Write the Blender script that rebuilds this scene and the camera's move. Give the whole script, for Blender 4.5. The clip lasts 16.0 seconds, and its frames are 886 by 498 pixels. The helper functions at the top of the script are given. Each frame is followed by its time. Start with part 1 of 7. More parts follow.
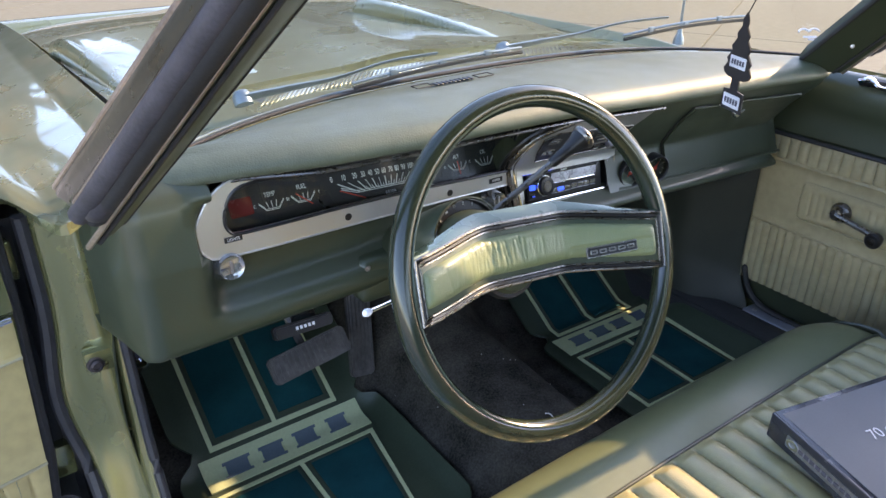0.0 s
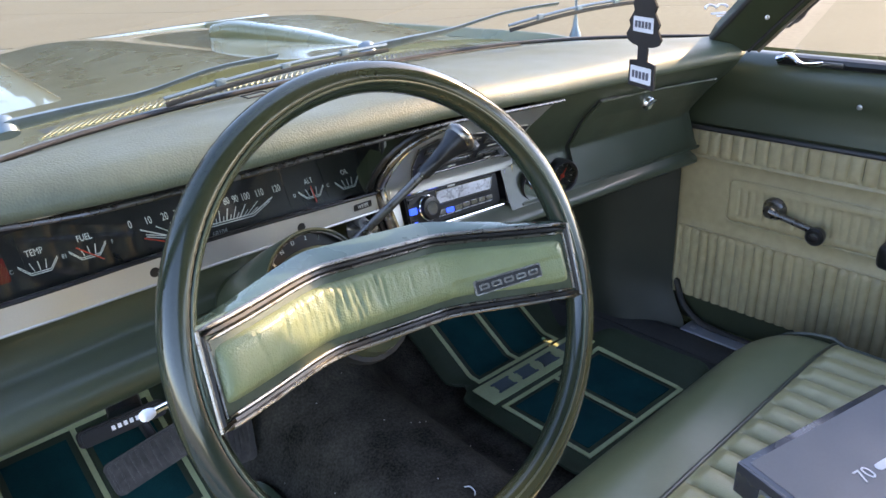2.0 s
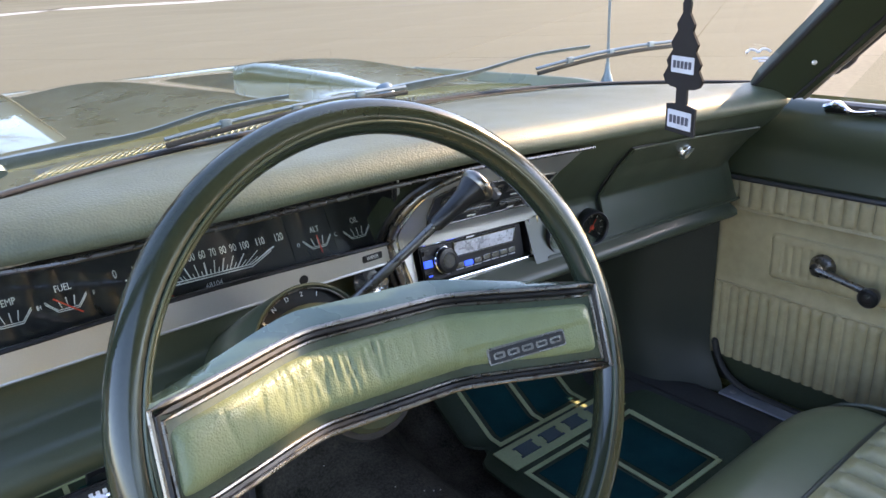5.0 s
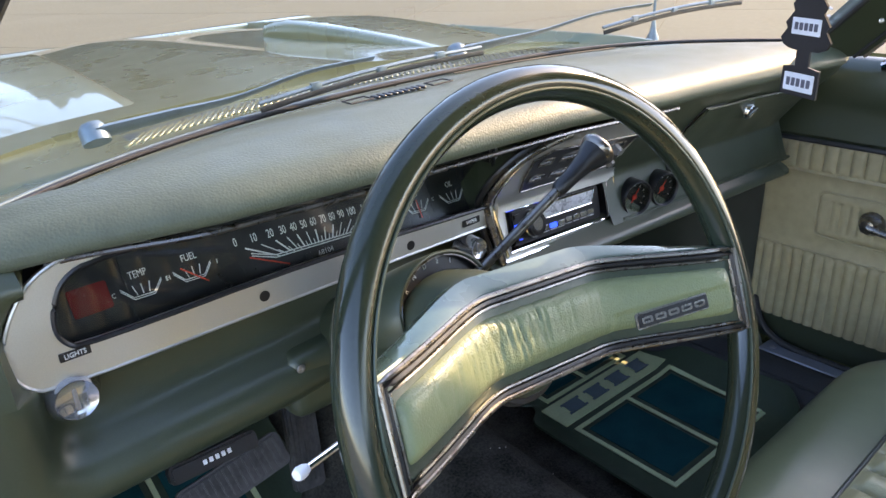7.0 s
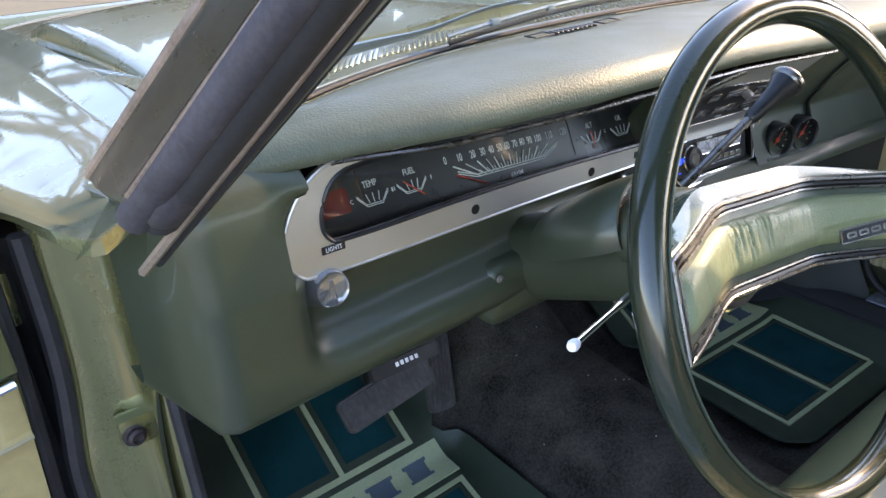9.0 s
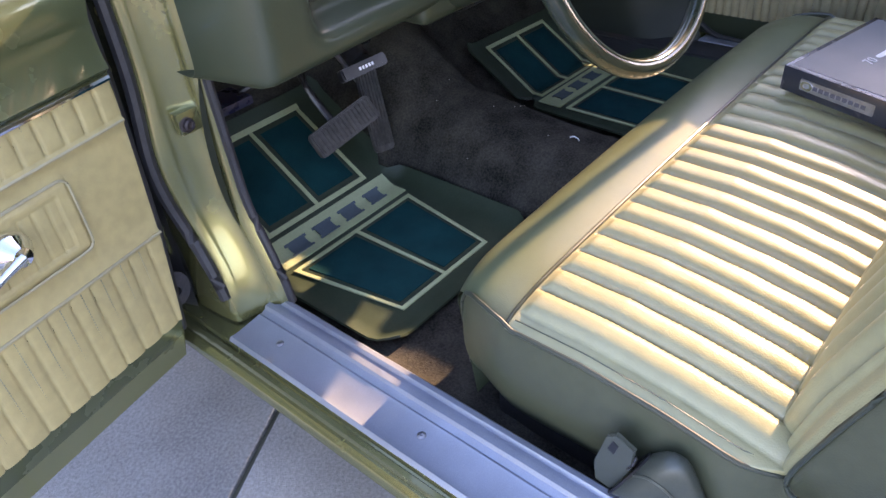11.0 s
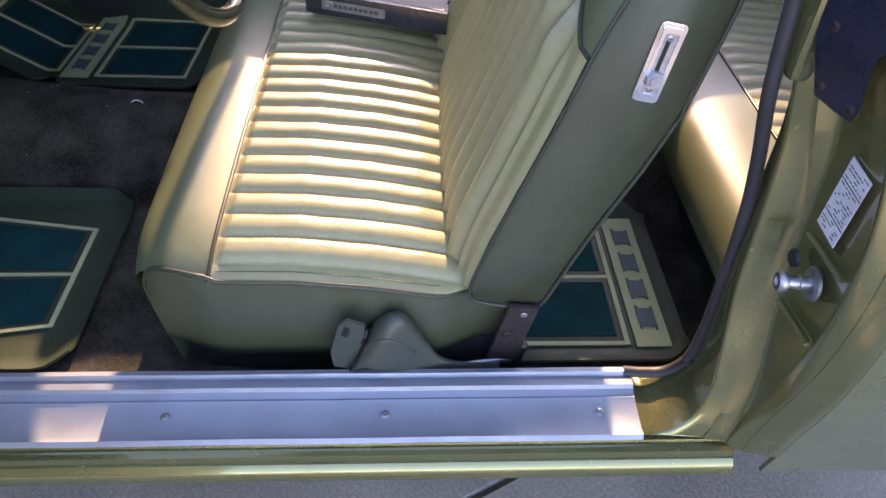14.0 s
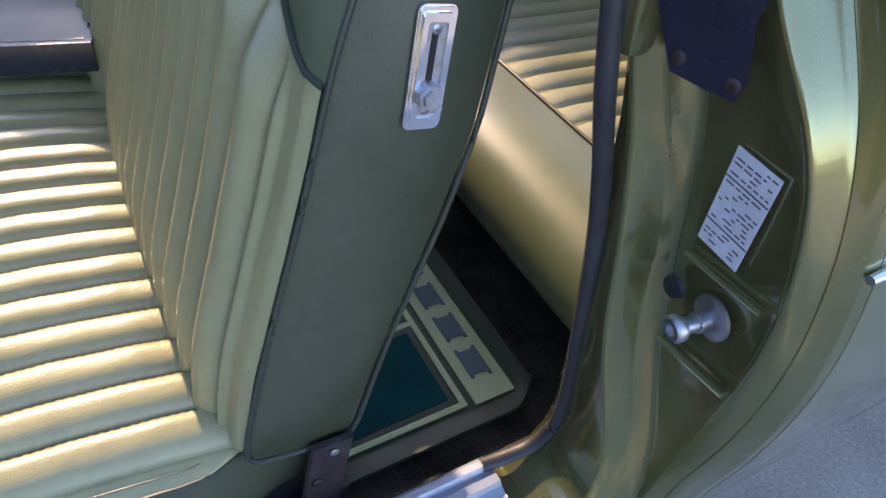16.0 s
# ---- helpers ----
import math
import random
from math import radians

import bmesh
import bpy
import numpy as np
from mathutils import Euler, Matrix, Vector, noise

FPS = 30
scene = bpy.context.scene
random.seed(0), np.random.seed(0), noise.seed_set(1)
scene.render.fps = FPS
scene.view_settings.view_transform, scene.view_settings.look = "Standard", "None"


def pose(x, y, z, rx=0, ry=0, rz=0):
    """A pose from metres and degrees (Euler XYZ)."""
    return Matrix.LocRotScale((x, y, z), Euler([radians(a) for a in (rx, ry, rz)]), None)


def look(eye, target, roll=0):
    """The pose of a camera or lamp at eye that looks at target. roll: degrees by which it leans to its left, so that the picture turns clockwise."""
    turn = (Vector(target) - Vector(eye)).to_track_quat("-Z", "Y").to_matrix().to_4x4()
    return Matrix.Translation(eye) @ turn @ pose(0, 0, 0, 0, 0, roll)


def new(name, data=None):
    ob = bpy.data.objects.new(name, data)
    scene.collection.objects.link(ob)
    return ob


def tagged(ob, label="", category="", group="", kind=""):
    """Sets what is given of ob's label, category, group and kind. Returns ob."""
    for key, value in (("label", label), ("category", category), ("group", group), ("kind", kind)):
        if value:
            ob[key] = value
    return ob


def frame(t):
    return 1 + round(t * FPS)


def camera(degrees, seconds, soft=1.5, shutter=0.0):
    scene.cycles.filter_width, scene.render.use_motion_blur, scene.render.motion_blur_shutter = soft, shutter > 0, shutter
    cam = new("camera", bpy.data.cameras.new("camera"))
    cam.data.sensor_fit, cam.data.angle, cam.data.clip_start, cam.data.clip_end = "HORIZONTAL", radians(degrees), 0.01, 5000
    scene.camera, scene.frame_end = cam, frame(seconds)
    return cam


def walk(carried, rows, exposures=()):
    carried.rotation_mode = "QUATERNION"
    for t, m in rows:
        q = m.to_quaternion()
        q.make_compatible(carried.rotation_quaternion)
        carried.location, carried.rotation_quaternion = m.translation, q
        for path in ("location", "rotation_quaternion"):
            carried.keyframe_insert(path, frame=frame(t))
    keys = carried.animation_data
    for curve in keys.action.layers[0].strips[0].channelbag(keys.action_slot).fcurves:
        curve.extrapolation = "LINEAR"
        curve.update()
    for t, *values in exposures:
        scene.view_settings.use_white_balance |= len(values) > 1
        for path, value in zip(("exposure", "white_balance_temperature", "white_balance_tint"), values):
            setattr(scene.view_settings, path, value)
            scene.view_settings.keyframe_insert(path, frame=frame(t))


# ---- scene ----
cam = camera(62.6, 16.0)
PATH = [
    (0, (-0.774, -0.804, 1.335), (0.262, 0.642, 0.419), 0.1),
    (0.5, (-0.747, -0.765, 1.302), (0.298, 0.672, 0.384), -0.7),
    (1, (-0.706, -0.689, 1.278), (0.393, 0.714, 0.369), -1.6),
    (1.5, (-0.663, -0.676, 1.256), (0.497, 0.697, 0.379), -2.5),
    (2, (-0.574, -0.679, 1.225), (0.635, 0.684, 0.4), -3.2),
    (2.5, (-0.485, -0.687, 1.187), (0.748, 0.686, 0.415), -3.2),
    (3, (-0.439, -0.688, 1.187), (0.8, 0.705, 0.462), -3.1),
    (3.5, (-0.39, -0.67, 1.192), (0.847, 0.74, 0.499), -3.1),
    (4, (-0.389, -0.664, 1.194), (0.839, 0.76, 0.514), -3.0),
    (4.5, (-0.432, -0.66, 1.198), (0.779, 0.777, 0.514), -2.9),
    (5, (-0.513, -0.634, 1.205), (0.671, 0.815, 0.499), -2.9),
    (5.2, (-0.547, -0.616, 1.21), (0.625, 0.837, 0.492), -2.9),
    (7.3, (-0.613, -0.508, 1.219), (0.597, 0.847, 0.382), -3.3),
    (7.5, (-0.583, -0.481, 1.219), (0.677, 0.829, 0.385), -3.0),
    (8, (-0.536, -0.468, 1.218), (0.831, 0.733, 0.388), -1.6),
    (8.5, (-0.659, -0.468, 1.207), (0.559, 0.867, 0.352), -1.5),
    (8.7, (-0.711, -0.478, 1.209), (0.401, 0.934, 0.334), -2.0),
    (10.8, (-1.103, -0.712, 1.187), (-0.017, 0.497, 0.021), -6.0),
    (11, (-1.132, -0.757, 1.173), (0.015, 0.358, -0.027), -6.1),
    (11.5, (-1.223, -0.846, 1.184), (0.068, -0.018, -0.1), -5.2),
    (12, (-1.275, -0.853, 1.196), (0.117, -0.376, -0.16), -3.2),
    (12.5, (-1.309, -0.788, 1.213), (0.125, -0.701, -0.179), 1.1),
    (13, (-1.314, -0.685, 1.213), (0.126, -0.733, -0.173), 4.0),
    (13.5, (-1.309, -0.575, 1.219), (0.152, -0.596, -0.147), 3.4),
    (14, (-1.298, -0.604, 1.235), (0.171, -0.698, -0.119), 2.4),
    (14.5, (-1.264, -0.674, 1.228), (0.186, -0.905, -0.13), 1.2),
    (15, (-1.154, -0.685, 1.2), (0.249, -1.058, -0.177), 0.8),
    (15.5, (-1.055, -0.692, 1.143), (0.277, -1.235, -0.246), 1.6),
    (16, (-0.987, -0.667, 1.113), (0.277, -1.376, -0.265), 2.3),
]
# the phone's own exposure drifts a little on the way
EXPOSURES = [(0.0, 2.80), (2.0, 2.95), (5.0, 2.84), (8.7, 2.82), (11.0, 3.02), (12.5, 2.80), (14.5, 2.49), (16.0, 2.24)]
TINTS = [24, 24, 24, 24, 33, 34, 31, 23]
KELVINS = [7000, 7000, 7000, 7000, 7150, 7450, 7250, 6500]
walk(cam, [(t, look(eye, target, roll)) for t, eye, target, roll in PATH], [(t, stops, KELVINS[k], TINTS[k]) for k, (t, stops) in enumerate(EXPOSURES)])

# ---- world, sun and exposure ----
SUN_WAY = Vector((2.05, -0.15, 1.035)).normalized()          # towards the sun
world = bpy.data.worlds.new("world")
scene.world = world
world.use_nodes = True
sky = world.node_tree.nodes.new("ShaderNodeTexSky")
sky.sky_type, sky.sun_disc = "NISHITA", False
sky.sun_elevation = math.asin(SUN_WAY.z)
sky.sun_rotation = math.atan2(SUN_WAY.x, SUN_WAY.y)
sky.air_density, sky.dust_density, sky.ozone_density = 1.0, 0.7, 2.0
world.node_tree.links.new(sky.outputs[0], world.node_tree.nodes["Background"].inputs[0])
world.node_tree.nodes["Background"].inputs[1].default_value = 0.15
sun = new("sun", bpy.data.lights.new("sun", "SUN"))
sun.data.energy, sun.data.angle, sun.data.color = 1.9, radians(0.6), (1.0, 0.76, 0.46)
sun.matrix_world = look((6, -2, 5), Vector((6, -2, 5)) - SUN_WAY)


# ---- materials ----
def material(name, color, rough=0.5, metal=0.0, vary=0.12, grain=300.0, blotch=6.0, bump=0.0, bump_scale=400.0,
             coat=0.0, spec=0.5, each=0.0, wear=None, wear_at=0.62, second=None, aniso=0.0):
    """A surface whose colour and gloss vary at two scales, with fine relief and, where given, worn patches."""
    m = bpy.data.materials.new(name)
    m.use_nodes = True
    nodes, wires = m.node_tree.nodes, m.node_tree.links
    bsdf = nodes["Principled BSDF"]
    bsdf.inputs["Metallic"].default_value = metal
    bsdf.inputs["Coat Weight"].default_value = coat
    bsdf.inputs["Coat Roughness"].default_value = 0.04
    bsdf.inputs["Specular IOR Level"].default_value = spec
    bsdf.inputs["Anisotropic"].default_value = aniso
    spot = nodes.new("ShaderNodeTexCoord")

    def noise_at(scale, detail=3.0):
        n = nodes.new("ShaderNodeTexNoise")
        n.inputs["Scale"].default_value, n.inputs["Detail"].default_value = scale, detail
        wires.new(spot.outputs["Object"], n.inputs["Vector"])
        return n

    def ramp(source, low, high, a, b):
        r = nodes.new("ShaderNodeMapRange")
        r.inputs[1].default_value, r.inputs[2].default_value = low, high
        r.inputs[3].default_value, r.inputs[4].default_value = a, b
        wires.new(source, r.inputs[0])
        return r.outputs[0]

    big, small = noise_at(blotch), noise_at(grain, 2.0)
    mix = nodes.new("ShaderNodeMath")
    mix.operation = "ADD"
    wires.new(ramp(big.outputs[0], 0.3, 0.7, -vary, vary), mix.inputs[0])
    wires.new(ramp(small.outputs[0], 0.3, 0.7, -vary * 0.7, vary * 0.7), mix.inputs[1])
    level = nodes.new("ShaderNodeMath")
    level.operation = "ADD"
    level.inputs[1].default_value = 1.0
    wires.new(mix.outputs[0], level.inputs[0])
    last = level.outputs[0]
    if each:
        info = nodes.new("ShaderNodeObjectInfo")
        more = nodes.new("ShaderNodeMath")
        more.operation = "MULTIPLY"
        wires.new(ramp(info.outputs["Random"], 0, 1, 1 - each, 1 + each), more.inputs[0])
        wires.new(last, more.inputs[1])
        last = more.outputs[0]
    scaled = nodes.new("ShaderNodeVectorMath")
    scaled.operation = "SCALE"
    scaled.inputs[0].default_value = color
    wires.new(last, scaled.inputs["Scale"])
    tint = scaled.outputs[0]
    if second:
        both = nodes.new("ShaderNodeMix")
        both.data_type = "RGBA"
        both.inputs["B"].default_value = (*second, 1)
        wires.new(ramp(noise_at(blotch * 0.6, 5.0).outputs[0], 0.4, 0.62, 0, 1), both.inputs["Factor"])
        wires.new(tint, both.inputs["A"])
        tint = both.outputs["Result"]
    if wear:
        worn = nodes.new("ShaderNodeMix")
        worn.data_type = "RGBA"
        worn.inputs["B"].default_value = (*wear, 1)
        wires.new(ramp(noise_at(blotch * 5, 6.0).outputs[0], wear_at, wear_at + 0.06, 0, 1), worn.inputs["Factor"])
        wires.new(tint, worn.inputs["A"])
        tint = worn.outputs["Result"]
    wires.new(tint, bsdf.inputs["Base Color"])
    wires.new(ramp(noise_at(blotch * 3, 4.0).outputs[0], 0.3, 0.7, max(rough - 0.07, 0.02), min(rough + 0.07, 1)), bsdf.inputs["Roughness"])
    if bump:
        b = nodes.new("ShaderNodeBump")
        b.inputs["Strength"].default_value, b.inputs["Distance"].default_value = bump, 0.001
        wires.new(noise_at(bump_scale, 2.0).outputs[0], b.inputs["Height"])
        wires.new(b.outputs[0], bsdf.inputs["Normal"])
    return m


def leather_material(name, color, rough=0.42, scale=520.0, strength=0.35, vary=0.1, coat=0.0):
    """Grained vinyl: small pebbled cells over soft unevenness."""
    m = material(name, color, rough, vary=vary, grain=60, blotch=5, coat=coat)
    m.node_tree.nodes["Principled BSDF"].inputs["Coat Roughness"].default_value = 0.22
    nodes, wires = m.node_tree.nodes, m.node_tree.links
    cells = nodes.new("ShaderNodeTexVoronoi")
    cells.feature = "SMOOTH_F1"
    cells.inputs["Scale"].default_value = scale
    spot = nodes.new("ShaderNodeTexCoord")
    wires.new(spot.outputs["Object"], cells.inputs["Vector"])
    b = nodes.new("ShaderNodeBump")
    b.invert = True
    b.inputs["Strength"].default_value, b.inputs["Distance"].default_value = strength, 0.0008
    wires.new(cells.outputs["Distance"], b.inputs["Height"])
    wires.new(b.outputs[0], nodes["Principled BSDF"].inputs["Normal"])
    return m


def glass_material(name, tint=(1, 1, 1), clear=0.92):
    m = bpy.data.materials.new(name)
    m.use_nodes = True
    nodes, wires = m.node_tree.nodes, m.node_tree.links
    nodes.remove(nodes["Principled BSDF"])
    thin, gloss, mix, face, power = (nodes.new("ShaderNode" + k) for k in ("BsdfTransparent", "BsdfGlossy", "MixShader", "LayerWeight", "Math"))
    thin.inputs[0].default_value = (*[c * clear for c in tint], 1)
    gloss.inputs["Roughness"].default_value = 0.0
    face.inputs[0].default_value = 0.5
    power.operation, power.inputs[1].default_value = "POWER", 4.5
    wires.new(face.outputs["Facing"], power.inputs[0])
    reach = nodes.new("ShaderNodeMapRange")
    reach.inputs[3].default_value, reach.inputs[4].default_value = 0.045, 0.95
    wires.new(power.outputs[0], reach.inputs[0])
    wires.new(reach.outputs[0], mix.inputs[0])
    wires.new(thin.outputs[0], mix.inputs[1])
    wires.new(gloss.outputs[0], mix.inputs[2])
    wires.new(mix.outputs[0], nodes["Material Output"].inputs[0])
    return m


def glow_material(name, color, power):
    m = material(name, color, 0.4, vary=0.02)
    bsdf = m.node_tree.nodes["Principled BSDF"]
    bsdf.inputs["Emission Color"].default_value = (*color, 1)
    bsdf.inputs["Emission Strength"].default_value = power
    return m


PAINT = material("green_paint", (0.178, 0.182, 0.084), 0.30, 0.35, vary=0.05, grain=900, blotch=3, coat=1.0, spec=0.5, wear=(0.30, 0.30, 0.22), wear_at=0.80)
# body green made lighter for the sky light the jamb catches, with worn patches
PAINT_JAMB_LIT = material("lit_jamb_paint", (0.215, 0.212, 0.088), 0.22, 0.65, vary=0.05, grain=500, blotch=7, coat=1.0, wear=(0.34, 0.32, 0.24), wear_at=0.78)
DASH_PAINT = material("satin_dash_paint", (0.044, 0.055, 0.032), 0.38, 0.1, vary=0.08, grain=700, blotch=5, coat=0.2, bump=0.08, bump_scale=900)
PAD = leather_material("padded_dash_vinyl", (0.088, 0.106, 0.074), 0.50, 520, 0.50)
VINYL_DARK = leather_material("dark_green_vinyl", (0.120, 0.140, 0.072), 0.40, 620, 0.25, vary=0.05, coat=0.35)
VINYL_SIDE = leather_material("side_vinyl", (0.066, 0.074, 0.044), 0.42, 620, 0.3)
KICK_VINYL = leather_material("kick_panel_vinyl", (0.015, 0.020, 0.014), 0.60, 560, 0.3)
VINYL_LIGHT = leather_material("pale_green_vinyl", (0.345, 0.318, 0.165), 0.38, 520, 0.35, vary=0.06, coat=0.4)
DOOR_VINYL = leather_material("door_vinyl", (0.380, 0.330, 0.200), 0.45, 700, 0.2)
PIPING = material("piping", (0.045, 0.055, 0.040), 0.35, vary=0.1)
STITCH = material("stitching", (0.21, 0.215, 0.14), 0.8, vary=0.2)
CARPET = material("loop_carpet", (0.050, 0.046, 0.038), 0.97, vary=0.5, grain=240, blotch=14, bump=1.6, bump_scale=300, spec=0.1)
# one concrete in two tones: lighter for slabs in shade, darker for sunlit ones
CONCRETE_SHADED = material("shaded_brushed_concrete", (0.285, 0.268, 0.245), 0.9, vary=0.30, grain=150, blotch=2.2, bump=1.6, bump_scale=330, each=0.05, wear=(0.20, 0.19, 0.18), wear_at=0.66)
LOT_SUNLIT = material("sunlit_lot_concrete", (0.160, 0.155, 0.113), 0.92, vary=0.10, grain=14, blotch=0.15, bump=0.3, bump_scale=60, spec=0.1, second=(0.136, 0.131, 0.094))
WHITE_LINE = material("road_paint", (0.42, 0.41, 0.39), 0.8, vary=0.2, grain=20, blotch=1.5)
TAR = material("tar_seal", (0.10, 0.088, 0.066), 0.8, vary=0.3)
CHROME = material("chrome", (0.82, 0.83, 0.85), 0.07, 1.0, vary=0.02, wear=(0.45, 0.42, 0.38), wear_at=0.74)
ALU = material("scuff_aluminium", (0.335, 0.365, 0.43), 0.48, 0.6, vary=0.09, grain=700, blotch=9, bump=0.15, bump_scale=1200)
BRUSHED = material("brushed_trim", (0.66, 0.66, 0.63), 0.42, 0.9, vary=0.05, grain=900, bump=0.1, bump_scale=1500)
CLEAR_KNOB = material("bright_clear_plastic", (0.36, 0.36, 0.37), 0.14, 0.75, vary=0.1, coat=0.8)
STEEL = material("zinc_steel", (0.45, 0.45, 0.48), 0.38, 0.9, vary=0.2, grain=150, blotch=30)
RUST = material("rusted_steel", (0.062, 0.050, 0.050), 0.55, 0.6, vary=0.3, grain=200, blotch=60)
BLACK = material("black_plastic", (0.012, 0.012, 0.013), 0.35, vary=0.15)
# rubber, and the black of shaded gaps behind fender and hinges
BLACK_MATT = material("black_rubber_and_gap_shade", (0.026, 0.026, 0.027), 0.62, vary=0.2, bump=0.15, bump_scale=500)
SEAL = material("weatherstrip_rubber", (0.028, 0.028, 0.031), 0.5, vary=0.25, blotch=25, bump=0.2, bump_scale=300)
TARP = material("navy_plastic_flap", (0.018, 0.019, 0.040), 0.30, vary=0.2, blotch=20)
WHEEL_GREEN = material("wheel_plastic", (0.020, 0.028, 0.018), 0.17, vary=0.1, blotch=10, coat=0.3)
HUB_GREEN = material("hub_metallic_green", (0.050, 0.092, 0.070), 0.26, 0.3, vary=0.08, coat=0.4)
HUB_DARK = material("hub_textured_green", (0.05, 0.07, 0.05), 0.36, 0.2, vary=0.12, bump=0.18, bump_scale=1100)
HUB_PAD = leather_material("hub_pearl_vinyl", (0.180, 0.218, 0.110), 0.46, 760, 0.55, vary=0.07, coat=0.28)
GAUGE_FACE = material("gauge_face", (0.010, 0.011, 0.014), 0.32, vary=0.1)
MARK = material("gauge_marking", (0.78, 0.80, 0.78), 0.6, vary=0.04)
NEEDLE = material("red_needle", (0.75, 0.06, 0.03), 0.5)
RED_LENS = material("red_lens", (0.16, 0.015, 0.015), 0.25)
BLUE_GLOW = glow_material("blue_backlight", (0.02, 0.08, 0.85), 0.35)
# pale base colour stands for the seat's reflection in the display; also print
LCD = material("display_sheen_and_print", (0.60, 0.62, 0.66), 0.30, 0.35, vary=0.2, blotch=30, coat=0.5)
MAT_RUBBER = material("mat_rubber", (0.038, 0.056, 0.033), 0.50, vary=0.12, grain=250, blotch=10, bump=0.2, bump_scale=300)
MAT_TEAL = material("mat_teal_pile", (0.003, 0.050, 0.054), 0.85, vary=0.2, grain=500, blotch=14, bump=0.6, bump_scale=700, spec=0.15)
MAT_LIME = material("mat_pale_band", (0.48, 0.54, 0.30), 0.6, vary=0.07, grain=200, blotch=15)
MAT_LETTER = material("mat_letter_grey", (0.10, 0.14, 0.16), 0.6, vary=0.1)
BINDER = material("binder_plastic", (0.030, 0.033, 0.045), 0.25, vary=0.08, blotch=8, coat=0.4)
PAPER = material("paper", (0.105, 0.118, 0.130), 0.42, vary=0.04, blotch=5)
WHITE_PRINT = material("white_print", (0.82, 0.82, 0.84), 0.6, vary=0.02)
STICKER = material("sticker_paper", (0.70, 0.71, 0.76), 0.5, vary=0.08, grain=120, blotch=40)
INK = material("printing_ink", (0.10, 0.10, 0.13), 0.7, vary=0.1)
BLACK_CARD = material("black_card", (0.020, 0.018, 0.020), 0.6, vary=0.1)
BELT = material("belt_grey_green", (0.062, 0.070, 0.054), 0.34, vary=0.1, bump=0.3, bump_scale=900)
WIRE_RED = material("wire_red", (0.45, 0.06, 0.02), 0.5)
WIRE_ORANGE = material("wire_orange", (0.55, 0.24, 0.05), 0.5)
GLASS = glass_material("windscreen_glass", (0.95, 0.97, 0.93), 0.93)
HEADLINER = material("green_headliner", (0.20, 0.22, 0.15), 0.8, vary=0.06, bump=0.3, bump_scale=300)
PEDAL = material("pedal_rubber", (0.075, 0.070, 0.066), 0.55, vary=0.25, grain=120, blotch=30)
WIPER_METAL = material("wiper_grey_blue", (0.17, 0.23, 0.27), 0.42, 0.5, vary=0.12, blotch=30)
LINT = material("lint_grey", (0.35, 0.34, 0.32), 0.9)
WOODS = material("far_woods", (0.075, 0.070, 0.055), 0.95, vary=0.35, grain=0.6, blotch=0.05, spec=0.05)
# door vinyl again, its colour lighter and yellower for the sunlit driver's card
LIT_CARD_VINYL = leather_material("sunlit_door_card_vinyl", (0.43, 0.345, 0.155), 0.46, 700, 0.2)
DULL_TRIM = material("dulled_bright_trim", (0.20, 0.188, 0.172), 0.28, 0.92, vary=0.12, blotch=20, wear=(0.12, 0.10, 0.085), wear_at=0.60)
TAN_LINE = material("tan_bright_moulding", (0.40, 0.32, 0.25), 0.35, 0.7, vary=0.2, blotch=25)
SEAL_GREY = material("weathered_grey_rubber", (0.050, 0.046, 0.052), 0.50, vary=0.3, blotch=25, bump=0.3, bump_scale=220)
# lighter copy of the door steel's green, for the door in the light
LIT_DOOR_PAINT = material("lit_green_door_paint", (0.085, 0.100, 0.045), 0.24, 0.3, vary=0.06, grain=700, blotch=4, coat=1.0)
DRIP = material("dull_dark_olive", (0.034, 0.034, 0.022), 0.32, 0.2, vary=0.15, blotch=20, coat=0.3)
BARK = material("bark", (0.10, 0.075, 0.055), 0.9, vary=0.3, grain=40, blotch=6)


# ---- building helpers ----
def thing(name, label, category, at=(0, 0, 0), group="", kind="", matrix=None):
    ob = new(name)
    ob.empty_display_size = 0.05
    ob.matrix_world = matrix if matrix else Matrix.Translation(at)
    return tagged(ob, label, category, group, kind)


def root_of(ob):
    while ob.parent:
        ob = ob.parent
    return ob


def part(name, bm, mat, parent=None, label="", sharp=40, flat=False):
    """Links a bmesh, given in the car's axes, as one mesh object under its thing or part."""
    mesh = bpy.data.meshes.new(name)
    if parent:
        base = root_of(parent).matrix_world
        if not (parent.parent is None and parent.get("swung")):
            bm.transform(Matrix.Translation(-base.translation))
    bmesh.ops.recalc_face_normals(bm, faces=bm.faces)
    bm.to_mesh(mesh)
    bm.free()
    mesh.materials.append(mat)
    if not flat:
        for p in mesh.polygons:
            p.use_smooth = True
        mesh.set_sharp_from_angle(angle=radians(sharp))
    ob = new(name, mesh)
    if parent:
        ob.parent = parent
    if label:
        ob["label"] = label
    return ob


def alone(name, bm, mat, label, category, group="", kind="", sharp=40):
    """A thing that is one mesh, with its origin at the middle of its foot."""
    lo = [min(v.co[i] for v in bm.verts) for i in range(3)]
    hi = [max(v.co[i] for v in bm.verts) for i in range(3)]
    at = Vector(((lo[0] + hi[0]) / 2, (lo[1] + hi[1]) / 2, lo[2]))
    bm.transform(Matrix.Translation(-at))
    ob = part(name, bm, mat, sharp=sharp)
    ob.location = at
    return tagged(ob, label, category, group, kind)


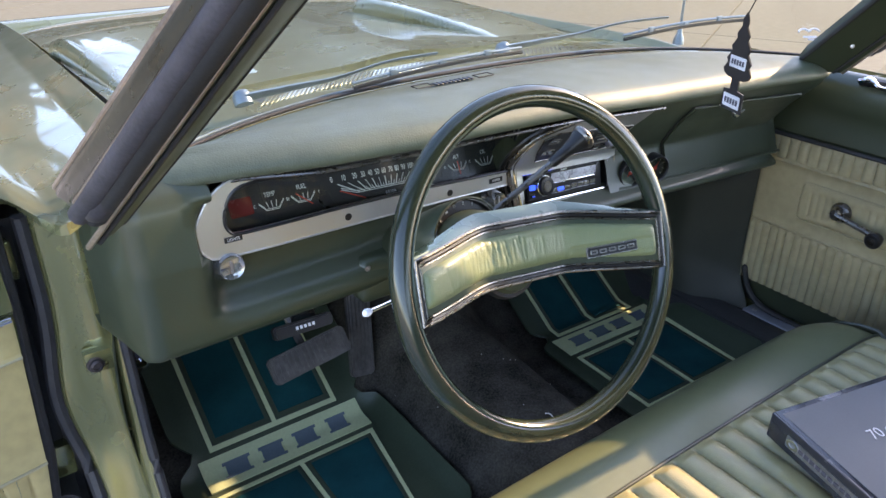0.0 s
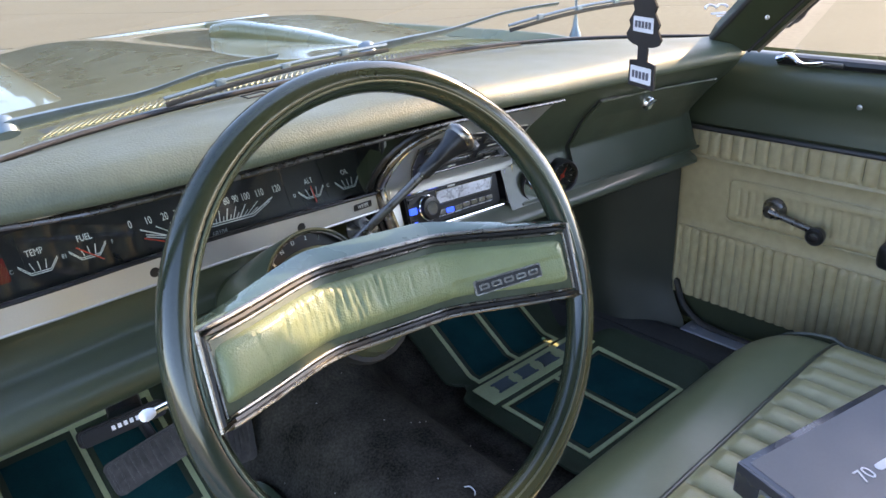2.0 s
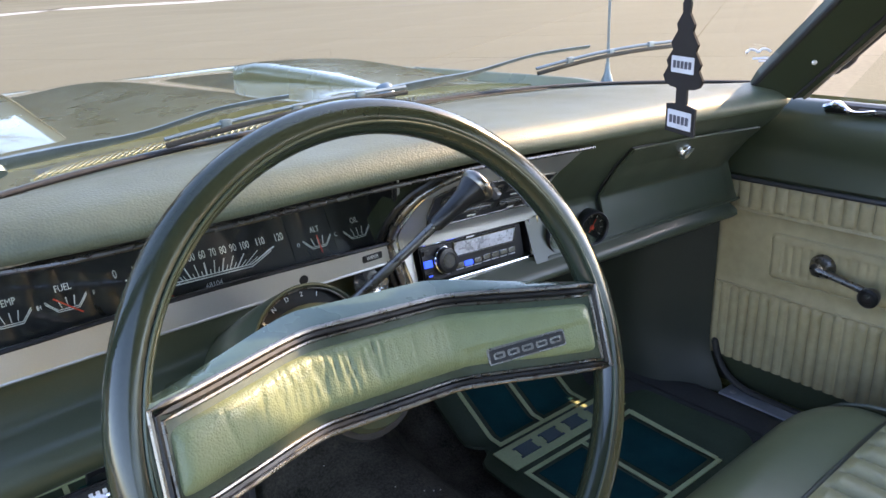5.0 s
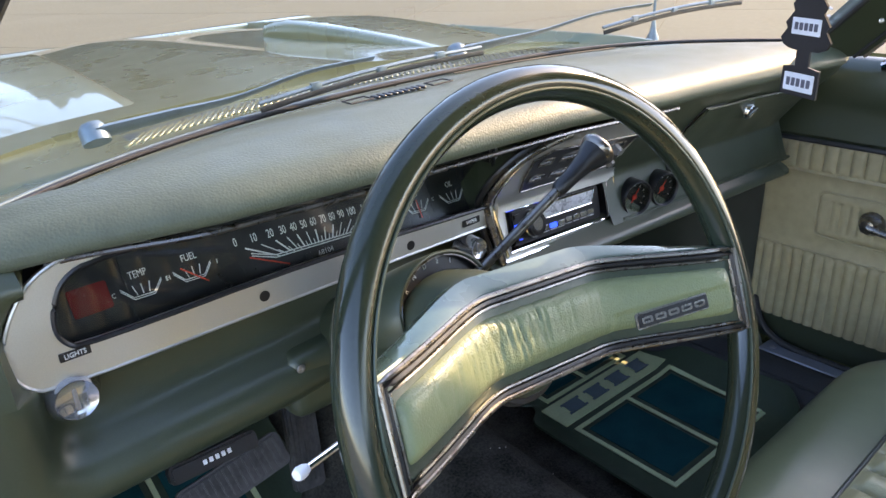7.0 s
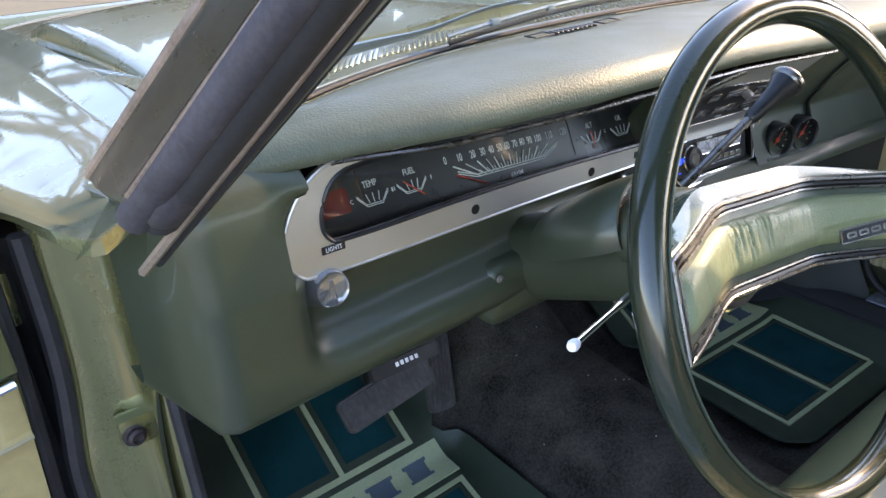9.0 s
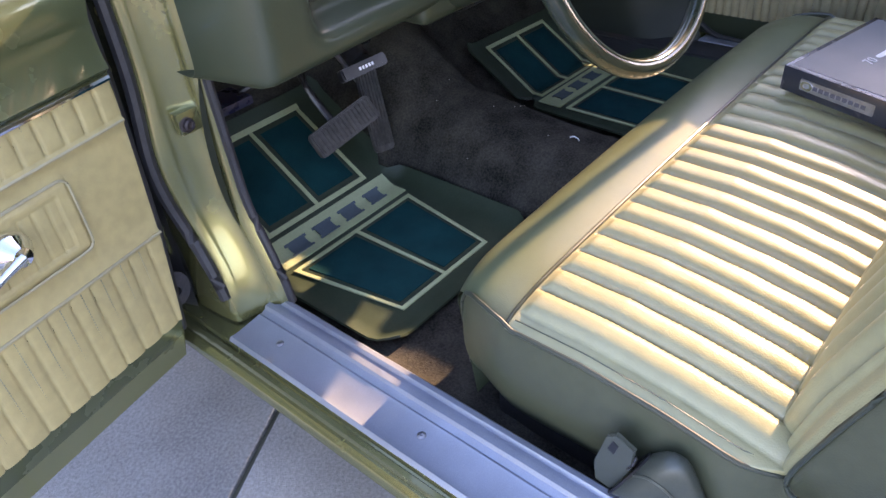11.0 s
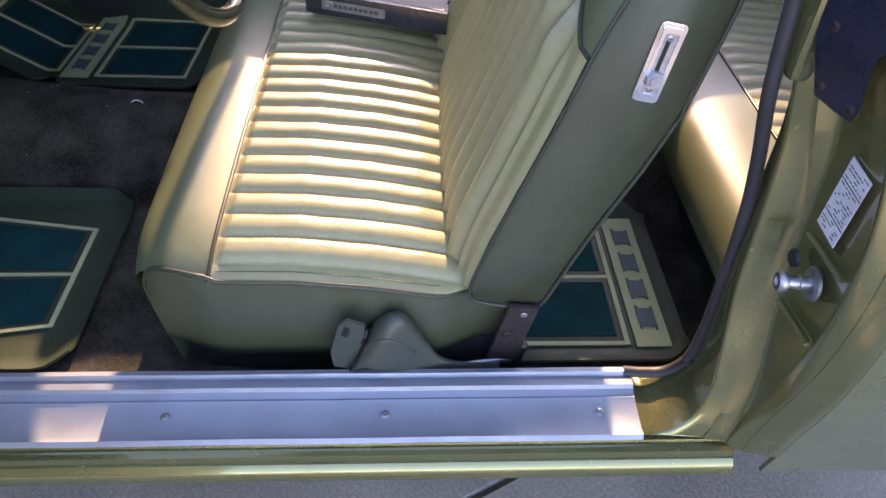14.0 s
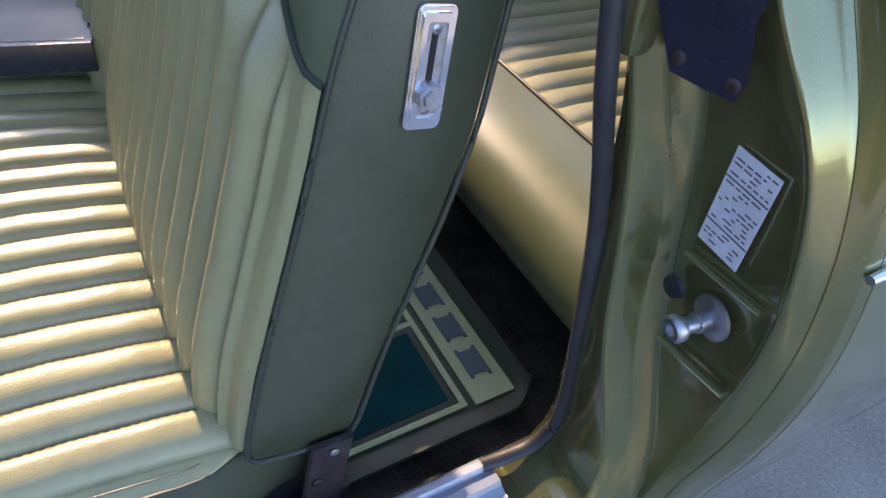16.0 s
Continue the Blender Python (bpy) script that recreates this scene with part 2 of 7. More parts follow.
def block(x0, x1, y0, y1, z0, z1, bevel=0.004, seg=2):
    bm = bmesh.new()
    bmesh.ops.create_cube(bm, size=1, matrix=Matrix.Translation(((x0 + x1) / 2, (y0 + y1) / 2, (z0 + z1) / 2)) @ Matrix.Diagonal((x1 - x0, y1 - y0, z1 - z0, 1)))
    if bevel:
        bmesh.ops.bevel(bm, geom=bm.edges[:], offset=bevel, segments=seg, affect="EDGES", profile=0.6)
    return bm


def loft(rings, closed=False, caps=False):
    """A skin through rings of points, all of one length; closed: each ring is a loop."""
    bm = bmesh.new()
    rows = [[bm.verts.new(p) for p in ring] for ring in rings]
    n = len(rows[0])
    for a, b in zip(rows, rows[1:]):
        for i in range(n if closed else n - 1):
            j = (i + 1) % n
            bm.faces.new((a[i], a[j], b[j], b[i]))
    if caps and closed:
        bm.faces.new(rows[0])
        bm.faces.new(list(reversed(rows[-1])))
    return bm


def sheet(f, nu, nv):
    """A grid skin of f(u, v), u and v from 0 to 1."""
    return loft([[f(i / nu, j / nv) for j in range(nv + 1)] for i in range(nu + 1)])


def thicken(bm, depth):
    """Gives a skin a depth along its normals."""
    bmesh.ops.recalc_face_normals(bm, faces=bm.faces)
    bmesh.ops.solidify(bm, geom=bm.faces[:], thickness=depth)
    return bm


def smooth_line(points, n, closed=False):
    """n points on a smooth curve through the given ones."""
    P = [Vector(p) for p in points]
    out, m = [], len(P)
    spans = m if closed else m - 1
    for k in range(n):
        s = k / (n if closed else n - 1) * spans
        i = min(int(s), spans - 1)
        u = s - i
        if closed:
            a, b, c, d = (P[(i + q) % m] for q in (-1, 0, 1, 2))
        else:
            a, b, c, d = P[max(i - 1, 0)], P[i], P[i + 1], P[min(i + 2, m - 1)]
        out.append(0.5 * ((2 * b) + (c - a) * u + (2 * a - 5 * b + 4 * c - d) * u * u + (3 * b - a - 3 * c + d) * u ** 3))
    return out


def tube(points, radius, n=10, closed=False, squash=1.0, up=(0, 0, 1)):
    """A round bar along points; radius may be a list."""
    P = [Vector(p) for p in points]
    rings = []
    for i, p in enumerate(P):
        a, b = (P[i - 1], P[(i + 1) % len(P)]) if closed else (P[max(i - 1, 0)], P[min(i + 1, len(P) - 1)])
        t = (b - a).normalized()
        u = Vector(up)
        if abs(t.dot(u)) > 0.95:
            u = Vector((1, 0, 0)) if abs(t.x) < 0.9 else Vector((0, 1, 0))
        s = t.cross(u).normalized()
        w = s.cross(t)
        r = radius[i] if isinstance(radius, (list, tuple)) else radius
        rings.append([p + r * (math.cos(k * math.tau / n) * s + squash * math.sin(k * math.tau / n) * w) for k in range(n)])
    if closed:
        rings.append(rings[0])
        bm = loft(rings, True)
        bmesh.ops.remove_doubles(bm, verts=bm.verts, dist=1e-6)
        return bm
    return loft(rings, True, True)


def lathe(profile, matrix, n=28):
    """Turns a profile of (radius, height) about z, then places it."""
    bm = loft([[(r * math.cos(k * math.tau / n), r * math.sin(k * math.tau / n), h) for k in range(n)] for r, h in profile], True, True)
    bm.transform(matrix)
    return bm


def plate(outline, depth, matrix, bevel=0.0):
    """A flat outline (x, y) raised by depth along z, then placed."""
    bm = bmesh.new()
    face = bm.faces.new([bm.verts.new((x, y, 0)) for x, y in outline])
    top = bmesh.ops.extrude_face_region(bm, geom=[face])
    bmesh.ops.translate(bm, verts=[v for v in top["geom"] if isinstance(v, bmesh.types.BMVert)], vec=(0, 0, depth))
    if bevel:
        edges = [e for e in bm.edges if all(v.co.z > depth * 0.5 for v in e.verts)]
        bmesh.ops.bevel(bm, geom=edges, offset=bevel, segments=2, affect="EDGES")
    bm.transform(matrix)
    return bm


def round_rect(w, h, r, n=5, cx=0.0, cy=0.0):
    out = []
    for qx, qy, a in ((1, 1, 0), (-1, 1, 90), (-1, -1, 180), (1, -1, 270)):
        for k in range(n + 1):
            t = radians(a + 90 * k / n)
            out.append((cx + qx * (w / 2 - r) + r * math.cos(t), cy + qy * (h / 2 - r) + r * math.sin(t)))
    return out


def ring_plate(outer, inner, depth, matrix):
    """A flat frame between two outlines with the same number of points."""
    n = len(outer)
    bm = loft([[(x, y, 0) for x, y in outer], [(x, y, depth) for x, y in outer], [(x, y, depth) for x, y in inner], [(x, y, 0) for x, y in inner], [(x, y, 0) for x, y in outer]], True)
    bmesh.ops.remove_doubles(bm, verts=bm.verts, dist=1e-7)
    bm.transform(matrix)
    return bm


def lettering(words, size, matrix, depth=0.0006, stretch=1.0, align="CENTER"):
    """Words in the built-in font, as a mesh standing on matrix's x and y axes."""
    data = bpy.data.curves.new("words", "FONT")
    data.body, data.size, data.extrude, data.align_x, data.align_y = words, size, depth / 2, align, "CENTER"
    data.resolution_u = 3
    ob = bpy.data.objects.new("words", data)
    scene.collection.objects.link(ob)
    bpy.context.view_layer.update()
    mesh = bpy.data.meshes.new_from_object(ob)
    bm = bmesh.new()
    bm.from_mesh(mesh)
    bpy.data.objects.remove(ob)
    bpy.data.curves.remove(data)
    bpy.data.meshes.remove(mesh)
    bm.transform(matrix @ Matrix.Diagonal((stretch, 1, 1, 1)))
    return bm


def joined(*bms):
    out = bmesh.new()
    for bm in bms:
        mesh = bpy.data.meshes.new("tmp")
        bm.to_mesh(mesh)
        bm.free()
        out.from_mesh(mesh)
        bpy.data.meshes.remove(mesh)
    return out


def screw(at, way, parent, r=0.005, mat=None, name="screw"):
    q = Vector(way).to_track_quat("Z", "Y").to_matrix().to_4x4()
    m = Matrix.Translation(at) @ q
    return part(name, lathe([(r, 0), (r, r * 0.16), (r * 0.75, r * 0.32), (r * 0.35, r * 0.34), (r * 0.3, r * 0.12), (0.0001, r * 0.12)], m, 14), mat or STEEL, parent)


FACING = Matrix.Rotation(radians(90), 4, "X")            # x to the right, y up, z towards the rear of the car


def lerp(a, b, t):
    return a + (b - a) * t


def ease(t):
    t = min(max(t, 0.0), 1.0)
    return t * t * (3 - 2 * t)


def along(t, table):
    """Straight interpolation in a table of (key, value)."""
    for (a, va), (b, vb) in zip(table, table[1:]):
        if t <= b:
            k = min(max((t - a) / (b - a), 0), 1)
            return tuple(lerp(p, q, k) for p, q in zip(va, vb)) if isinstance(va, tuple) else lerp(va, vb, k)
    return table[-1][1]


# ---- the car's shell ----
def glass_foot(x):
    """Where the windscreen meets the cowl."""
    return Vector((x, 0.205 - 0.235 * abs(x / 0.72) ** 3.2, 1.030 - 0.028 * (x / 0.72) ** 2))


def glass_head(x):
    return Vector((x, -0.350 - 0.02 * (x / 0.50) ** 2, 1.368 - 0.015 * (x / 0.50) ** 2))


car = thing("car", "green metallic two-door hardtop car with an open door", "car", (0, 0, 0))


def windscreen():
    def f(u, v):
        a, b = glass_foot(lerp(-0.715, 0.715, u)), glass_head(lerp(-0.50, 0.50, u))
        p = a.lerp(b, v)
        return p + Vector((0, 0.025, 0.02)) * math.sin(math.pi * v)
    part("windscreen", sheet(f, 24, 8), GLASS, car, "clear curved windscreen")
    foot = [glass_foot(lerp(-0.655, 0.715, k / 30)) + Vector((0, -0.004, 0.004)) for k in range(31)]
    part("windscreen_gasket", tube(foot, 0.0034, 8), SEAL, car, "dark rubber windscreen gasket")
    lip = [glass_foot(lerp(-0.655, 0.715, k / 30)) + Vector((0, 0.016, 0.002)) for k in range(31)]
    part("windscreen_trim", tube(lip, 0.0018, 8), WIPER_METAL, car, "chrome trim strip")
    # a faint dealer decal low on the passenger's corner of the glass
    m = Matrix.Translation((0.655, -0.034, 1.062)) @ Matrix.Rotation(radians(-34), 4, "Z") @ Matrix.Rotation(radians(43), 4, "X")
    arch = [Vector((0.019 * math.cos(t), 0.015 * math.sin(t), 0)) for t in np.linspace(0.1, math.pi - 0.1, 11)]
    left = [Vector((-0.010, -0.001, 0)) + p * 0.52 for p in arch]
    right = [Vector((0.011, -0.001, 0)) + p * 0.52 for p in arch]
    decal = joined(tube(left, 0.0022, 6), tube(right, 0.0022, 6), plate(round_rect(0.028, 0.004, 0.001, 2, 0, -0.012), 0.0005, Matrix.Identity(4)), plate(round_rect(0.020, 0.003, 0.001, 2, 0.004, -0.018), 0.0005, Matrix.Identity(4)))
    decal.transform(m)
    part("window_decal", decal, STICKER, car, "small pale decal on the glass")


windscreen()


def a_pillar(s):
    """A raked windscreen pillar: glass edge, painted inner face, seals on the door side, and the outer face."""
    back = -0.020 if s > 0 else 0.0
    def at(z, x, dx, y):
        k = z - 1.05
        return Vector((x + dx * k, y + back - 1.04 * k, z))
    rings, lines = [], [[] for _ in range(7)]
    for k in range(11):
        z = lerp(0.992, 1.352, k / 10)
        G = at(z, 0.610, -0.433, -0.068)
        T = at(z, 0.657, -0.393, -0.108 - (0.035 if s > 0 else 0))
        B = at(max(z, 1.058), 0.697, -0.433, -0.088 - (0.035 if s > 0 else 0))
        O = at(max(z, 1.064), 0.703, -0.470, -0.038)
        N = at(max(z, 1.036), 0.650, -0.450, -0.030)
        mid = T.lerp(B, 0.5) + Vector((-0.012, 0.014, 0))
        ring = [N, G + Vector((0.004, 0.008, 0)), G, G.lerp(T, 0.5) + Vector((-0.004, -0.003, 0)), T + Vector((-0.003, 0.002, 0)), T, T.lerp(mid, 0.5), mid, B.lerp(mid, 0.3), B, B.lerp(O, 0.5) + Vector((0.004, 0, 0)), O]
        rings.append([(s * p.x, p.y, p.z) for p in ring])
        for line, p in zip(lines, (G + Vector((0.002, 0.005, 0)), T + Vector((0.002, -0.001, 0)), T.lerp(B, 0.30) + Vector((0.001, -0.001, 0)), T.lerp(B, 0.68) + Vector((0.002, 0, 0)), B, O, G.lerp(T, 0.84) + Vector((-0.003, -0.002, 0)))):
            line.append((s * p.x, p.y, p.z))
    def from_foot(line, z0):
        """The part of a raked line above z0."""
        up = [Vector(p) for p in line if p[2] > z0 + 0.004]
        a, b = up[0], up[1]
        return [a + (a - b) * ((a.z - z0) / (b.z - a.z))] + up if b.z - a.z > 0.001 else up
    lines[2], lines[3] = from_foot(lines[2], 1.040), from_foot(lines[3], 1.046)
    post = part("windscreen_pillar", loft(rings, True, True), DASH_PAINT, car, "dark green painted windscreen pillar", sharp=50)
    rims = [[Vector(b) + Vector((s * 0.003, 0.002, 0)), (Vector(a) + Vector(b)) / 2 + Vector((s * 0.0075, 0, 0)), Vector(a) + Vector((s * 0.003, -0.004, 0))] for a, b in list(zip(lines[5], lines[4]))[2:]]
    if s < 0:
        # strip over the painted face, coloured dark in place of its dark reflection
        part("outer_face", loft([[tuple(p) for p in r] for r in rims]), DRIP, post, "dark olive strip for the dark reflection on the outer face")
    part("pillar_gasket", tube(lines[0], 0.0050, 8), BLACK_MATT, post, "black windscreen gasket")
    part("pillar_moulding", tube(lines[1], 0.0034, 6), TAN_LINE, post, "tan bright moulding")
    seal = part("pillar_seal", tube(lines[2], 0.0125, 10, squash=0.7), BLACK_MATT, post, "ribbed rubber door seal")
    part("seal_lip", tube([Vector(p) + Vector((s * 0.006, -0.004, 0.002)) for p in lines[2]], 0.0036, 6), SEAL, seal)
    part("pillar_seal", tube(lines[3], 0.0110, 10), SEAL_GREY, post, "weathered grey rubber lip")
    if s < 0:
        part("drip_moulding", tube(lines[4][2:], 0.0026, 6), TAN_LINE, post, "thin bright drip moulding")
        # chrome edge whose warm reflection is put into the tan colour
        part("outer_moulding", tube(lines[5][2:], 0.0050, 8), TAN_LINE, post, "outer windscreen moulding, tan for the warm reflection in its chrome")
    part("pillar_seal", tube(lines[6], 0.0030, 6), BLACK_MATT, post)
    p = Vector(lines[2][0]).lerp(Vector(lines[3][0]), 0.4).lerp(Vector(lines[2][1]), 0.10)
    part("seal_end", lathe([(0.0003, 0.0), (0.009, 0.002), (0.0135, 0.010), (0.0140, 0.026), (0.009, 0.042), (0.0003, 0.046)], Matrix.Translation(p) @ Vector((s * -0.4, -1.0, 1.0)).to_track_quat("Z", "Y").to_matrix().to_4x4(), 12), SEAL_GREY, post, "frayed end of the rubber seal")
    for z in (1.055, 1.235) if s > 0 else ():
        q = at(z, 0.634, -0.413, -0.090 - (0.018 if s > 0 else 0)) + Vector((-0.006, -0.004, 0))
        screw((s * q.x, q.y, q.z), (-s, -0.8, 0.1), post, 0.0040)


a_pillar(1)
a_pillar(-1)


def roof():
    def outer(u, v):
        x = lerp(-0.545, 0.545, u)
        y = lerp(-0.350, -1.62, v)
        return (x, y - 0.045 * (x / 0.545) ** 2 * (1 - v), 1.368 + 0.040 * math.sin(math.pi * min(v * 0.9 + 0.12, 1)) - 0.03 * abs(x / 0.545) ** 3)
    # roof, rails and sail panels are out of view, added for their shadows
    part("roof", thicken(sheet(outer, 16, 16), 0.02), PAINT, car, "green painted roof")
    # unseen header, made deep to keep sun off the wheel pad and dash
    part("windscreen_header", block(-0.50, 0.50, -0.425, -0.318, 1.285, 1.372, 0.012, 3), HEADLINER, car, "unseen windscreen header, made deep to block the sun")
    def lining(u, v):
        x, y, z = outer(lerp(0.02, 0.98, u), lerp(0.02, 0.98, v))
        return (x, y, z - 0.032)
    part("headliner", sheet(lining, 12, 12), HEADLINER, car, "green perforated headliner")
    for s in (-1, 1):
        rail = [(s * 0.528, lerp(-0.43, -1.50, k / 12), 1.348 + 0.012 * math.sin(math.pi * k / 12)) for k in range(13)]
        part("roof_rail", tube(rail, 0.020, 10), PAINT, car)
        def sail(u, v, s=s):
            y1 = lerp(-1.66, -2.05, v)
            return (s * lerp(0.540, 0.745, v ** 0.8), lerp(lerp(-1.40, -1.78, v), y1, u), lerp(1.350, 0.985, v))
        part("sail_panel", thicken(sheet(sail, 8, 8), 0.03), PAINT, car)
    def back_glass(u, v):
        return (lerp(-0.52, 0.52, u) * lerp(1, 1.2, v), lerp(-1.62, -2.0, v), lerp(1.365, 1.0, v))
    part("rear_window", sheet(back_glass, 8, 4), GLASS, car)
    part("parcel_shelf", block(-0.72, 0.72, -2.1, -1.72, 0.95, 0.985, 0.005), VINYL_DARK, car)
    part("boot_lid", block(-0.84, 0.84, -2.9, -2.1, 0.90, 0.985, 0.03), PAINT, car)


roof()


def front_end():
    def hood_z(x, y):
        return 1.018 - 0.035 * (y - 0.42) - 0.03 * max(y - 1.2, 0) ** 2 * 4 - 0.02 * (abs(x) / 0.53) ** 4 + 0.012 * math.exp(-(x / 0.10) ** 2)
    def hood(u, v):
        x, y = lerp(-0.53, 0.53, u), lerp(0.400, 1.72, v)
        return (x, y - 0.05 * (abs(x) / 0.53) ** 3 * (1 - v), hood_z(x, y))
    part("hood", thicken(sheet(hood, 28, 20), 0.02), PAINT, car, "green metallic hood with two raised scoops")
    for s in (-1, 1):
        rings = []
        for k in range(15):
            v = k / 14
            y = lerp(1.03, 0.45, v)
            high = 0.040 * (1 - v ** 1.7) * (0.72 + 0.28 * ease(v / 0.12)) + 0.002
            wide = lerp(0.150, 0.118, v)
            ring = []
            for j in range(25):
                a = math.sin((j / 24 - 0.5) * math.pi)
                q = 1 - min(1.0, (1 - abs(a)) / 0.22)
                lift = math.sqrt(1 - q ** 2.6)
                x = s * 0.385 + wide * a
                ring.append((x, y + 0.02 * lift * (1 - v), hood_z(x, y) - 0.004 + high * lift))
            rings.append(ring)
        bulge = part("hood_scoop", loft(rings), PAINT, car, "raised hood scoop tapering towards the windscreen")
        mouth = [(s * 0.385 + 0.145 * (j / 12 * 2 - 1), 1.033, hood_z(s * 0.385, 1.03) - 0.004 + 0.020 * (1 - abs(j / 12 * 2 - 1) ** 9) ** 0.9) for j in range(13)]
        part("scoop_mouth", loft([mouth, [(x, y, 0.975) for x, y, z in mouth]]), BLACK, bulge)
        def fender(u, v, s=s):
            x = s * along(u, [(0, 0.540), (0.12, 0.552), (0.3, 0.60), (0.62, 0.735), (0.8, 0.80), (0.93, 0.838), (1, 0.845)])
            z = along(u, [(0, 1.000), (0.12, 1.018), (0.3, 0.998), (0.62, 0.968), (0.8, 0.945), (0.93, 0.90), (1, 0.84)])
            F = glass_foot(min(abs(x), 0.715))
            back = lerp(F.y + 0.010, 0.235, ease((abs(x) - 0.690) / 0.06))
            y = lerp(back, 1.75, v ** 1.3)
            meet = (1 - ease((y - back) / 0.16)) * (1 - ease((abs(x) - 0.70) / 0.05))
            return (x, y, lerp(z, F.z - 0.006, meet) - 0.02 * v - 0.05 * v ** 4)
        part("fender", thicken(sheet(fender, 64, 20), 0.012), PAINT, car, "glossy green front fender")
        part("fender_side", loft([[(s * 0.845, 0.235, z), (s * 0.852, 0.8, z - 0.01), (s * 0.83, 1.75, z - 0.03)] for z in (0.842, 0.70, 0.5, 0.33)]), PAINT, car)
        # black sheet: the gutter's shade is put into its colour
        part("hinge_gutter", loft([[(s * 0.842, 0.236, z), (s * 0.800, 0.255, z), (s * 0.770, 0.275, z)] for z in (0.83, 0.7, 0.5, 0.33)]), BLACK_MATT, car, "black sheet for the shade in the gutter behind the fender edge")
    # cowl vent with its slits
    vent = part("cowl_panel", thicken(sheet(lambda u, v: (lerp(-0.545, 0.545, u), lerp(glass_foot(lerp(-0.545, 0.545, u)).y + 0.010, 0.420 - 0.05 * abs(lerp(-1, 1, u)) ** 3, v), lerp(glass_foot(lerp(-0.545, 0.545, u)).z - 0.006, 1.010 - 0.016 * abs(lerp(-1, 1, u)) ** 4, v)), 32, 5), 0.01), PAINT, car, "cowl panel with rows of vent slits")
    dark = sheet(lambda u, v: (lerp(-0.35, 0.35, u), lerp(0.289, 0.347, v) - 0.05 * (lerp(-0.35, 0.35, u) / 0.4) ** 2, 1.0192 - 0.008 * (lerp(-0.35, 0.35, u) / 0.4) ** 2), 24, 1)
    part("vent_opening", dark, DRIP, vent, "dark opening under the slats")
    for k in range(72):
        x = -0.345 + k * 0.0096
        slat = block(-0.0022, 0.0022, -0.030, 0.030, -0.002, 0.0006, 0.0006, 1)
        slat.transform(Matrix.Translation((x, 0.318 - 0.05 * (x / 0.4) ** 2, 1.0205 - 0.008 * (x / 0.4) ** 2)) @ Matrix.Rotation(radians(-38), 4, "Z"))
        part("slat", slat, PAINT, vent)
    part("front_panel", block(-0.80, 0.80, 1.70, 1.76, 0.35, 0.95, 0.02), PAINT, car)


front_end()


def wiper(pivot, elbow, tip, blade_a, blade_b):
    w = thing("wiper", "grey metal windscreen wiper with black blade", "wiper", pivot, "wipers")
    pivot, elbow, tip = Vector(pivot), Vector(elbow), Vector(tip)
    up = Vector((0, 0.5, 0.85)).normalized()
    part("pivot_cap", lathe([(0.014, -0.010), (0.014, 0.004), (0.010, 0.010), (0.004, 0.012), (0.0005, 0.012)], Matrix.Translation(pivot) @ up.to_track_quat("Z", "Y").to_matrix().to_4x4(), 18), WIPER_METAL, w)
    line = smooth_line([pivot, pivot.lerp(elbow, 0.5), elbow, elbow.lerp(tip, 0.5) + Vector((0, 0, 0.006)), tip], 20)
    part("arm", tube(line, [lerp(0.015, 0.0055, ease(k / 14)) for k in range(20)], 8, squash=0.35, up=tuple(up)), WIPER_METAL, w, "grey tapered arm")
    a, b = Vector(blade_a), Vector(blade_b)
    bow = [a.lerp(b, k / 12) + Vector((0, 0, 0.006 * math.sin(math.pi * k / 12))) for k in range(13)]
    part("blade_frame", tube(bow, 0.0026, 6), WIPER_METAL, w)
    part("blade", tube([p + Vector((0, -0.003, -0.007)) for p in bow], 0.0022, 6, squash=1.6), BLACK_MATT, w, "black rubber blade")
    for f in (0.22, 0.5, 0.78):
        p = a.lerp(b, f)
        part("clip", block(p.x - 0.007, p.x + 0.007, p.y - 0.003, p.y + 0.003, p.z - 0.003, p.z + 0.008, 0.0015), WIPER_METAL, w)


wiper((-0.405, 0.212, 1.045), (-0.25, 0.212, 1.052), (-0.075, 0.190, 1.072), (-0.235, 0.190, 1.046), (0.10, 0.180, 1.062))
wiper((0.105, 0.235, 1.050), (0.26, 0.215, 1.060), (0.455, 0.150, 1.083), (0.33, 0.150, 1.062), (0.60, 0.075, 1.082))

aerial = thing("radio_aerial", "thin grey whip aerial on the passenger's fender", "aerial", (0.70, 0.30, 0.985))
part("mast", tube([(0.70, 0.30, 0.985), (0.702, 0.30, 1.4), (0.706, 0.30, 1.85)], [0.0032, 0.0026, 0.0015], 6), WIPER_METAL, aerial)
part("base", lathe([(0.013, 0), (0.012, 0.012), (0.006, 0.026), (0.004, 0.045), (0.0005, 0.046)], Matrix.Translation((0.70, 0.30, 0.978)), 14), WIPER_METAL, aerial)


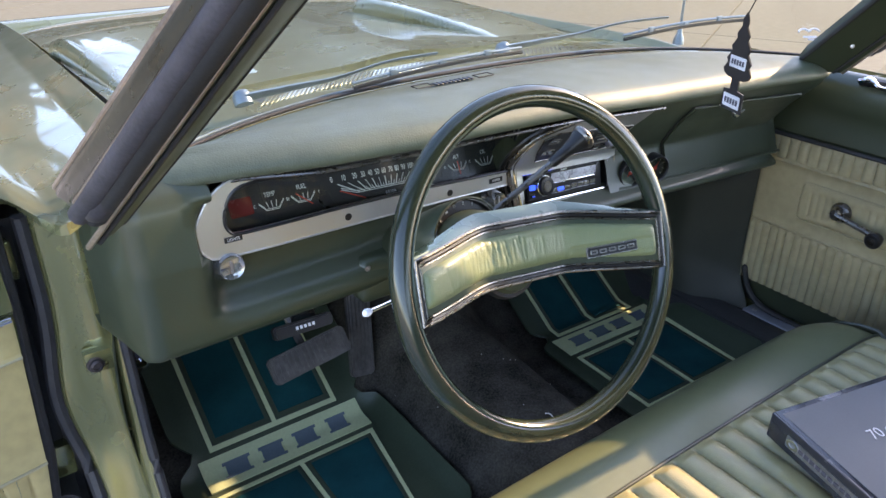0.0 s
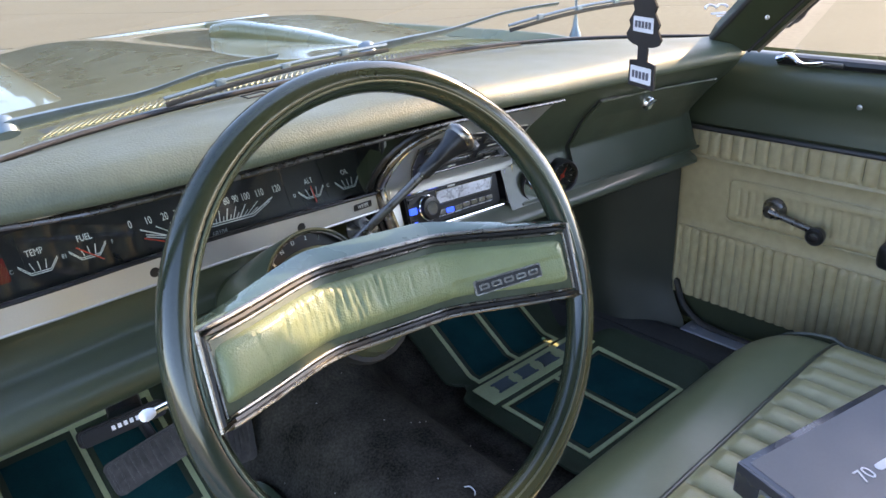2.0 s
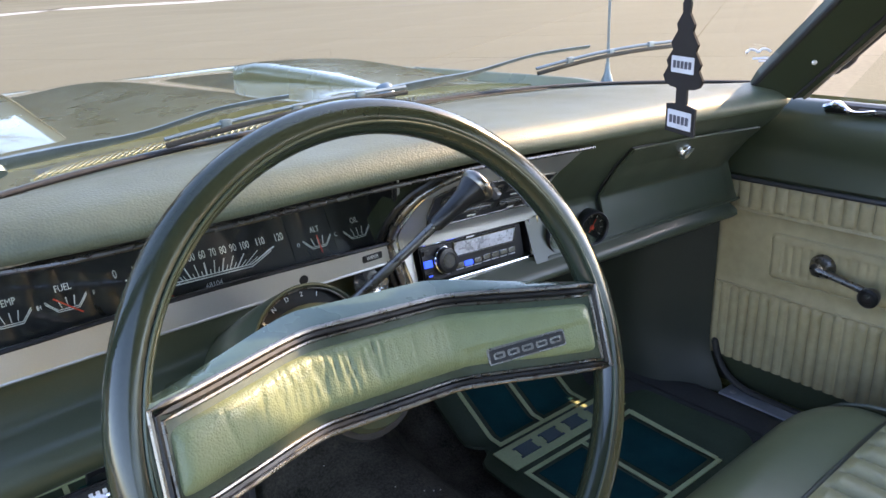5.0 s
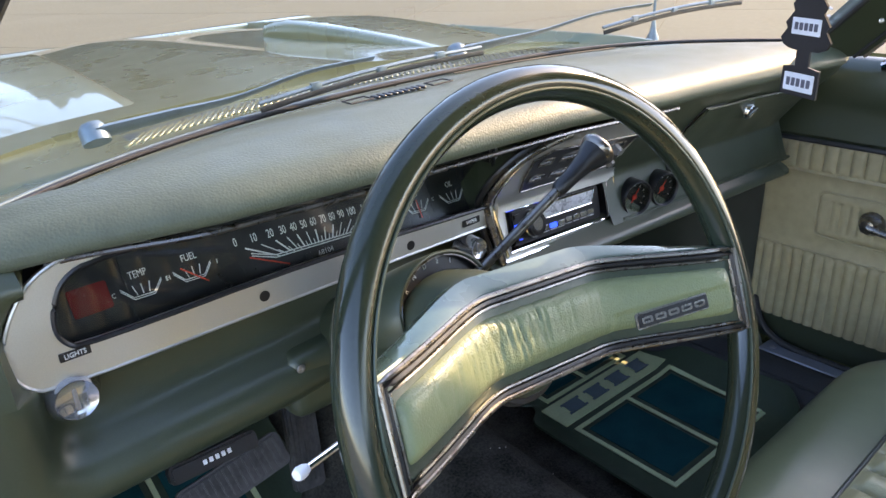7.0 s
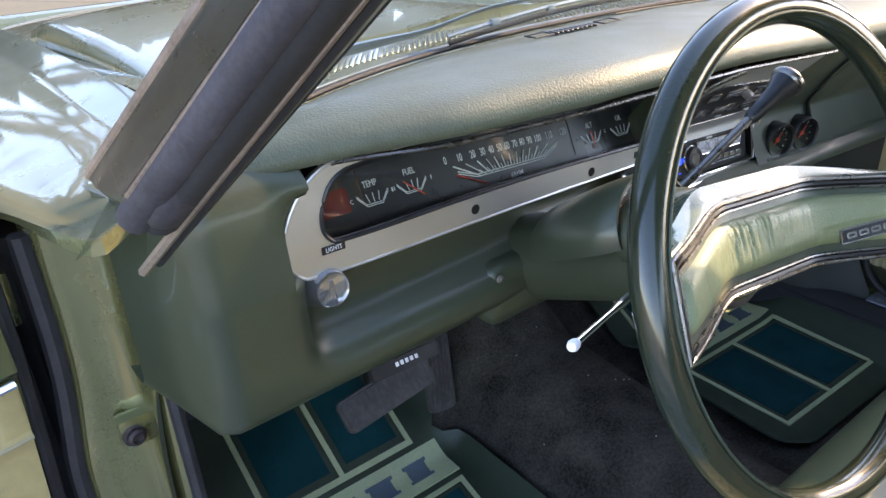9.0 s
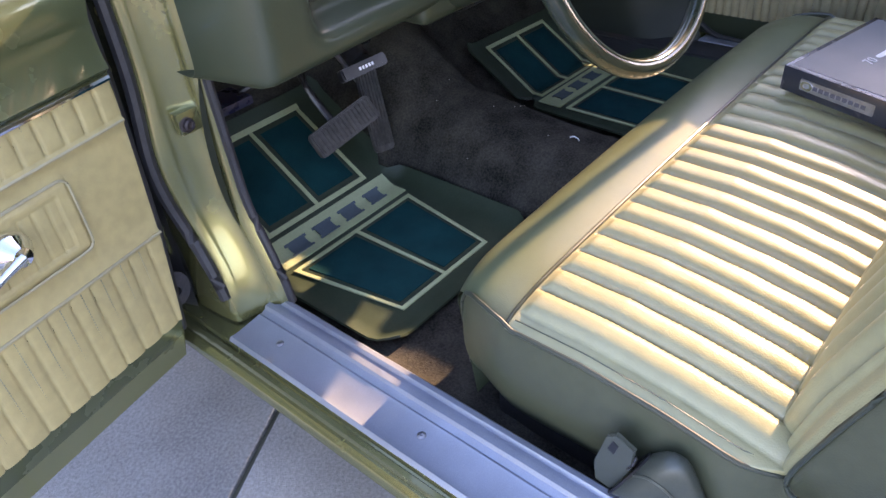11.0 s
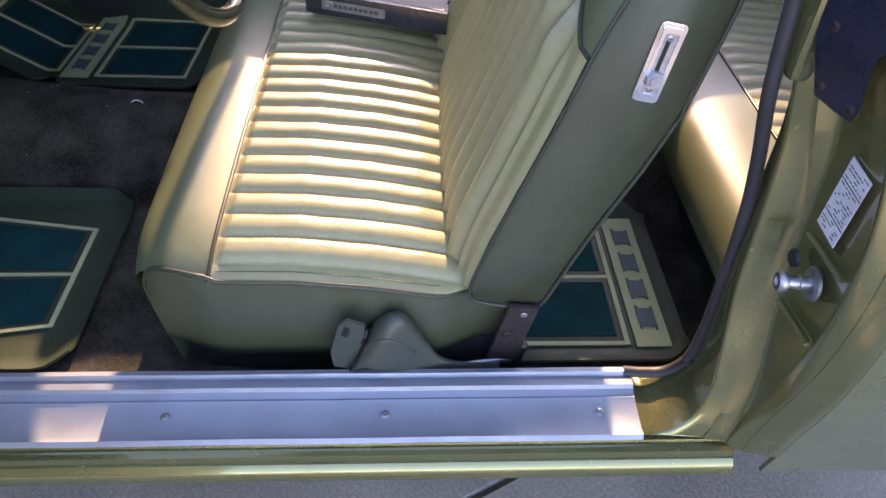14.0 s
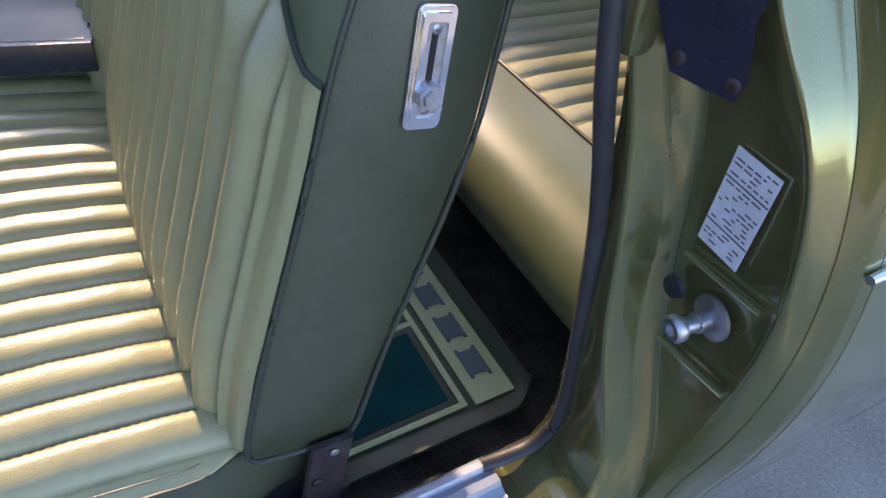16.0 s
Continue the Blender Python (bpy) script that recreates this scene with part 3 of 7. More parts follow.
# ---- sills, pillars and rear quarter ----
def sill(s):
    y0, y1 = (0.105 if s < 0 else -0.002), -0.922
    prof = [(0.640, 0.392), (0.648, 0.403), (0.656, 0.404), (0.660, 0.398), (0.666, 0.398), (0.668, 0.402), (0.678, 0.402), (0.681, 0.396), (0.690, 0.392), (0.694, 0.394), (0.698, 0.392), (0.744, 0.388), (0.752, 0.390), (0.757, 0.384)]
    if s > 0:
        prof = [(0.694, 0.390), (0.697, 0.396), (0.702, 0.397), (0.746, 0.394), (0.757, 0.384)]
    rings = []
    for k in range(13):
        y = lerp(y0, y1, k / 12)
        rings.append([(s * x, y, z + 0.0006 * math.sin(k * 1.7 + x * 90)) for x, z in prof])
    scuff = part("sill_plate", thicken(loft(rings), 0.003), ALU, car, "scuffed ribbed aluminium sill plate", sharp=25)
    for y in (0.024, -0.276, -0.572, -0.868) if s < 0 else (-0.022, -0.30, -0.60):
        screw((s * 0.716, y, 0.3905 if s < 0 else 0.3965), (0, 0, 1), scuff, 0.0065, STEEL)
    body = [(0.64, 0.382), (0.754, 0.379), (0.757, 0.373), (0.760, 0.372), (0.763, 0.376), (0.770, 0.375), (0.7715, 0.370), (0.7722, 0.364), (0.775, 0.364), (0.781, 0.358), (0.785, 0.350), (0.786, 0.342), (0.783, 0.335), (0.776, 0.330), (0.770, 0.325), (0.755, 0.30), (0.72, 0.27)]
    if s > 0:
        body[0] = (0.70, 0.382)
    part("rocker_panel", loft([[(s * x, lerp(0.42, -1.046, k / 16), z) for x, z in body] for k in range(17)]), PAINT_JAMB_LIT, car, "green rocker panel with scraped edge", sharp=28)
    part("underbody", block(min(s * 0.645, s * 0.70), max(s * 0.645, s * 0.70), -1.05, 0.40, 0.27, 0.378, 0.005), BLACK_MATT, car)
    if s > 0:
        inner = [(0.699, 0.390), (0.694, 0.3945), (0.680, 0.394), (0.662, 0.388), (0.645, 0.372), (0.630, 0.345), (0.615, 0.318)]
        part("sill_trim", loft([[(x, lerp(0.34, -0.93, k / 12), z) for x, z in inner] for k in range(13)]), BLACK_MATT, car, "black inner sill covering", sharp=60)
        edge = smooth_line([(0.733, 0.038, 0.49), (0.731, 0.016, 0.437), (0.731, -0.020, 0.408), (0.731, -0.070, 0.399), (0.731, -0.20, 0.397), (0.731, -0.40, 0.397)], 40)
        part("door_seal", tube(edge, [0.002] + [0.0065] * 39, 8), BLACK_MATT, car, "black rubber door seal")


sill(-1)
sill(1)


def lock_pillar(s):
    """The rear door jamb: an inner flange, a sunken panel, a rolled outer edge and a flat lip, from sill to belt."""
    corner = [(0.386, 0.752), (0.45, 0.732), (0.50, 0.724), (0.55, 0.708), (0.60, 0.693), (0.65, 0.686), (0.70, 0.682), (0.75, 0.676), (0.80, 0.666), (0.85, 0.657), (0.9, 0.652), (1.0, 0.645)]
    crease = [(0.386, 0.758), (0.45, 0.744), (0.50, 0.730), (0.55, 0.715), (0.60, 0.702), (0.65, 0.694), (0.70, 0.689), (0.75, 0.686), (0.80, 0.681), (0.85, 0.672), (0.90, 0.662), (1.0, 0.654)]
    crease_y = [(0.386, -1.000), (0.45, -1.028), (0.50, -1.038), (0.75, -1.040), (0.80, -1.030), (0.85, -1.016), (0.90, -1.013), (1.0, -1.010)]
    roll = [(0.386, 0.764), (0.45, 0.770), (0.50, 0.775), (0.55, 0.783), (0.60, 0.792), (0.65, 0.800), (0.70, 0.803), (0.75, 0.801), (0.80, 0.793), (0.85, 0.778), (0.90, 0.750), (0.93, 0.724), (1.0, 0.690)]
    roll_y = [(0.386, -1.030), (0.50, -1.050), (0.65, -1.048), (0.80, -1.043), (0.85, -1.040), (0.90, -1.030), (1.0, -1.022)]
    step = [(0.386, 0.776), (0.45, 0.783), (0.50, 0.793), (0.55, 0.804), (0.60, 0.812), (0.65, 0.817), (0.70, 0.818), (0.75, 0.813), (0.80, 0.803), (0.85, 0.787), (0.90, 0.763), (0.93, 0.741), (1.0, 0.705)]
    step_y = [(0.386, -1.048), (0.60, -1.058), (0.70, -1.060), (0.80, -1.067), (1.0, -1.072)]
    outer = [(0.33, 0.774), (0.386, 0.788), (0.41, 0.792), (0.45, 0.800), (0.50, 0.812), (0.55, 0.821), (0.60, 0.828), (0.65, 0.832), (0.70, 0.832), (0.75, 0.827), (0.80, 0.819), (0.85, 0.809), (0.90, 0.795), (0.94, 0.776), (1.0, 0.745)]
    lean = lambda z: -0.979 - 0.030 * ease((z - 0.40) / 0.25) + 0.014 * ease((z - 0.75) / 0.25)
    soft = lambda z, table, w=0.012: sum(along(z + d * w, table) for d in (-2, -1, 0, 1, 2)) / 5
    rings = []
    heights = [0.386 + 0.085 * (1 - math.cos(k / 18 * math.pi / 2)) for k in range(18)] + [lerp(0.471, 1.0, k / 50) for k in range(51)]
    for z in heights:
        xa, xc, xr, xs, xo = (soft(z, table) for table in (corner, crease, roll, step, outer))
        yc, yr, ys, ya, yo = soft(z, crease_y), soft(z, roll_y), soft(z, step_y), -1.003 + 0.012 * ease((z - 0.80) / 0.12), -1.083
        rise = min((z - 0.386) / 0.085, 1.0)
        push = 0.082 * (1 - math.sin(math.acos(1 - rise)) ** 0.8)              # the foot sweeps forward on to the sill
        flange = 0.650
        ring = [(flange - 0.006, ya - 0.040 + push), (flange - 0.004, ya - 0.002 + push), (lerp(flange, xa, 0.5), ya + 0.001 + push), (xa - 0.004, ya + 0.0010 + push), (xa - 0.001, ya + push), (xa + 0.0008, ya - 0.0025 + push),
                (lerp(xa, xc, 0.35), lerp(ya + push, yc, 0.4)), (lerp(xa, xc, 0.75), lerp(ya + push * 0.6, yc, 0.8)), (xc - 0.0006, lerp(ya, yc, 0.97)), (xc + 0.0012, yc - 0.0004), (xc + 0.0045, lerp(yc, yr - 0.003, 0.75)), (xc + 0.010, lerp(yc, yr - 0.003, 0.97)), (xc + 0.015, yr - 0.0032),
                (lerp(xc, xr, 0.6), yr - 0.0034), (xr - 0.008, yr - 0.0030), (xr - 0.0035, yr - 0.0012), (xr - 0.0005, yr), (xr + 0.0012, yr - 0.0006)]
        for a in range(1, 8):
            t = a / 7
            ring.append((lerp(xr + 0.0012, xs - 0.0008, t ** 0.85), lerp(yr - 0.0006, ys, t ** 1.35)))
        ring += [(xs + 0.0002, ys - 0.0012), (xs + 0.0014, ys - 0.0008), (xs + 0.0024, ys - 0.0016), (lerp(xs, xo, 0.5), lerp(ys, yo, 0.5)), (xo - 0.002, yo + 0.0030), (xo - 0.0004, yo + 0.0004), (xo + 0.0006, yo - 0.012)]
        rings.append([(s * x, yy, z) for x, yy in ring])
    jamb = part("lock_pillar", loft(rings), PAINT_JAMB_LIT, car, "painted door jamb with dents and worn paint", sharp=48)
    # diagonal stiffening ribs in the sunken panel
    for p, q in (((0.716, 0.616), (0.792, 0.624)), ((0.712, 0.717), (0.790, 0.722))):
        line = [(s * lerp(p[0], q[0], k / 6), lean(lerp(p[1], q[1], k / 6)) - 0.0365, lerp(p[1], q[1], k / 6)) for k in range(7)]
        part("rib", tube(line, 0.0055, 8, squash=0.5), PAINT_JAMB_LIT, jamb)
    ay = lean(0.676) - 0.0362
    part("striker", lathe([(0.023, 0), (0.023, 0.004), (0.019, 0.006), (0.0085, 0.007), (0.0085, 0.016), (0.0105, 0.017), (0.0105, 0.020), (0.0085, 0.021), (0.0085, 0.034), (0.0125, 0.035), (0.0135, 0.038), (0.0135, 0.044), (0.011, 0.047), (0.006, 0.047), (0.005, 0.043), (0.0003, 0.043)],
                                Matrix.Translation((s * 0.755, ay, 0.682)) @ Vector((s * -0.12, 1, 0)).to_track_quat("Z", "Y").to_matrix().to_4x4() @ Matrix.Scale(0.86, 4), 22), STEEL, jamb, "zinc-plated striker pin with washer")
    part("rubber_plug", lathe([(0.011, 0), (0.010, 0.004), (0.0005, 0.005)], Matrix.Translation((s * 0.716, ay + 0.006, 0.684)) @ Matrix.Rotation(radians(-90), 4, "X"), 16), SEAL, jamb)
    if s < 0:
        m = Matrix.Translation((-0.7415, lean(0.785) - 0.0342, 0.7835)) @ Matrix.Rotation(radians(180), 4, "Z") @ FACING @ Matrix.Rotation(radians(-4), 4, "Z") @ Matrix.Diagonal((0.66, 0.88, 1, 1))
        tag = part("data_sticker", plate([(-0.031, -0.050), (0.031, -0.050), (0.031, 0.050), (-0.031, 0.050)], 0.0012, m), STICKER, jamb, "white paper data sticker printed with small dark text")
        rnd = random.Random(5)
        for row in range(20):
            y = 0.045 - row * 0.0047
            if row in (5, 15):
                part("rule", plate([(-0.031, y), (0.031, y), (0.031, y + 0.0012), (-0.031, y + 0.0012)], 0.0006, m @ Matrix.Translation((0, 0, 0.0012))), INK, tag)
                continue
            bits = []
            x = -0.027
            while x < 0.024:
                w = rnd.uniform(0.004, 0.013)
                if rnd.random() < 0.72:
                    bits.append(plate([(x, y), (min(x + w, 0.028), y), (min(x + w, 0.028), y + 0.0014), (x, y + 0.0014)], 0.0004, m @ Matrix.Translation((0, 0, 0.0012))))
                x += w + 0.003
            if bits:
                part("print_line", joined(*bits), INK, tag)
        # torn plastic flap hanging from the belt
        flap = [(0.003, 0.046), (0.006, 0.023), (0.029, -0.026), (0.052, -0.029), (0.075, -0.03), (0.078, -0.014), (0.071, 0.022), (0.075, 0.038), (0.102, 0.06), (0.096, 0.081), (0.096, 0.101), (0.003, 0.076)]
        fm = Matrix(((-0.929, 0, -0.370, -0.655), (-0.370, 0, 0.929, -0.994), (0, 1, 0, 0.9), (0, 0, 0, 1)))
        skin = part("plastic_flap", plate(flap, 0.004, fm), TARP, jamb, "dark plastic cover flap held by screws")
        for x, z in [(0.032, -0.015), (0.071, -0.02), (0.081, 0.059), (0.022, 0.041)]:
            screw(fm @ Vector((x, z, 0.004)), (-0.37, 0.93, 0.1), skin, 0.0055, RUST)
    # rubber door seal round the opening
    run = smooth_line([(s * 0.652, -0.70, 0.400), (s * 0.652, -0.80, 0.400), (s * 0.652, -0.90, 0.400), (s * 0.656, -0.938, 0.401), (s * 0.660, -0.972, 0.409), (s * 0.663, -0.995, 0.44), (s * 0.663, -1.002, 0.50), (s * 0.660, -1.002, 0.58), (s * 0.659, -0.996, 0.70), (s * 0.660, -0.985, 0.78), (s * 0.661, -0.968, 0.87), (s * 0.652, -0.960, 1.0)], 60)
    part("door_seal", tube(run[12:], 0.0085, 10, squash=0.8), SEAL, car, "worn dark rubber door seal")
    part("belt_cap", block(min(s * 0.625, s * 0.66), max(s * 0.625, s * 0.66), -1.03, -0.985, 0.872, 1.0, 0.008), PAINT_JAMB_LIT, car)
    # outer skin of the quarter panel, with the bright side moulding
    def skin(u, v):
        # unseen passenger's side is cut lower to let sun on to the rear seat
        z = lerp(0.990 if s < 0 else 0.92, 0.33, v)
        base = soft(z, outer)
        y = lerp(-1.094, -2.9, u)
        return (s * (base + 0.001 + 0.03 * ease(u * 3) * ease((z - 0.4) / 0.3)), y, z)
    part("quarter_panel", thicken(sheet(skin, 24, 26), 0.006), PAINT, car, "glossy green rear quarter panel reflecting the ground")
    strip = [(s * (0.8255 + 0.03 * ease((-y - 1.094) / 1.806 * 3) + 0.002), y, 0.7750) for y in np.linspace(-1.080, -2.85, 20)]
    part("side_moulding", tube(strip, [0.004] + [0.0095] * 19, 10, squash=0.9), CHROME, car, "polished side moulding")
    # top follows the belt lowered on the passenger's side for the sun
    part("quarter_top", loft([[(s * x, y, z) for x, z in (((0.766 + o, 0.989), (0.745 + o, 0.998), (0.64, 1.004)) if s < 0 else ((0.784 + o, 0.919), (0.76 + o, 0.926), (0.64, 0.930)))] for y, o in ((-1.062, 0), (-1.3, 0.015), (-1.6, 0.028), (-2.1, 0.03))]), PAINT, car)


lock_pillar(-1)
lock_pillar(1)


def hinge_pillar(s):
    if s > 0:
        return kick_trim(s)
    rings = []
    for i in range(31):
        z = lerp(0.385, 0.950, i / 30)
        push = -0.055 * (1 - ease((z - 0.385) / 0.22)) - 0.01 * (1 - ease((z - 0.5) / 0.35))
        swell = 0.018 * math.exp(-((z - 0.66) / 0.10) ** 2)
        ring = [(0.632, 0.20), (0.640, 0.150), (0.646, 0.143), (0.654, 0.146), (0.660, 0.160), (0.668, 0.172), (0.684, 0.182), (0.700 + swell * 0.4, 0.186), (0.708 + swell, 0.188), (0.714 + swell, 0.194), (0.717 + swell, 0.206), (0.719, 0.225), (0.722, 0.285)]
        bulge = 0.010 * (1 - ease((z - 0.395) / 0.1))
        rings.append([(s * (x + bulge * (j / 12)), y + push, z) for j, (x, y) in enumerate(ring)])
    post = part("hinge_pillar", loft(rings), PAINT_JAMB_LIT, car, "front door pillar with chipped green paint", sharp=55)
    edge = [(s * (0.643), 0.141 - 0.055 * (1 - ease((z - 0.385) / 0.22)) - 0.01 * (1 - ease((z - 0.5) / 0.35)), z) for z in np.linspace(0.40, 0.945, 26)]
    part("door_seal", tube(edge, 0.0075, 8), SEAL, post, "dark rubber door seal")
    outer = [(s * (0.722 + 0.018 * math.exp(-((z - 0.66) / 0.10) ** 2)), 0.200 - 0.055 * (1 - ease((z - 0.385) / 0.22)) - 0.01 * (1 - ease((z - 0.5) / 0.35)), z) for z in np.linspace(0.43, 0.945, 26)]
    part("door_seal", tube(outer, 0.010, 8), SEAL, post, "dark rubber door seal")
    # door check bracket with its bolt
    part("check_bracket", block(min(s * 0.655, s * 0.697), max(s * 0.655, s * 0.697), 0.158, 0.178, 0.706, 0.742, 0.006), PAINT_JAMB_LIT, post)
    m = Matrix.Translation((s * 0.684, 0.160, 0.722)) @ Vector((s * -0.1, -1, 0.05)).to_track_quat("Z", "Y").to_matrix().to_4x4()
    part("bolt", lathe([(0.012, 0), (0.012, 0.003), (0.009, 0.004), (0.009, 0.009), (0.006, 0.011), (0.005, 0.008), (0.0003, 0.008)], m, 16), RUST, post, "rusty bolt")
    part("stay_bracket", ring_plate([(0.775 + 0.030 * math.cos(a), 0.455 + 0.034 * math.sin(a)) for a in np.linspace(0, math.tau, 20, endpoint=False)], [(0.775 + 0.013 * math.cos(a), 0.450 + 0.010 * math.sin(a)) for a in np.linspace(0, math.tau, 20, endpoint=False)], 0.006, Matrix.Translation((0, 0.205, 0)) @ (FACING if s > 0 else Matrix.Diagonal((-1, 1, 1, 1)) @ FACING)), SEAL_GREY, post, "grey steel bracket with a round hole")
    for z in (0.87, 0.52):
        hinge = part("door_hinge", block(min(s * 0.735, s * 0.790), max(s * 0.735, s * 0.790), 0.235, 0.285, z - 0.03, z + 0.03, 0.008), PAINT_JAMB_LIT, post, "painted steel door hinge")
        part("hinge_pin", tube([(s * 0.778, 0.236, z - 0.038), (s * 0.778, 0.236, z + 0.038)], 0.011, 10), PAINT_JAMB_LIT, hinge)
    # black sheet standing for the shade behind the door hinges
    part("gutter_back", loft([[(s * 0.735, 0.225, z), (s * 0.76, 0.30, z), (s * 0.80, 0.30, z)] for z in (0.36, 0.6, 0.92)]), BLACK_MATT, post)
    kick_trim(s)


def kick_trim(s):
    """The moulded panel beside the footwell; behind a closed door it runs on to the door card."""
    def kick(u, v):
        return (s * (0.645 + 0.02 * math.sin(math.pi * v)), lerp(0.14 - 0.03 * (1 - ease((lerp(0.385, 0.85, v) - 0.395) / 0.13)), 0.62, u), lerp(0.385, 0.85, v))
    def whole(u, v):
        z = lerp(0.388, 0.86, v ** 1.2)
        t = ease(u / 0.34)
        return (lerp(0.729, 0.652 + 0.012 * math.sin(math.pi * v), t) - 0.02 * (1 - ease((z - 0.36) / 0.12)) * (1 - t), lerp(0.046 - 0.050 * (1 - ease((z - 0.385) / 0.11)) ** 1.5, 0.62, u ** 1.2), z)
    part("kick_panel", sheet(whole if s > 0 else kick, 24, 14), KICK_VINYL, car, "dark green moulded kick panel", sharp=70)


hinge_pillar(-1)
hinge_pillar(1)
for s in (-1, 1):
    # black blocks fill the dark gap behind the hinges
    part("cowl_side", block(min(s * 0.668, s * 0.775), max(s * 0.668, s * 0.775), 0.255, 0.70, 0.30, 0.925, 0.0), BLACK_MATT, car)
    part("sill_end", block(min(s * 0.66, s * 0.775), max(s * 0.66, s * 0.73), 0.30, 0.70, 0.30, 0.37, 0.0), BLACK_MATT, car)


# ---- floor ----
def floor_z(x, y):
    """Carpet height: flat pans, a tunnel along the middle, a toe board rising to the firewall."""
    tunnel = 0.115 * math.exp(-(x / 0.135) ** 4) * lerp(1.0, 1.5, ease((y + 0.1) / 0.6))
    toe = 0.62 * max(y - 0.27, 0) + 0.5 * max(y - 0.50, 0)
    edge = (0.035 + 0.052 * ease((-0.20 - y) / 0.3)) * ease((abs(x) - 0.585) / 0.055)
    rear = -0.030 * ease((-0.25 - y) / 0.3)
    return 0.318 + tunnel + toe + edge * (1 if y < 0.12 else 1 - ease((y - 0.12) / 0.1)) + rear


def carpet():
    rnd = random.Random(3)
    def f(u, v):
        x, y = lerp(-0.655, 0.655, u), lerp(-1.40, 0.66, v)
        return (x, y, floor_z(x, y) + rnd.uniform(-0.0012, 0.0012))
    ob = part("carpet", sheet(f, 90, 130), CARPET, None)
    tagged(ob, "dark brown-green loop pile car carpet with specks of lint", "carpet", kind="structure")
    ob.name = "floor"
    fw = part("wall_firewall", block(-0.66, 0.66, 0.66, 0.70, 0.35, 0.955, 0.0), BLACK_MATT)
    tagged(fw, "dark firewall behind the dashboard", "firewall", kind="structure")
    # lint on the dark carpet
    for k in range(12):
        x, y = rnd.uniform(-0.17, 0.2), rnd.uniform(-0.15, 0.4)
        z = floor_z(x, y) + 0.002
        r = rnd.uniform(0.0004, 0.0009)
        bm = block(x - r, x + r, y - r, y + r, z - r, z + r, 0)
        alone("lint", bm, LINT, "tiny white speck of lint on the carpet", "lint", "specks of lint")
    bit = tube(smooth_line([(0.005, -0.045, floor_z(0, -0.045) + 0.004), (0.010, -0.052, floor_z(0, -0.05) + 0.006), (0.010, -0.062, floor_z(0, -0.06) + 0.004), (0.004, -0.068, floor_z(0, -0.068) + 0.004)], 8), 0.0011, 6)
    alone("lint", bit, WHITE_PRINT, "curled white thread lying on the carpet", "lint", "specks of lint")


carpet()
part("rear_seat_riser", block(-0.655, 0.655, -1.20, -1.155, 0.25, 0.42, 0.0), BLACK_MATT, car, "dark carpeted riser under the rear seat")


# ---- dashboard ----
dash = thing("dashboard", "green padded dashboard with a wide black gauge cluster", "dashboard", (0, 0, 0.76))


def pad_edge(x):
    y = along(x, [(-0.66, 0.045), (-0.58, 0.015), (-0.50, -0.008), (-0.40, -0.035), (-0.25, -0.056), (0.0, -0.064), (0.25, -0.064), (0.50, -0.076), (0.66, -0.088), (0.70, -0.075), (0.725, -0.035)])
    z = along(x, [(-0.66, 1.000), (-0.50, 1.012), (-0.2, 1.015), (0.0, 1.012), (0.2, 0.998), (0.45, 0.988), (0.69, 0.978), (0.725, 0.985)])
    return y, z


def chaikin(points, rounds=2):
    for _ in range(rounds):
        out = []
        for a, b in zip(points, points[1:] + points[:1]):
            out += [tuple(lerp(p, q, 0.25) for p, q in zip(a, b)), tuple(lerp(p, q, 0.75) for p, q in zip(a, b))]
        points = out
    return points


def dash_pad():
    rings = []
    for k in range(57):
        x = lerp(-0.665, 0.722, k / 56)
        y, z = pad_edge(x)
        F = glass_foot(max(min(x, 0.71), -0.71))
        fy, fz = max(F.y - 0.006, y + 0.035), F.z - 0.001
        top = z + 0.034
        pts = [(fy, fz - 0.02), (fy, fz), (lerp(fy, y, 0.3), lerp(fz, top, 0.45) + 0.002), (lerp(fy, y, 0.6), top + 0.002), (y + 0.030, top - 0.002), (y + 0.012, z + 0.026), (y + 0.002, z + 0.016), (y, z + 0.006), (y + 0.006, z - 0.001), (y + 0.020, z - 0.003), (y + 0.045, z - 0.002)]
        fine = smooth_line([(0, a, b) for a, b in pts], 24)
        rings.append([(x, p.y, p.z) for p in fine])
    return part("pad", loft(rings), PAD, dash, "padded grained vinyl top, darker green", sharp=60)


dash_pad()


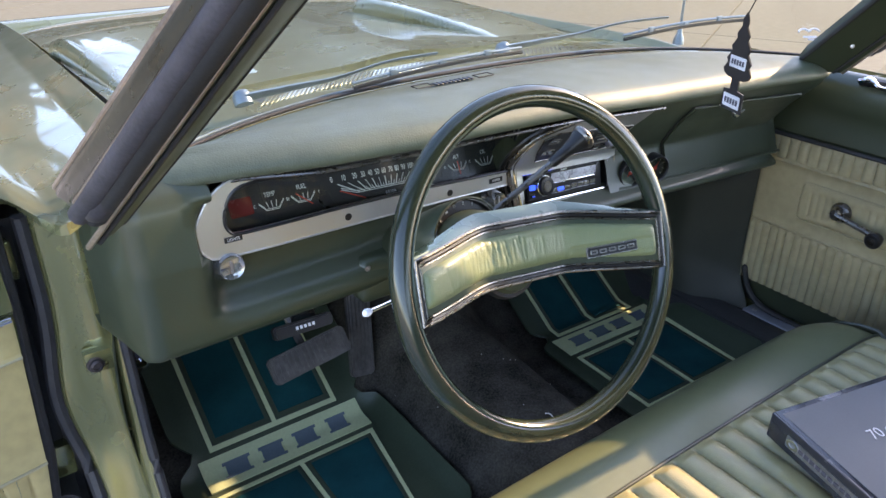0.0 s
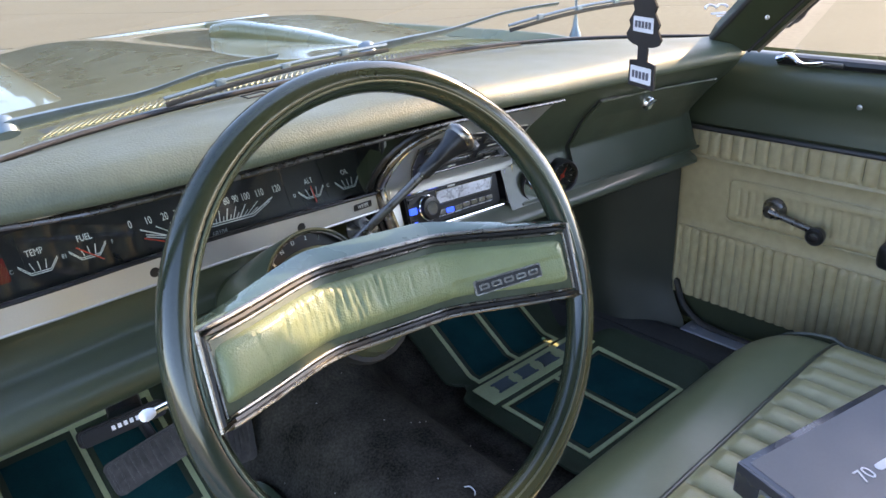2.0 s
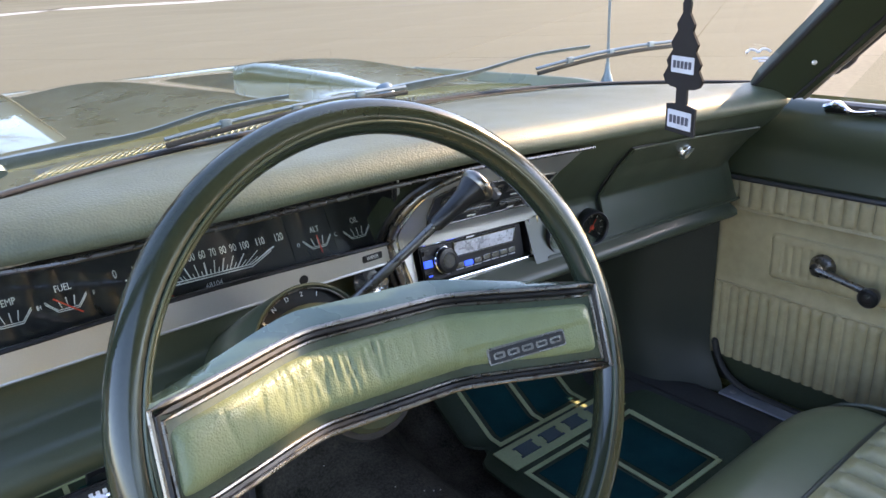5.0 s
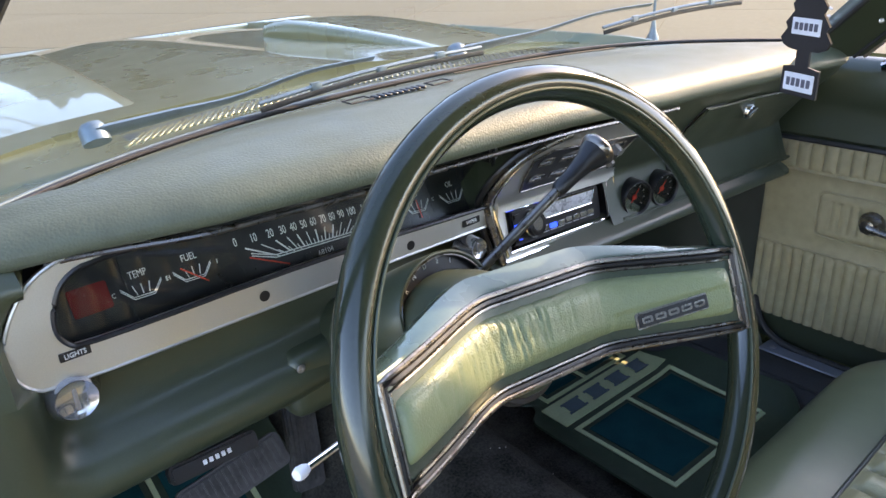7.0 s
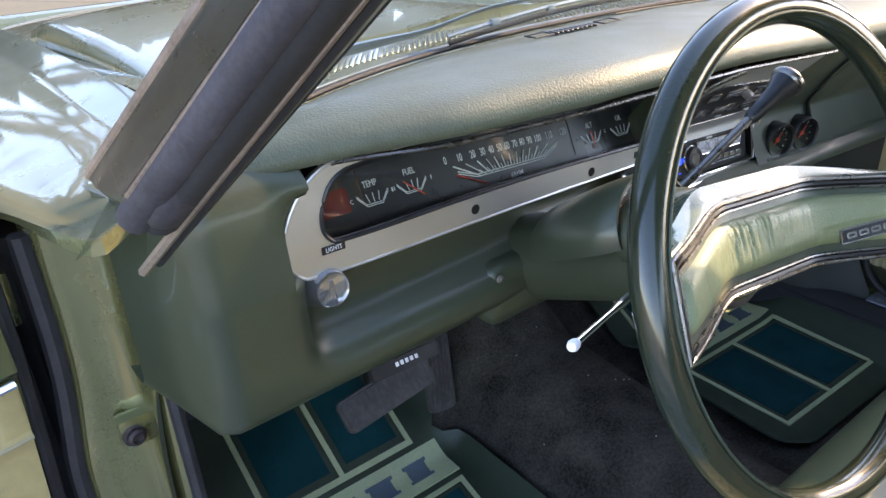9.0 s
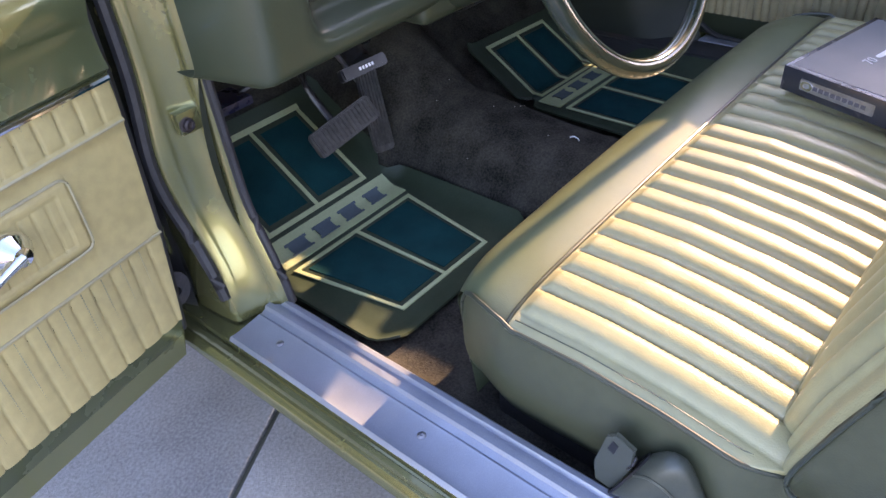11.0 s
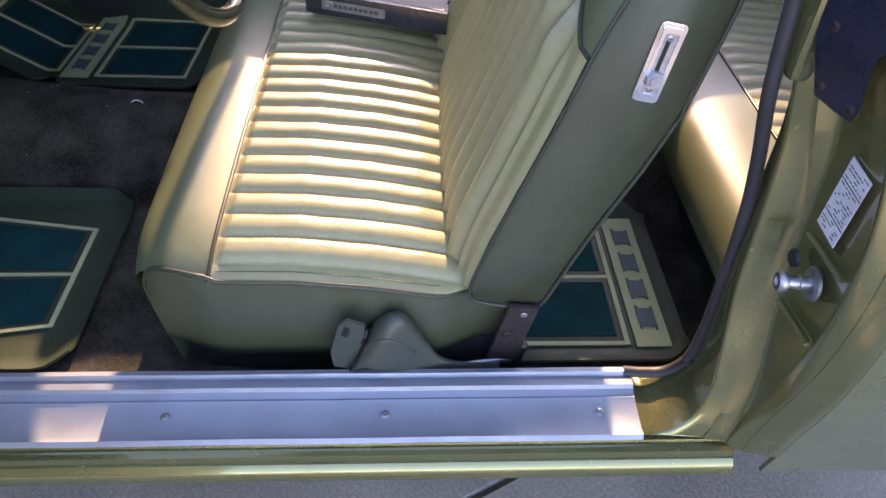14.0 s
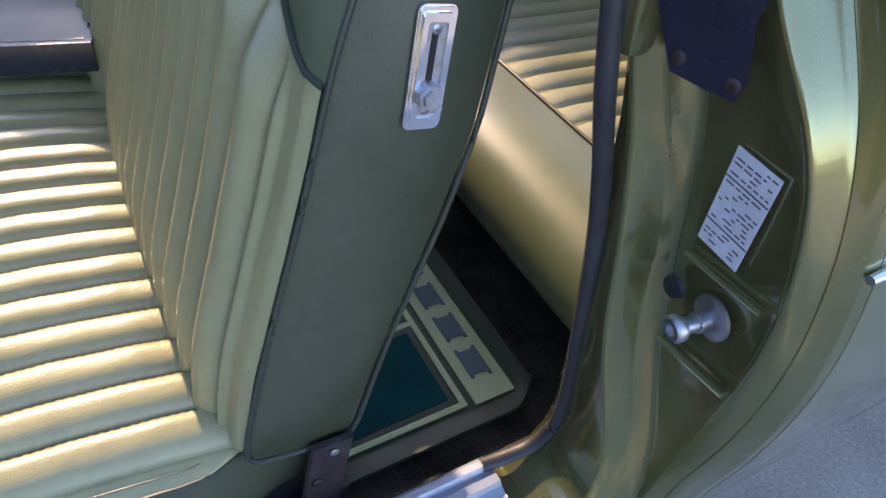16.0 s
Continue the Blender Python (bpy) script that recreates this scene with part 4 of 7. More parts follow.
def dash_face():
    table = [(1.03, 0.03), (1.012, 0.10), (0.99, 0.125), (0.950, 0.115), (0.920, 0.095), (0.911, 0.032), (0.885, 0.034), (0.862, 0.028), (0.850, 0.012), (0.840, -0.002), (0.825, -0.010), (0.812, -0.009), (0.803, 0.0), (0.800, 0.02), (0.806, 0.09)]
    end = [(1.03, 0.03), (1.012, 0.01), (0.99, -0.002), (0.950, -0.008), (0.920, -0.012), (0.911, -0.012), (0.885, -0.012), (0.862, -0.012), (0.850, -0.012), (0.840, -0.012), (0.825, -0.011), (0.812, -0.009), (0.803, 0.0), (0.800, 0.02), (0.806, 0.09)]
    rings = []
    for k in range(49):
        x = lerp(-0.668, -0.035, k / 48)
        out = lambda z: ease((lerp(-0.530, -0.500, ease((z - 0.966) / 0.036)) - x) / 0.030)
        wrap = 0.13 * ease((-0.632 - x) / 0.036) ** 1.5
        pts = [(0, lerp(a[1], b[1], out(a[0])) + wrap + 0.008 * ease((x + 0.34) / 0.1), min(a[0], 1.03 - 0.040 * ease((-0.60 - x) / 0.06)) - 0.008 * (1 - ease((x + 0.68) / 0.5)) * ease((0.9 - a[0]) / 0.06)) for a, b in zip(table, end)]
        rings.append([(x, p.y, p.z) for p in smooth_line(pts, 56)])
    part("driver_face", loft(rings), DASH_PAINT, dash, "dark green satin painted metal", sharp=60)
    # passenger side: overhanging upper face, crease, lower face; all falling a little towards the door
    fall = lambda x: -0.060 * (x - 0.30)
    prof = [(0.998, -0.052), (0.982, -0.042), (0.935, -0.006), (0.900, 0.014), (0.893, 0.0185), (0.887, 0.0205), (0.880, 0.0185), (0.836, 0.003), (0.828, -0.001), (0.822, -0.004)]
    rings = []
    for k in range(33):
        x = lerp(0.165, 0.722, k / 32)
        wrap = 0.06 * ease((x - 0.700) / 0.022)
        rings.append([(x, y + wrap - 0.02 * ease((x - 0.45) / 0.27) * ease((z - 0.89) / 0.1), z + fall(x)) for z, y in prof])
    part("passenger_face", loft(rings), DASH_PAINT, dash, "dark green satin painted metal", sharp=35)
    lip = [(0.834, 0.020), (0.826, 0.000), (0.822, -0.004), (0.817, -0.014), (0.811, -0.020), (0.804, -0.0205), (0.798, -0.013), (0.796, 0.02), (0.796, 0.09)]
    rings = []
    for k in range(37):
        x = lerp(-0.070, 0.708, k / 36)
        wrap = 0.10 * ease((x - 0.675) / 0.033)
        rings.append([(x, y + wrap, z + fall(x)) for z, y in lip])
    part("lower_lip", loft(rings), DASH_PAINT, dash, "rolled lower edge, dark green", sharp=50)
    ridge = [(lerp(0.19, 0.70, k / 12), -0.0010, 0.8245 + fall(lerp(0.19, 0.70, k / 12))) for k in range(13)]
    part("lip_bead", tube(ridge, 0.0030, 8), DASH_PAINT, dash)
    def glove(u, v):
        z = lerp(0.834, 0.966, v)
        x = lerp(0.318 + 0.030 * max(v - 0.45, 0) ** 1.5, 0.652, u)
        y = along(z, sorted((a, b) for a, b in prof))
        return (x, y - 0.0045 - 0.02 * ease((x - 0.45) / 0.27) * ease((z - 0.89) / 0.1), z + fall(x))
    door = part("glovebox_door", thicken(sheet(glove, 12, 40), 0.0035), DASH_PAINT, dash, "dark green glovebox door")
    rim = [glove(lerp(0.16, 0, k / 6), 1) for k in range(6)] + [glove(0, 1 - k / 20) for k in range(21)]
    part("door_gap", tube([(x, y + 0.0036, z) for x, y, z in rim], 0.0010, 6), BLACK_MATT, dash)
    step = [glove(lerp(0.03, 0.965, k / 12), 0.05) for k in range(13)] + [glove(0.965, lerp(0.05, 0.33, k / 5)) for k in range(1, 6)]
    part("pressed_step", tube([(x, y + 0.0012, z) for x, y, z in step], 0.0024, 6), DASH_PAINT, door)
    m = Matrix.Translation((0.478, -0.006, 0.933)) @ Matrix.Rotation(radians(98), 4, "X")
    knob = part("lock_knob", lathe([(0.0135, 0), (0.0135, 0.004), (0.010, 0.006), (0.010, 0.012), (0.0125, 0.014), (0.0125, 0.019), (0.010, 0.022), (0.0003, 0.022)], m, 24), CHROME, door, "chrome push-button lock")
    grip = block(-0.012, 0.012, -0.0025, 0.0025, 0.020, 0.026, 0.001)
    grip.transform(m @ Matrix.Rotation(radians(22), 4, "Z"))
    part("finger_bar", grip, CHROME, knob)
    part("grip_slot", block(0.545, 0.605, -0.0395, -0.0365, 0.948, 0.951, 0.001), BLACK, door)


dash_face()


def cluster():
    outer = chaikin([(-0.552, 0.916), (-0.534, 0.905), (-0.30, 0.9035), (-0.060, 0.897), (-0.048, 0.897), (-0.048, 0.903), (-0.048, 0.990), (-0.048, 0.998), (-0.060, 0.998), (-0.28, 1.006), (-0.492, 1.010), (-0.528, 1.000), (-0.552, 0.968), (-0.560, 0.940)], 2)
    inner = chaikin([(-0.517, 0.940), (-0.507, 0.933), (-0.30, 0.9335), (-0.070, 0.921), (-0.062, 0.921), (-0.058, 0.926), (-0.052, 0.986), (-0.052, 0.992), (-0.060, 0.992), (-0.28, 0.999), (-0.483, 1.000), (-0.507, 0.993), (-0.519, 0.972), (-0.522, 0.952)], 2)
    bezel = part("cluster_bezel", ring_plate(outer, inner, 0.007, Matrix.Translation((0, 0.016, 0)) @ FACING), BRUSHED, dash, "brushed aluminium cluster surround")
    rim = [(x, 0.009, z) for x, z in inner]
    part("bezel_rim", tube(rim, 0.0022, 6, closed=True), BLACK, bezel)
    part("bezel_edge", tube([(x, 0.0095, z) for x, z in outer], 0.0016, 6, closed=True), BRUSHED, bezel)
    face = Matrix.Translation((0, 0.056, 0.9475)) @ Matrix.Rotation(radians(65.4), 4, "X")
    on = lambda x, z, lift=0.0: face @ Matrix.Translation((x + 0.0165 + 0.04 * (x + 0.365), (z - 0.960) / 0.909, lift))
    panel = part("gauge_panel", plate([(-0.530, -0.050), (-0.040, -0.050), (-0.040, 0.060), (-0.530, 0.060)], 0.002, face @ Matrix.Translation((0, 0, -0.002))), GAUGE_FACE, dash, "matt black instrument panel with white markings")
    part("gauge_well", loft([[(x, 0.012, z) for x, z in inner], [(x, 0.060 + 0.458 * (z - 0.9475 - 0.016 * ease((0.97 - z) / 0.04)), z - 0.016 * ease((0.97 - z) / 0.04)) for x, z in inner]], True), BLACK, panel)
    nums = [(-0.365, 0.9665), (-0.347, 0.9655), (-0.330, 0.9648), (-0.317, 0.9642), (-0.3055, 0.9637), (-0.2945, 0.9632), (-0.284, 0.9627), (-0.273, 0.9622), (-0.2625, 0.9617), (-0.252, 0.9612), (-0.240, 0.9605), (-0.223, 0.960), (-0.202, 0.9592)]
    for k, (x, z) in enumerate(nums):
        part("numeral", lettering(str(k * 10), 0.0118, on(x, z, 0.0008), 0.0004, 0.62), MARK, panel)
        foot = lerp(-0.332, -0.238, k / 12)
        top = lerp(x, foot, 0.22)
        p, q = on(top, z - 0.0072, 0.0008).translation, on(foot, lerp(0.9455, 0.9415, k / 12), 0.0008).translation
        part("tick", tube([p, q], 0.00055 if k % 2 else 0.0008, 4), MARK, panel)
        if k < 12:
            x2, foot2 = lerp(x, nums[k + 1][0], 0.5), lerp(-0.332, -0.238, (k + 0.5) / 12)
            part("tick", tube([on(lerp(x2, foot2, 0.6), lerp(z - 0.0072, 0.943, 0.6), 0.0008).translation, on(foot2, 0.9435 - 0.00016 * k, 0.0008).translation], 0.0005, 4), MARK, panel)
    for drop in (0, 0.0022):
        part("scale_line", tube([on(x, z - drop, 0.0008).translation for x, z in ((-0.354, 0.9535), (-0.332, 0.9455), (-0.238, 0.9415), (-0.214, 0.951))], 0.0006, 4), MARK, panel)
    part("needle", tube([on(-0.357, 0.9505, 0.002).translation, on(-0.322, 0.934, 0.002).translation], 0.0008, 4), NEEDLE, panel, "red speedometer needle")
    part("odometer", plate(round_rect(0.046, 0.0085, 0.001, 2), 0.0008, on(-0.281, 0.9335)), BLACK, panel)
    part("odometer_digits", lettering("68104", 0.0080, on(-0.281, 0.9335, 0.0012), 0.0004, 0.9), LCD, panel)
    def small(word, x, z, ends, needle):
        part("gauge_word", lettering(word, 0.0092, on(x, z, 0.0008), 0.0004, 0.72), MARK, panel)
        w = 0.017
        pts = [(x - w, z - 0.008), (x - w * 0.5, z - 0.017), (x + w * 0.5, z - 0.0175), (x + w, z - 0.0085)]
        for drop in (0, 0.0016):
            part("scale_line", tube([on(a, b - drop, 0.0008).translation for a, b in pts], 0.0005, 4), MARK, panel)
        for f in (0.2, 0.5, 0.8):
            a = lerp(x - w * 0.7, x + w * 0.7, f)
            part("tick", tube([on(a, z - 0.008, 0.0008).translation, on(lerp(a, x, 0.3), z - 0.016, 0.0008).translation], 0.0005, 4), MARK, panel)
        for letter, dx in zip(ends, (-1.35, 1.35)):
            part("gauge_letter", lettering(letter, 0.006, on(x + w * dx, z - 0.011, 0.0008), 0.0004, 0.8), MARK, panel)
        if needle:
            part("needle", tube([on(x - 0.002 + needle, z - 0.007, 0.002).translation, on(x + 0.002 - needle, z - 0.024, 0.002).translation], 0.0007, 4), NEEDLE, panel)
    small("FUEL", -0.409, 0.9675, "EF", -0.008)
    small("TEMP", -0.4535, 0.9675, "CH", 0)
    small("ALT", -0.160, 0.957, "DC", 0.0)
    part("needle", tube([on(-0.160, 0.951, 0.002).translation, on(-0.159, 0.932, 0.002).translation], 0.0009, 4), NEEDLE, panel)
    small("OIL", -0.110, 0.955, "  ", 0)
    part("warning_lens", plate(round_rect(0.032, 0.024, 0.002, 2), 0.0015, on(-0.494, 0.960)), RED_LENS, panel, "dark red warning lens")
    for x in (-0.470, -0.186, -0.133):
        part("divider", plate([(x, -0.03), (x + 0.0012, -0.03), (x + 0.0012, 0.03), (x, 0.03)], 0.0008, face @ Matrix.Translation((0.018, 0, 0))), BLACK, panel)
    cover = part("cluster_lens", sheet(lambda u, v: (lerp(-0.522, -0.072, u), 0.0155, lerp(0.925, 1.0, v)), 1, 1), GLASS, panel)
    cover.visible_shadow = False
    # badge, holes and switches under the gauges
    tag = part("switch_badge", plate(round_rect(0.023, 0.0072, 0.0006, 2), 0.0012, Matrix.Translation((-0.513, 0.0092, 0.930)) @ FACING @ Matrix.Rotation(radians(-1), 4, "Z")), BLACK, bezel)
    part("badge_word", lettering("LIGHTS", 0.0059, Matrix.Translation((-0.513, 0.0078, 0.930)) @ FACING, 0.0004, 0.85), MARK, tag)
    tag = part("switch_badge", plate(round_rect(0.026, 0.0080, 0.001, 2), 0.0012, Matrix.Translation((-0.091, 0.0092, 0.911)) @ FACING), BLACK, bezel)
    part("badge_word", lettering("WIPER", 0.0066, Matrix.Translation((-0.091, 0.0078, 0.911)) @ FACING, 0.0004, 0.85), MARK, tag)
    for x, z in ((-0.179, 0.9105), (-0.351, 0.917)):
        part("screw_hole", lathe([(0.0052, 0.0), (0.0052, 0.0012), (0.0003, 0.0012)], Matrix.Translation((x, 0.0098, z)) @ Matrix.Rotation(radians(90), 4, "X"), 16), BLACK, bezel)
    def knob(x, y, z, r, name, label):
        m = Matrix.Translation((x, y, z)) @ Matrix.Rotation(radians(84), 4, "X")
        base = part(name, lathe([(r * 1.22, 0), (r * 1.28, 0.002), (r * 1.25, 0.005), (r * 1.14, 0.007), (r * 1.10, 0.012), (r * 0.92, 0.022), (r * 0.88, 0.027), (r * 0.82, 0.029), (r * 0.74, 0.0280), (0.0003, 0.0265)], m, 30), CLEAR_KNOB, dash, label)
        part("finger_slot", plate(round_rect(r * 0.16, r * 0.9, r * 0.06, 2), 0.0012, m @ Matrix.Translation((0, 0, 0.0268))), STEEL, base)
    knob(-0.522, 0.030, 0.892, 0.0195, "headlamp_knob", "round clear and chrome headlamp knob")
    knob(-0.094, 0.022, 0.880, 0.0140, "wiper_knob", "round clear and chrome wiper knob")
    # bright strip under the pad
    strip = []
    for k in range(46):
        x = lerp(-0.515, 0.212, k / 45)
        y, z = pad_edge(x)
        strip.append((x, y + 0.006 + 0.012 * ease((-0.40 - x) / 0.1), z - 0.0065))
    part("pad_trim", tube(strip, 0.0032, 8, squash=0.8), DULL_TRIM, dash, "chipped bright trim strip under the pad")


cluster()


def centre_stack():
    """The centre panel is folded: the radio's face leans away, the heater's face above it overhangs. u runs across, w up."""
    bend = [(0.800, -0.006), (0.843, 0.0), (0.855, 0.002), (0.905, 0.012), (0.916, 0.0135), (0.930, 0.008), (0.978, -0.024), (1.017, -0.058)]
    def lay(u, w, h=0.0):
        c = (along(w + 0.002, bend) - along(w - 0.002, bend)) / 0.004
        n = Vector((0.036 + 0.0825 * c, -1, c)).normalized()
        return Vector((u, along(w, bend) + 0.036 * (u + 0.034) * (1 - ease((w - 0.95) / 0.05)), w - 0.0825 * (u + 0.034))) + n * h
    def laid(bm):
        for v in bm.verts:
            v.co = lay(*v.co)
        return bm
    flat = lambda outline, depth, lift=0.0, bevel=0.0: laid(plate(outline, depth, Matrix.Translation((0, 0, lift)), bevel))
    left = lambda w: along(w, [(0.845, -0.050), (0.870, -0.055), (0.900, -0.062), (0.925, -0.066), (0.945, -0.064), (0.965, -0.056), (0.980, -0.043), (0.990, -0.028), (1.000, -0.004), (1.008, 0.03)])
    right = lambda w: along(w, [(0.845, 0.183), (0.880, 0.187), (0.910, 0.190), (0.950, 0.186), (0.980, 0.187), (1.000, 0.191), (1.008, 0.196)])
    O0, O1, W0, W1 = -0.034, 0.172, 0.855, 0.905
    def strip(a, b, w0, w1, rows):
        out = []
        for k in range(rows + 1):
            w = lerp(w0, w1, k / rows)
            out.append([lay(lerp(a(w), b(w), j / 16), w) for j in range(17)])
        return loft(out)
    bm = joined(strip(left, right, 0.845, W0, 2), strip(left, lambda w: O0, W0, W1, 8), strip(lambda w: O1, right, W0, W1, 8), strip(left, right, W1, 1.008, 26))
    bmesh.ops.remove_doubles(bm, verts=bm.verts, dist=1e-5)
    stack = part("centre_panel", thicken(bm, 0.003), BRUSHED, dash, "brushed aluminium centre panel", sharp=30)
    ws = [lerp(0.845, 1.004, k / 24) for k in range(25)]
    outline = [lay(left(w), w) for w in ws] + [lay(right(w), w) for w in reversed(ws)]
    part("centre_backing", loft([outline, [p + Vector((0, 0.05, 0)) for p in outline]], True), DASH_PAINT, stack)
    arch = [lay(left(w) - 0.001, w, 0.002) for w in ws]
    part("arch_trim", tube(arch, 0.0046, 10), DULL_TRIM, stack, "curved bright trim")
    part("arch_trim", tube([lay(left(w) + 0.010 * (1 - ease((w - 0.985) / 0.02)), w, 0.0015) for w in ws[1:]], 0.0024, 8), CHROME, stack)
    part("arch_trim", tube([lay(left(w) - 0.009, w - 0.002, -0.004) for w in ws[2:]], 0.0042, 8), BLACK, stack, "black outer edge of the arch")
    part("side_trim", tube([lay(right(w), w, 0.001) for w in ws], 0.0018, 6), CHROME, stack)
    part("foot_trim", tube([lay(lerp(-0.050, 0.183, k / 12), 0.846, 0.001) for k in range(13)], 0.0022, 6), CHROME, stack)
    # heater panel: black field, two rows of bright slots, sliding levers
    hp = [(-0.014, 0.929), (0.080, 0.931), (0.164, 0.933), (0.170, 0.955), (0.178, 0.979), (0.080, 0.983), (0.000, 0.986), (-0.024, 0.975), (-0.022, 0.950)]
    heat = part("heater_panel", flat(hp, 0.0015, 0.0032), BLACK, stack, "black heater panel with slide levers")
    part("panel_rim", tube([lay(u, w, 0.0045) for u, w in hp], 0.0013, 6, closed=True), DULL_TRIM, heat)
    for u0, w, wide in ((-0.012, 0.970, 0.026), (0.026, 0.970, 0.060), (0.096, 0.968, 0.064), (-0.012, 0.947, 0.026), (0.026, 0.947, 0.060), (0.096, 0.946, 0.060)):
        part("lever_slot", laid(ring_plate(round_rect(wide, 0.0095, 0.001, 2, u0 + wide / 2, w), round_rect(wide - 0.004, 0.0052, 0.0006, 2, u0 + wide / 2, w), 0.0016, Matrix.Translation((0, 0, 0.0047)))), DULL_TRIM, heat)
        part("slot_bar", flat(round_rect(wide - 0.006, 0.0014, 0.0004, 2, u0 + wide / 2, w), 0.0010, 0.0047), CHROME, heat)
    for u, w in ((0.070, 0.970), (0.136, 0.968), (0.146, 0.946)):
        part("lever", flat(round_rect(0.008, 0.0085, 0.001, 2, u, w), 0.012, 0.0047, 0.001), STEEL, heat)
    for u, w, wide in ((0.0, 0.9585, 0.012), (0.050, 0.9585, 0.016), (0.120, 0.957, 0.018), (0.055, 0.936, 0.014), (0.125, 0.936, 0.012)):
        part("heater_mark", flat(round_rect(wide, 0.0022, 0.0005, 2, u, w), 0.0005, 0.0047), MARK, heat)
    # recessed opening with the radio in it
    hole = [(O0, W0), (O1, W0), (O1, W1), (O0, W1)]
    part("radio_well", loft([[lay(u, w, 0.001) for u, w in hole], [lay(u, w, -0.032) for u, w in hole]], True), BLACK, stack)
    part("well_back", flat(hole, 0.002, -0.034), BLACK, stack)
    part("radio_rim", tube([lay(u, w, 0.001) for u, w in hole], 0.0016, 6, closed=True), CHROME, stack, "bright edge round the radio opening")
    base = lay(0.070, 0.880)
    radio = thing("car_radio", "black car radio with reflection-pale display and blue lit buttons", "radio", base)
    part("fascia", flat(round_rect(0.180, 0.0445, 0.004, 3, 0.0705, 0.8795), 0.028, -0.032, 0.002), BLACK, radio)
    T = -0.004
    # the display's bright reflection is put into its colour
    screen = part("display", flat([(0.034, 0.8815), (0.139, 0.8815), (0.146, 0.8975), (0.036, 0.8975)], 0.0014, T), LCD, radio, "display coloured silvery for the sunlit seat's reflection")
    for k, (u, wide) in enumerate(((0.052, 0.020), (0.085, 0.026), (0.118, 0.016))):
        part("display_mark", flat(round_rect(wide, 0.0018, 0.0005, 2, u, 0.8885 + 0.003 * (k % 2)), 0.0004, T + 0.0014), STEEL, screen)
    part("display_rim", tube([lay(u, w, T + 0.001) for u, w in ((0.033, 0.8805), (0.1405, 0.8805), (0.148, 0.8985), (0.035, 0.8985))], 0.0009, 5, closed=True), CHROME, screen)
    dial = part("volume_dial", laid(lathe([(0.0165, 0), (0.0160, 0.008), (0.0150, 0.0105), (0.0105, 0.0110), (0.0095, 0.0100), (0.0003, 0.0100)], Matrix.Translation((0.016, 0.8800, T)), 28)), BLACK, radio, "round black volume dial")
    part("dial_ring", laid(lathe([(0.0174, 0), (0.0176, 0.004), (0.0165, 0.005)], Matrix.Translation((0.016, 0.8800, T)), 28)), CHROME, dial)
    part("dial_cap", laid(lathe([(0.0092, 0.0100), (0.0090, 0.0106), (0.0003, 0.0107)], Matrix.Translation((0.016, 0.8800, T)), 24)), CLEAR_KNOB, dial)
    for u, w, wide, high in ((-0.010, 0.8800, 0.013, 0.0085), (-0.010, 0.8655, 0.010, 0.0065), (-0.010, 0.8935, 0.011, 0.0060)):
        part("lit_button", flat(round_rect(wide, high, 0.0012, 2, u, w), 0.0022, T, 0.0005), BLUE_GLOW if w == 0.8800 else BLACK, radio, "blue lit button" if w == 0.8800 else "black button")
    part("print_bar", flat(round_rect(0.006, 0.0012, 0.0003, 2, -0.010, 0.8655), 0.0004, T + 0.0022), BLUE_GLOW, radio)
    for k in range(7):
        u = 0.040 + k * 0.0158
        part("key", flat(round_rect(0.0135, 0.0062, 0.001, 2, u, 0.8690 + 0.0012 * (k > 2)), 0.0022, T, 0.0005), BLUE_GLOW if k == 1 else CLEAR_KNOB, radio)
        part("key_bar", flat(round_rect(0.0125, 0.0011, 0.0003, 2, u, 0.8640 + 0.0008 * (k > 2)), 0.0010, T), LCD, radio)
    part("maker_mark", flat(round_rect(0.014, 0.0022, 0.0006, 2, 0.066, 0.9005), 0.0006, T), MARK, radio)
    # two round gauges beside the panel
    for x, y, z in ((0.225, 0.015, 0.8535), (0.291, 0.013, 0.8495)):
        m = Matrix.Translation((x, y, z)) @ Matrix.Rotation(radians(90), 4, "X") @ Matrix.Rotation(radians(-14), 4, "Y") @ Matrix.Diagonal((0.88, 0.88, 1, 1))
        g = thing("round_gauge", "small round black gauge with a red needle", "gauge", (x, y, z), "pair of round gauges")
        part("case", lathe([(0.029, -0.01), (0.030, 0.012), (0.0295, 0.018), (0.0275, 0.020), (0.0252, 0.018), (0.0245, 0.010), (0.0003, 0.010)], m, 30), BLACK, g)
        part("dial_face", lathe([(0.0243, 0.0102), (0.0243, 0.0106), (0.0003, 0.0106)], m, 28), GAUGE_FACE, g)
        for k in range(9):
            a = radians(220 - k * 32.5)
            part("tick", tube([m @ Vector((0.022 * math.cos(a), 0.022 * math.sin(a), 0.011)), m @ Vector((0.018 * math.cos(a), 0.018 * math.sin(a), 0.011))], 0.0006, 4), MARK, g)
        part("needle", tube([m @ Vector((-0.006, -0.008, 0.0115)), m @ Vector((0.008, 0.013, 0.0115))], 0.0009, 4), NEEDLE, g)
        part("hub_disc", lathe([(0.004, 0.010), (0.004, 0.0125), (0.0003, 0.0128)], m, 12), NEEDLE, g)
        lens = part("lens", lathe([(0.0250, 0.0165), (0.0003, 0.0170)], m, 28), GLASS, g)
        lens.visible_shadow = False


centre_stack()

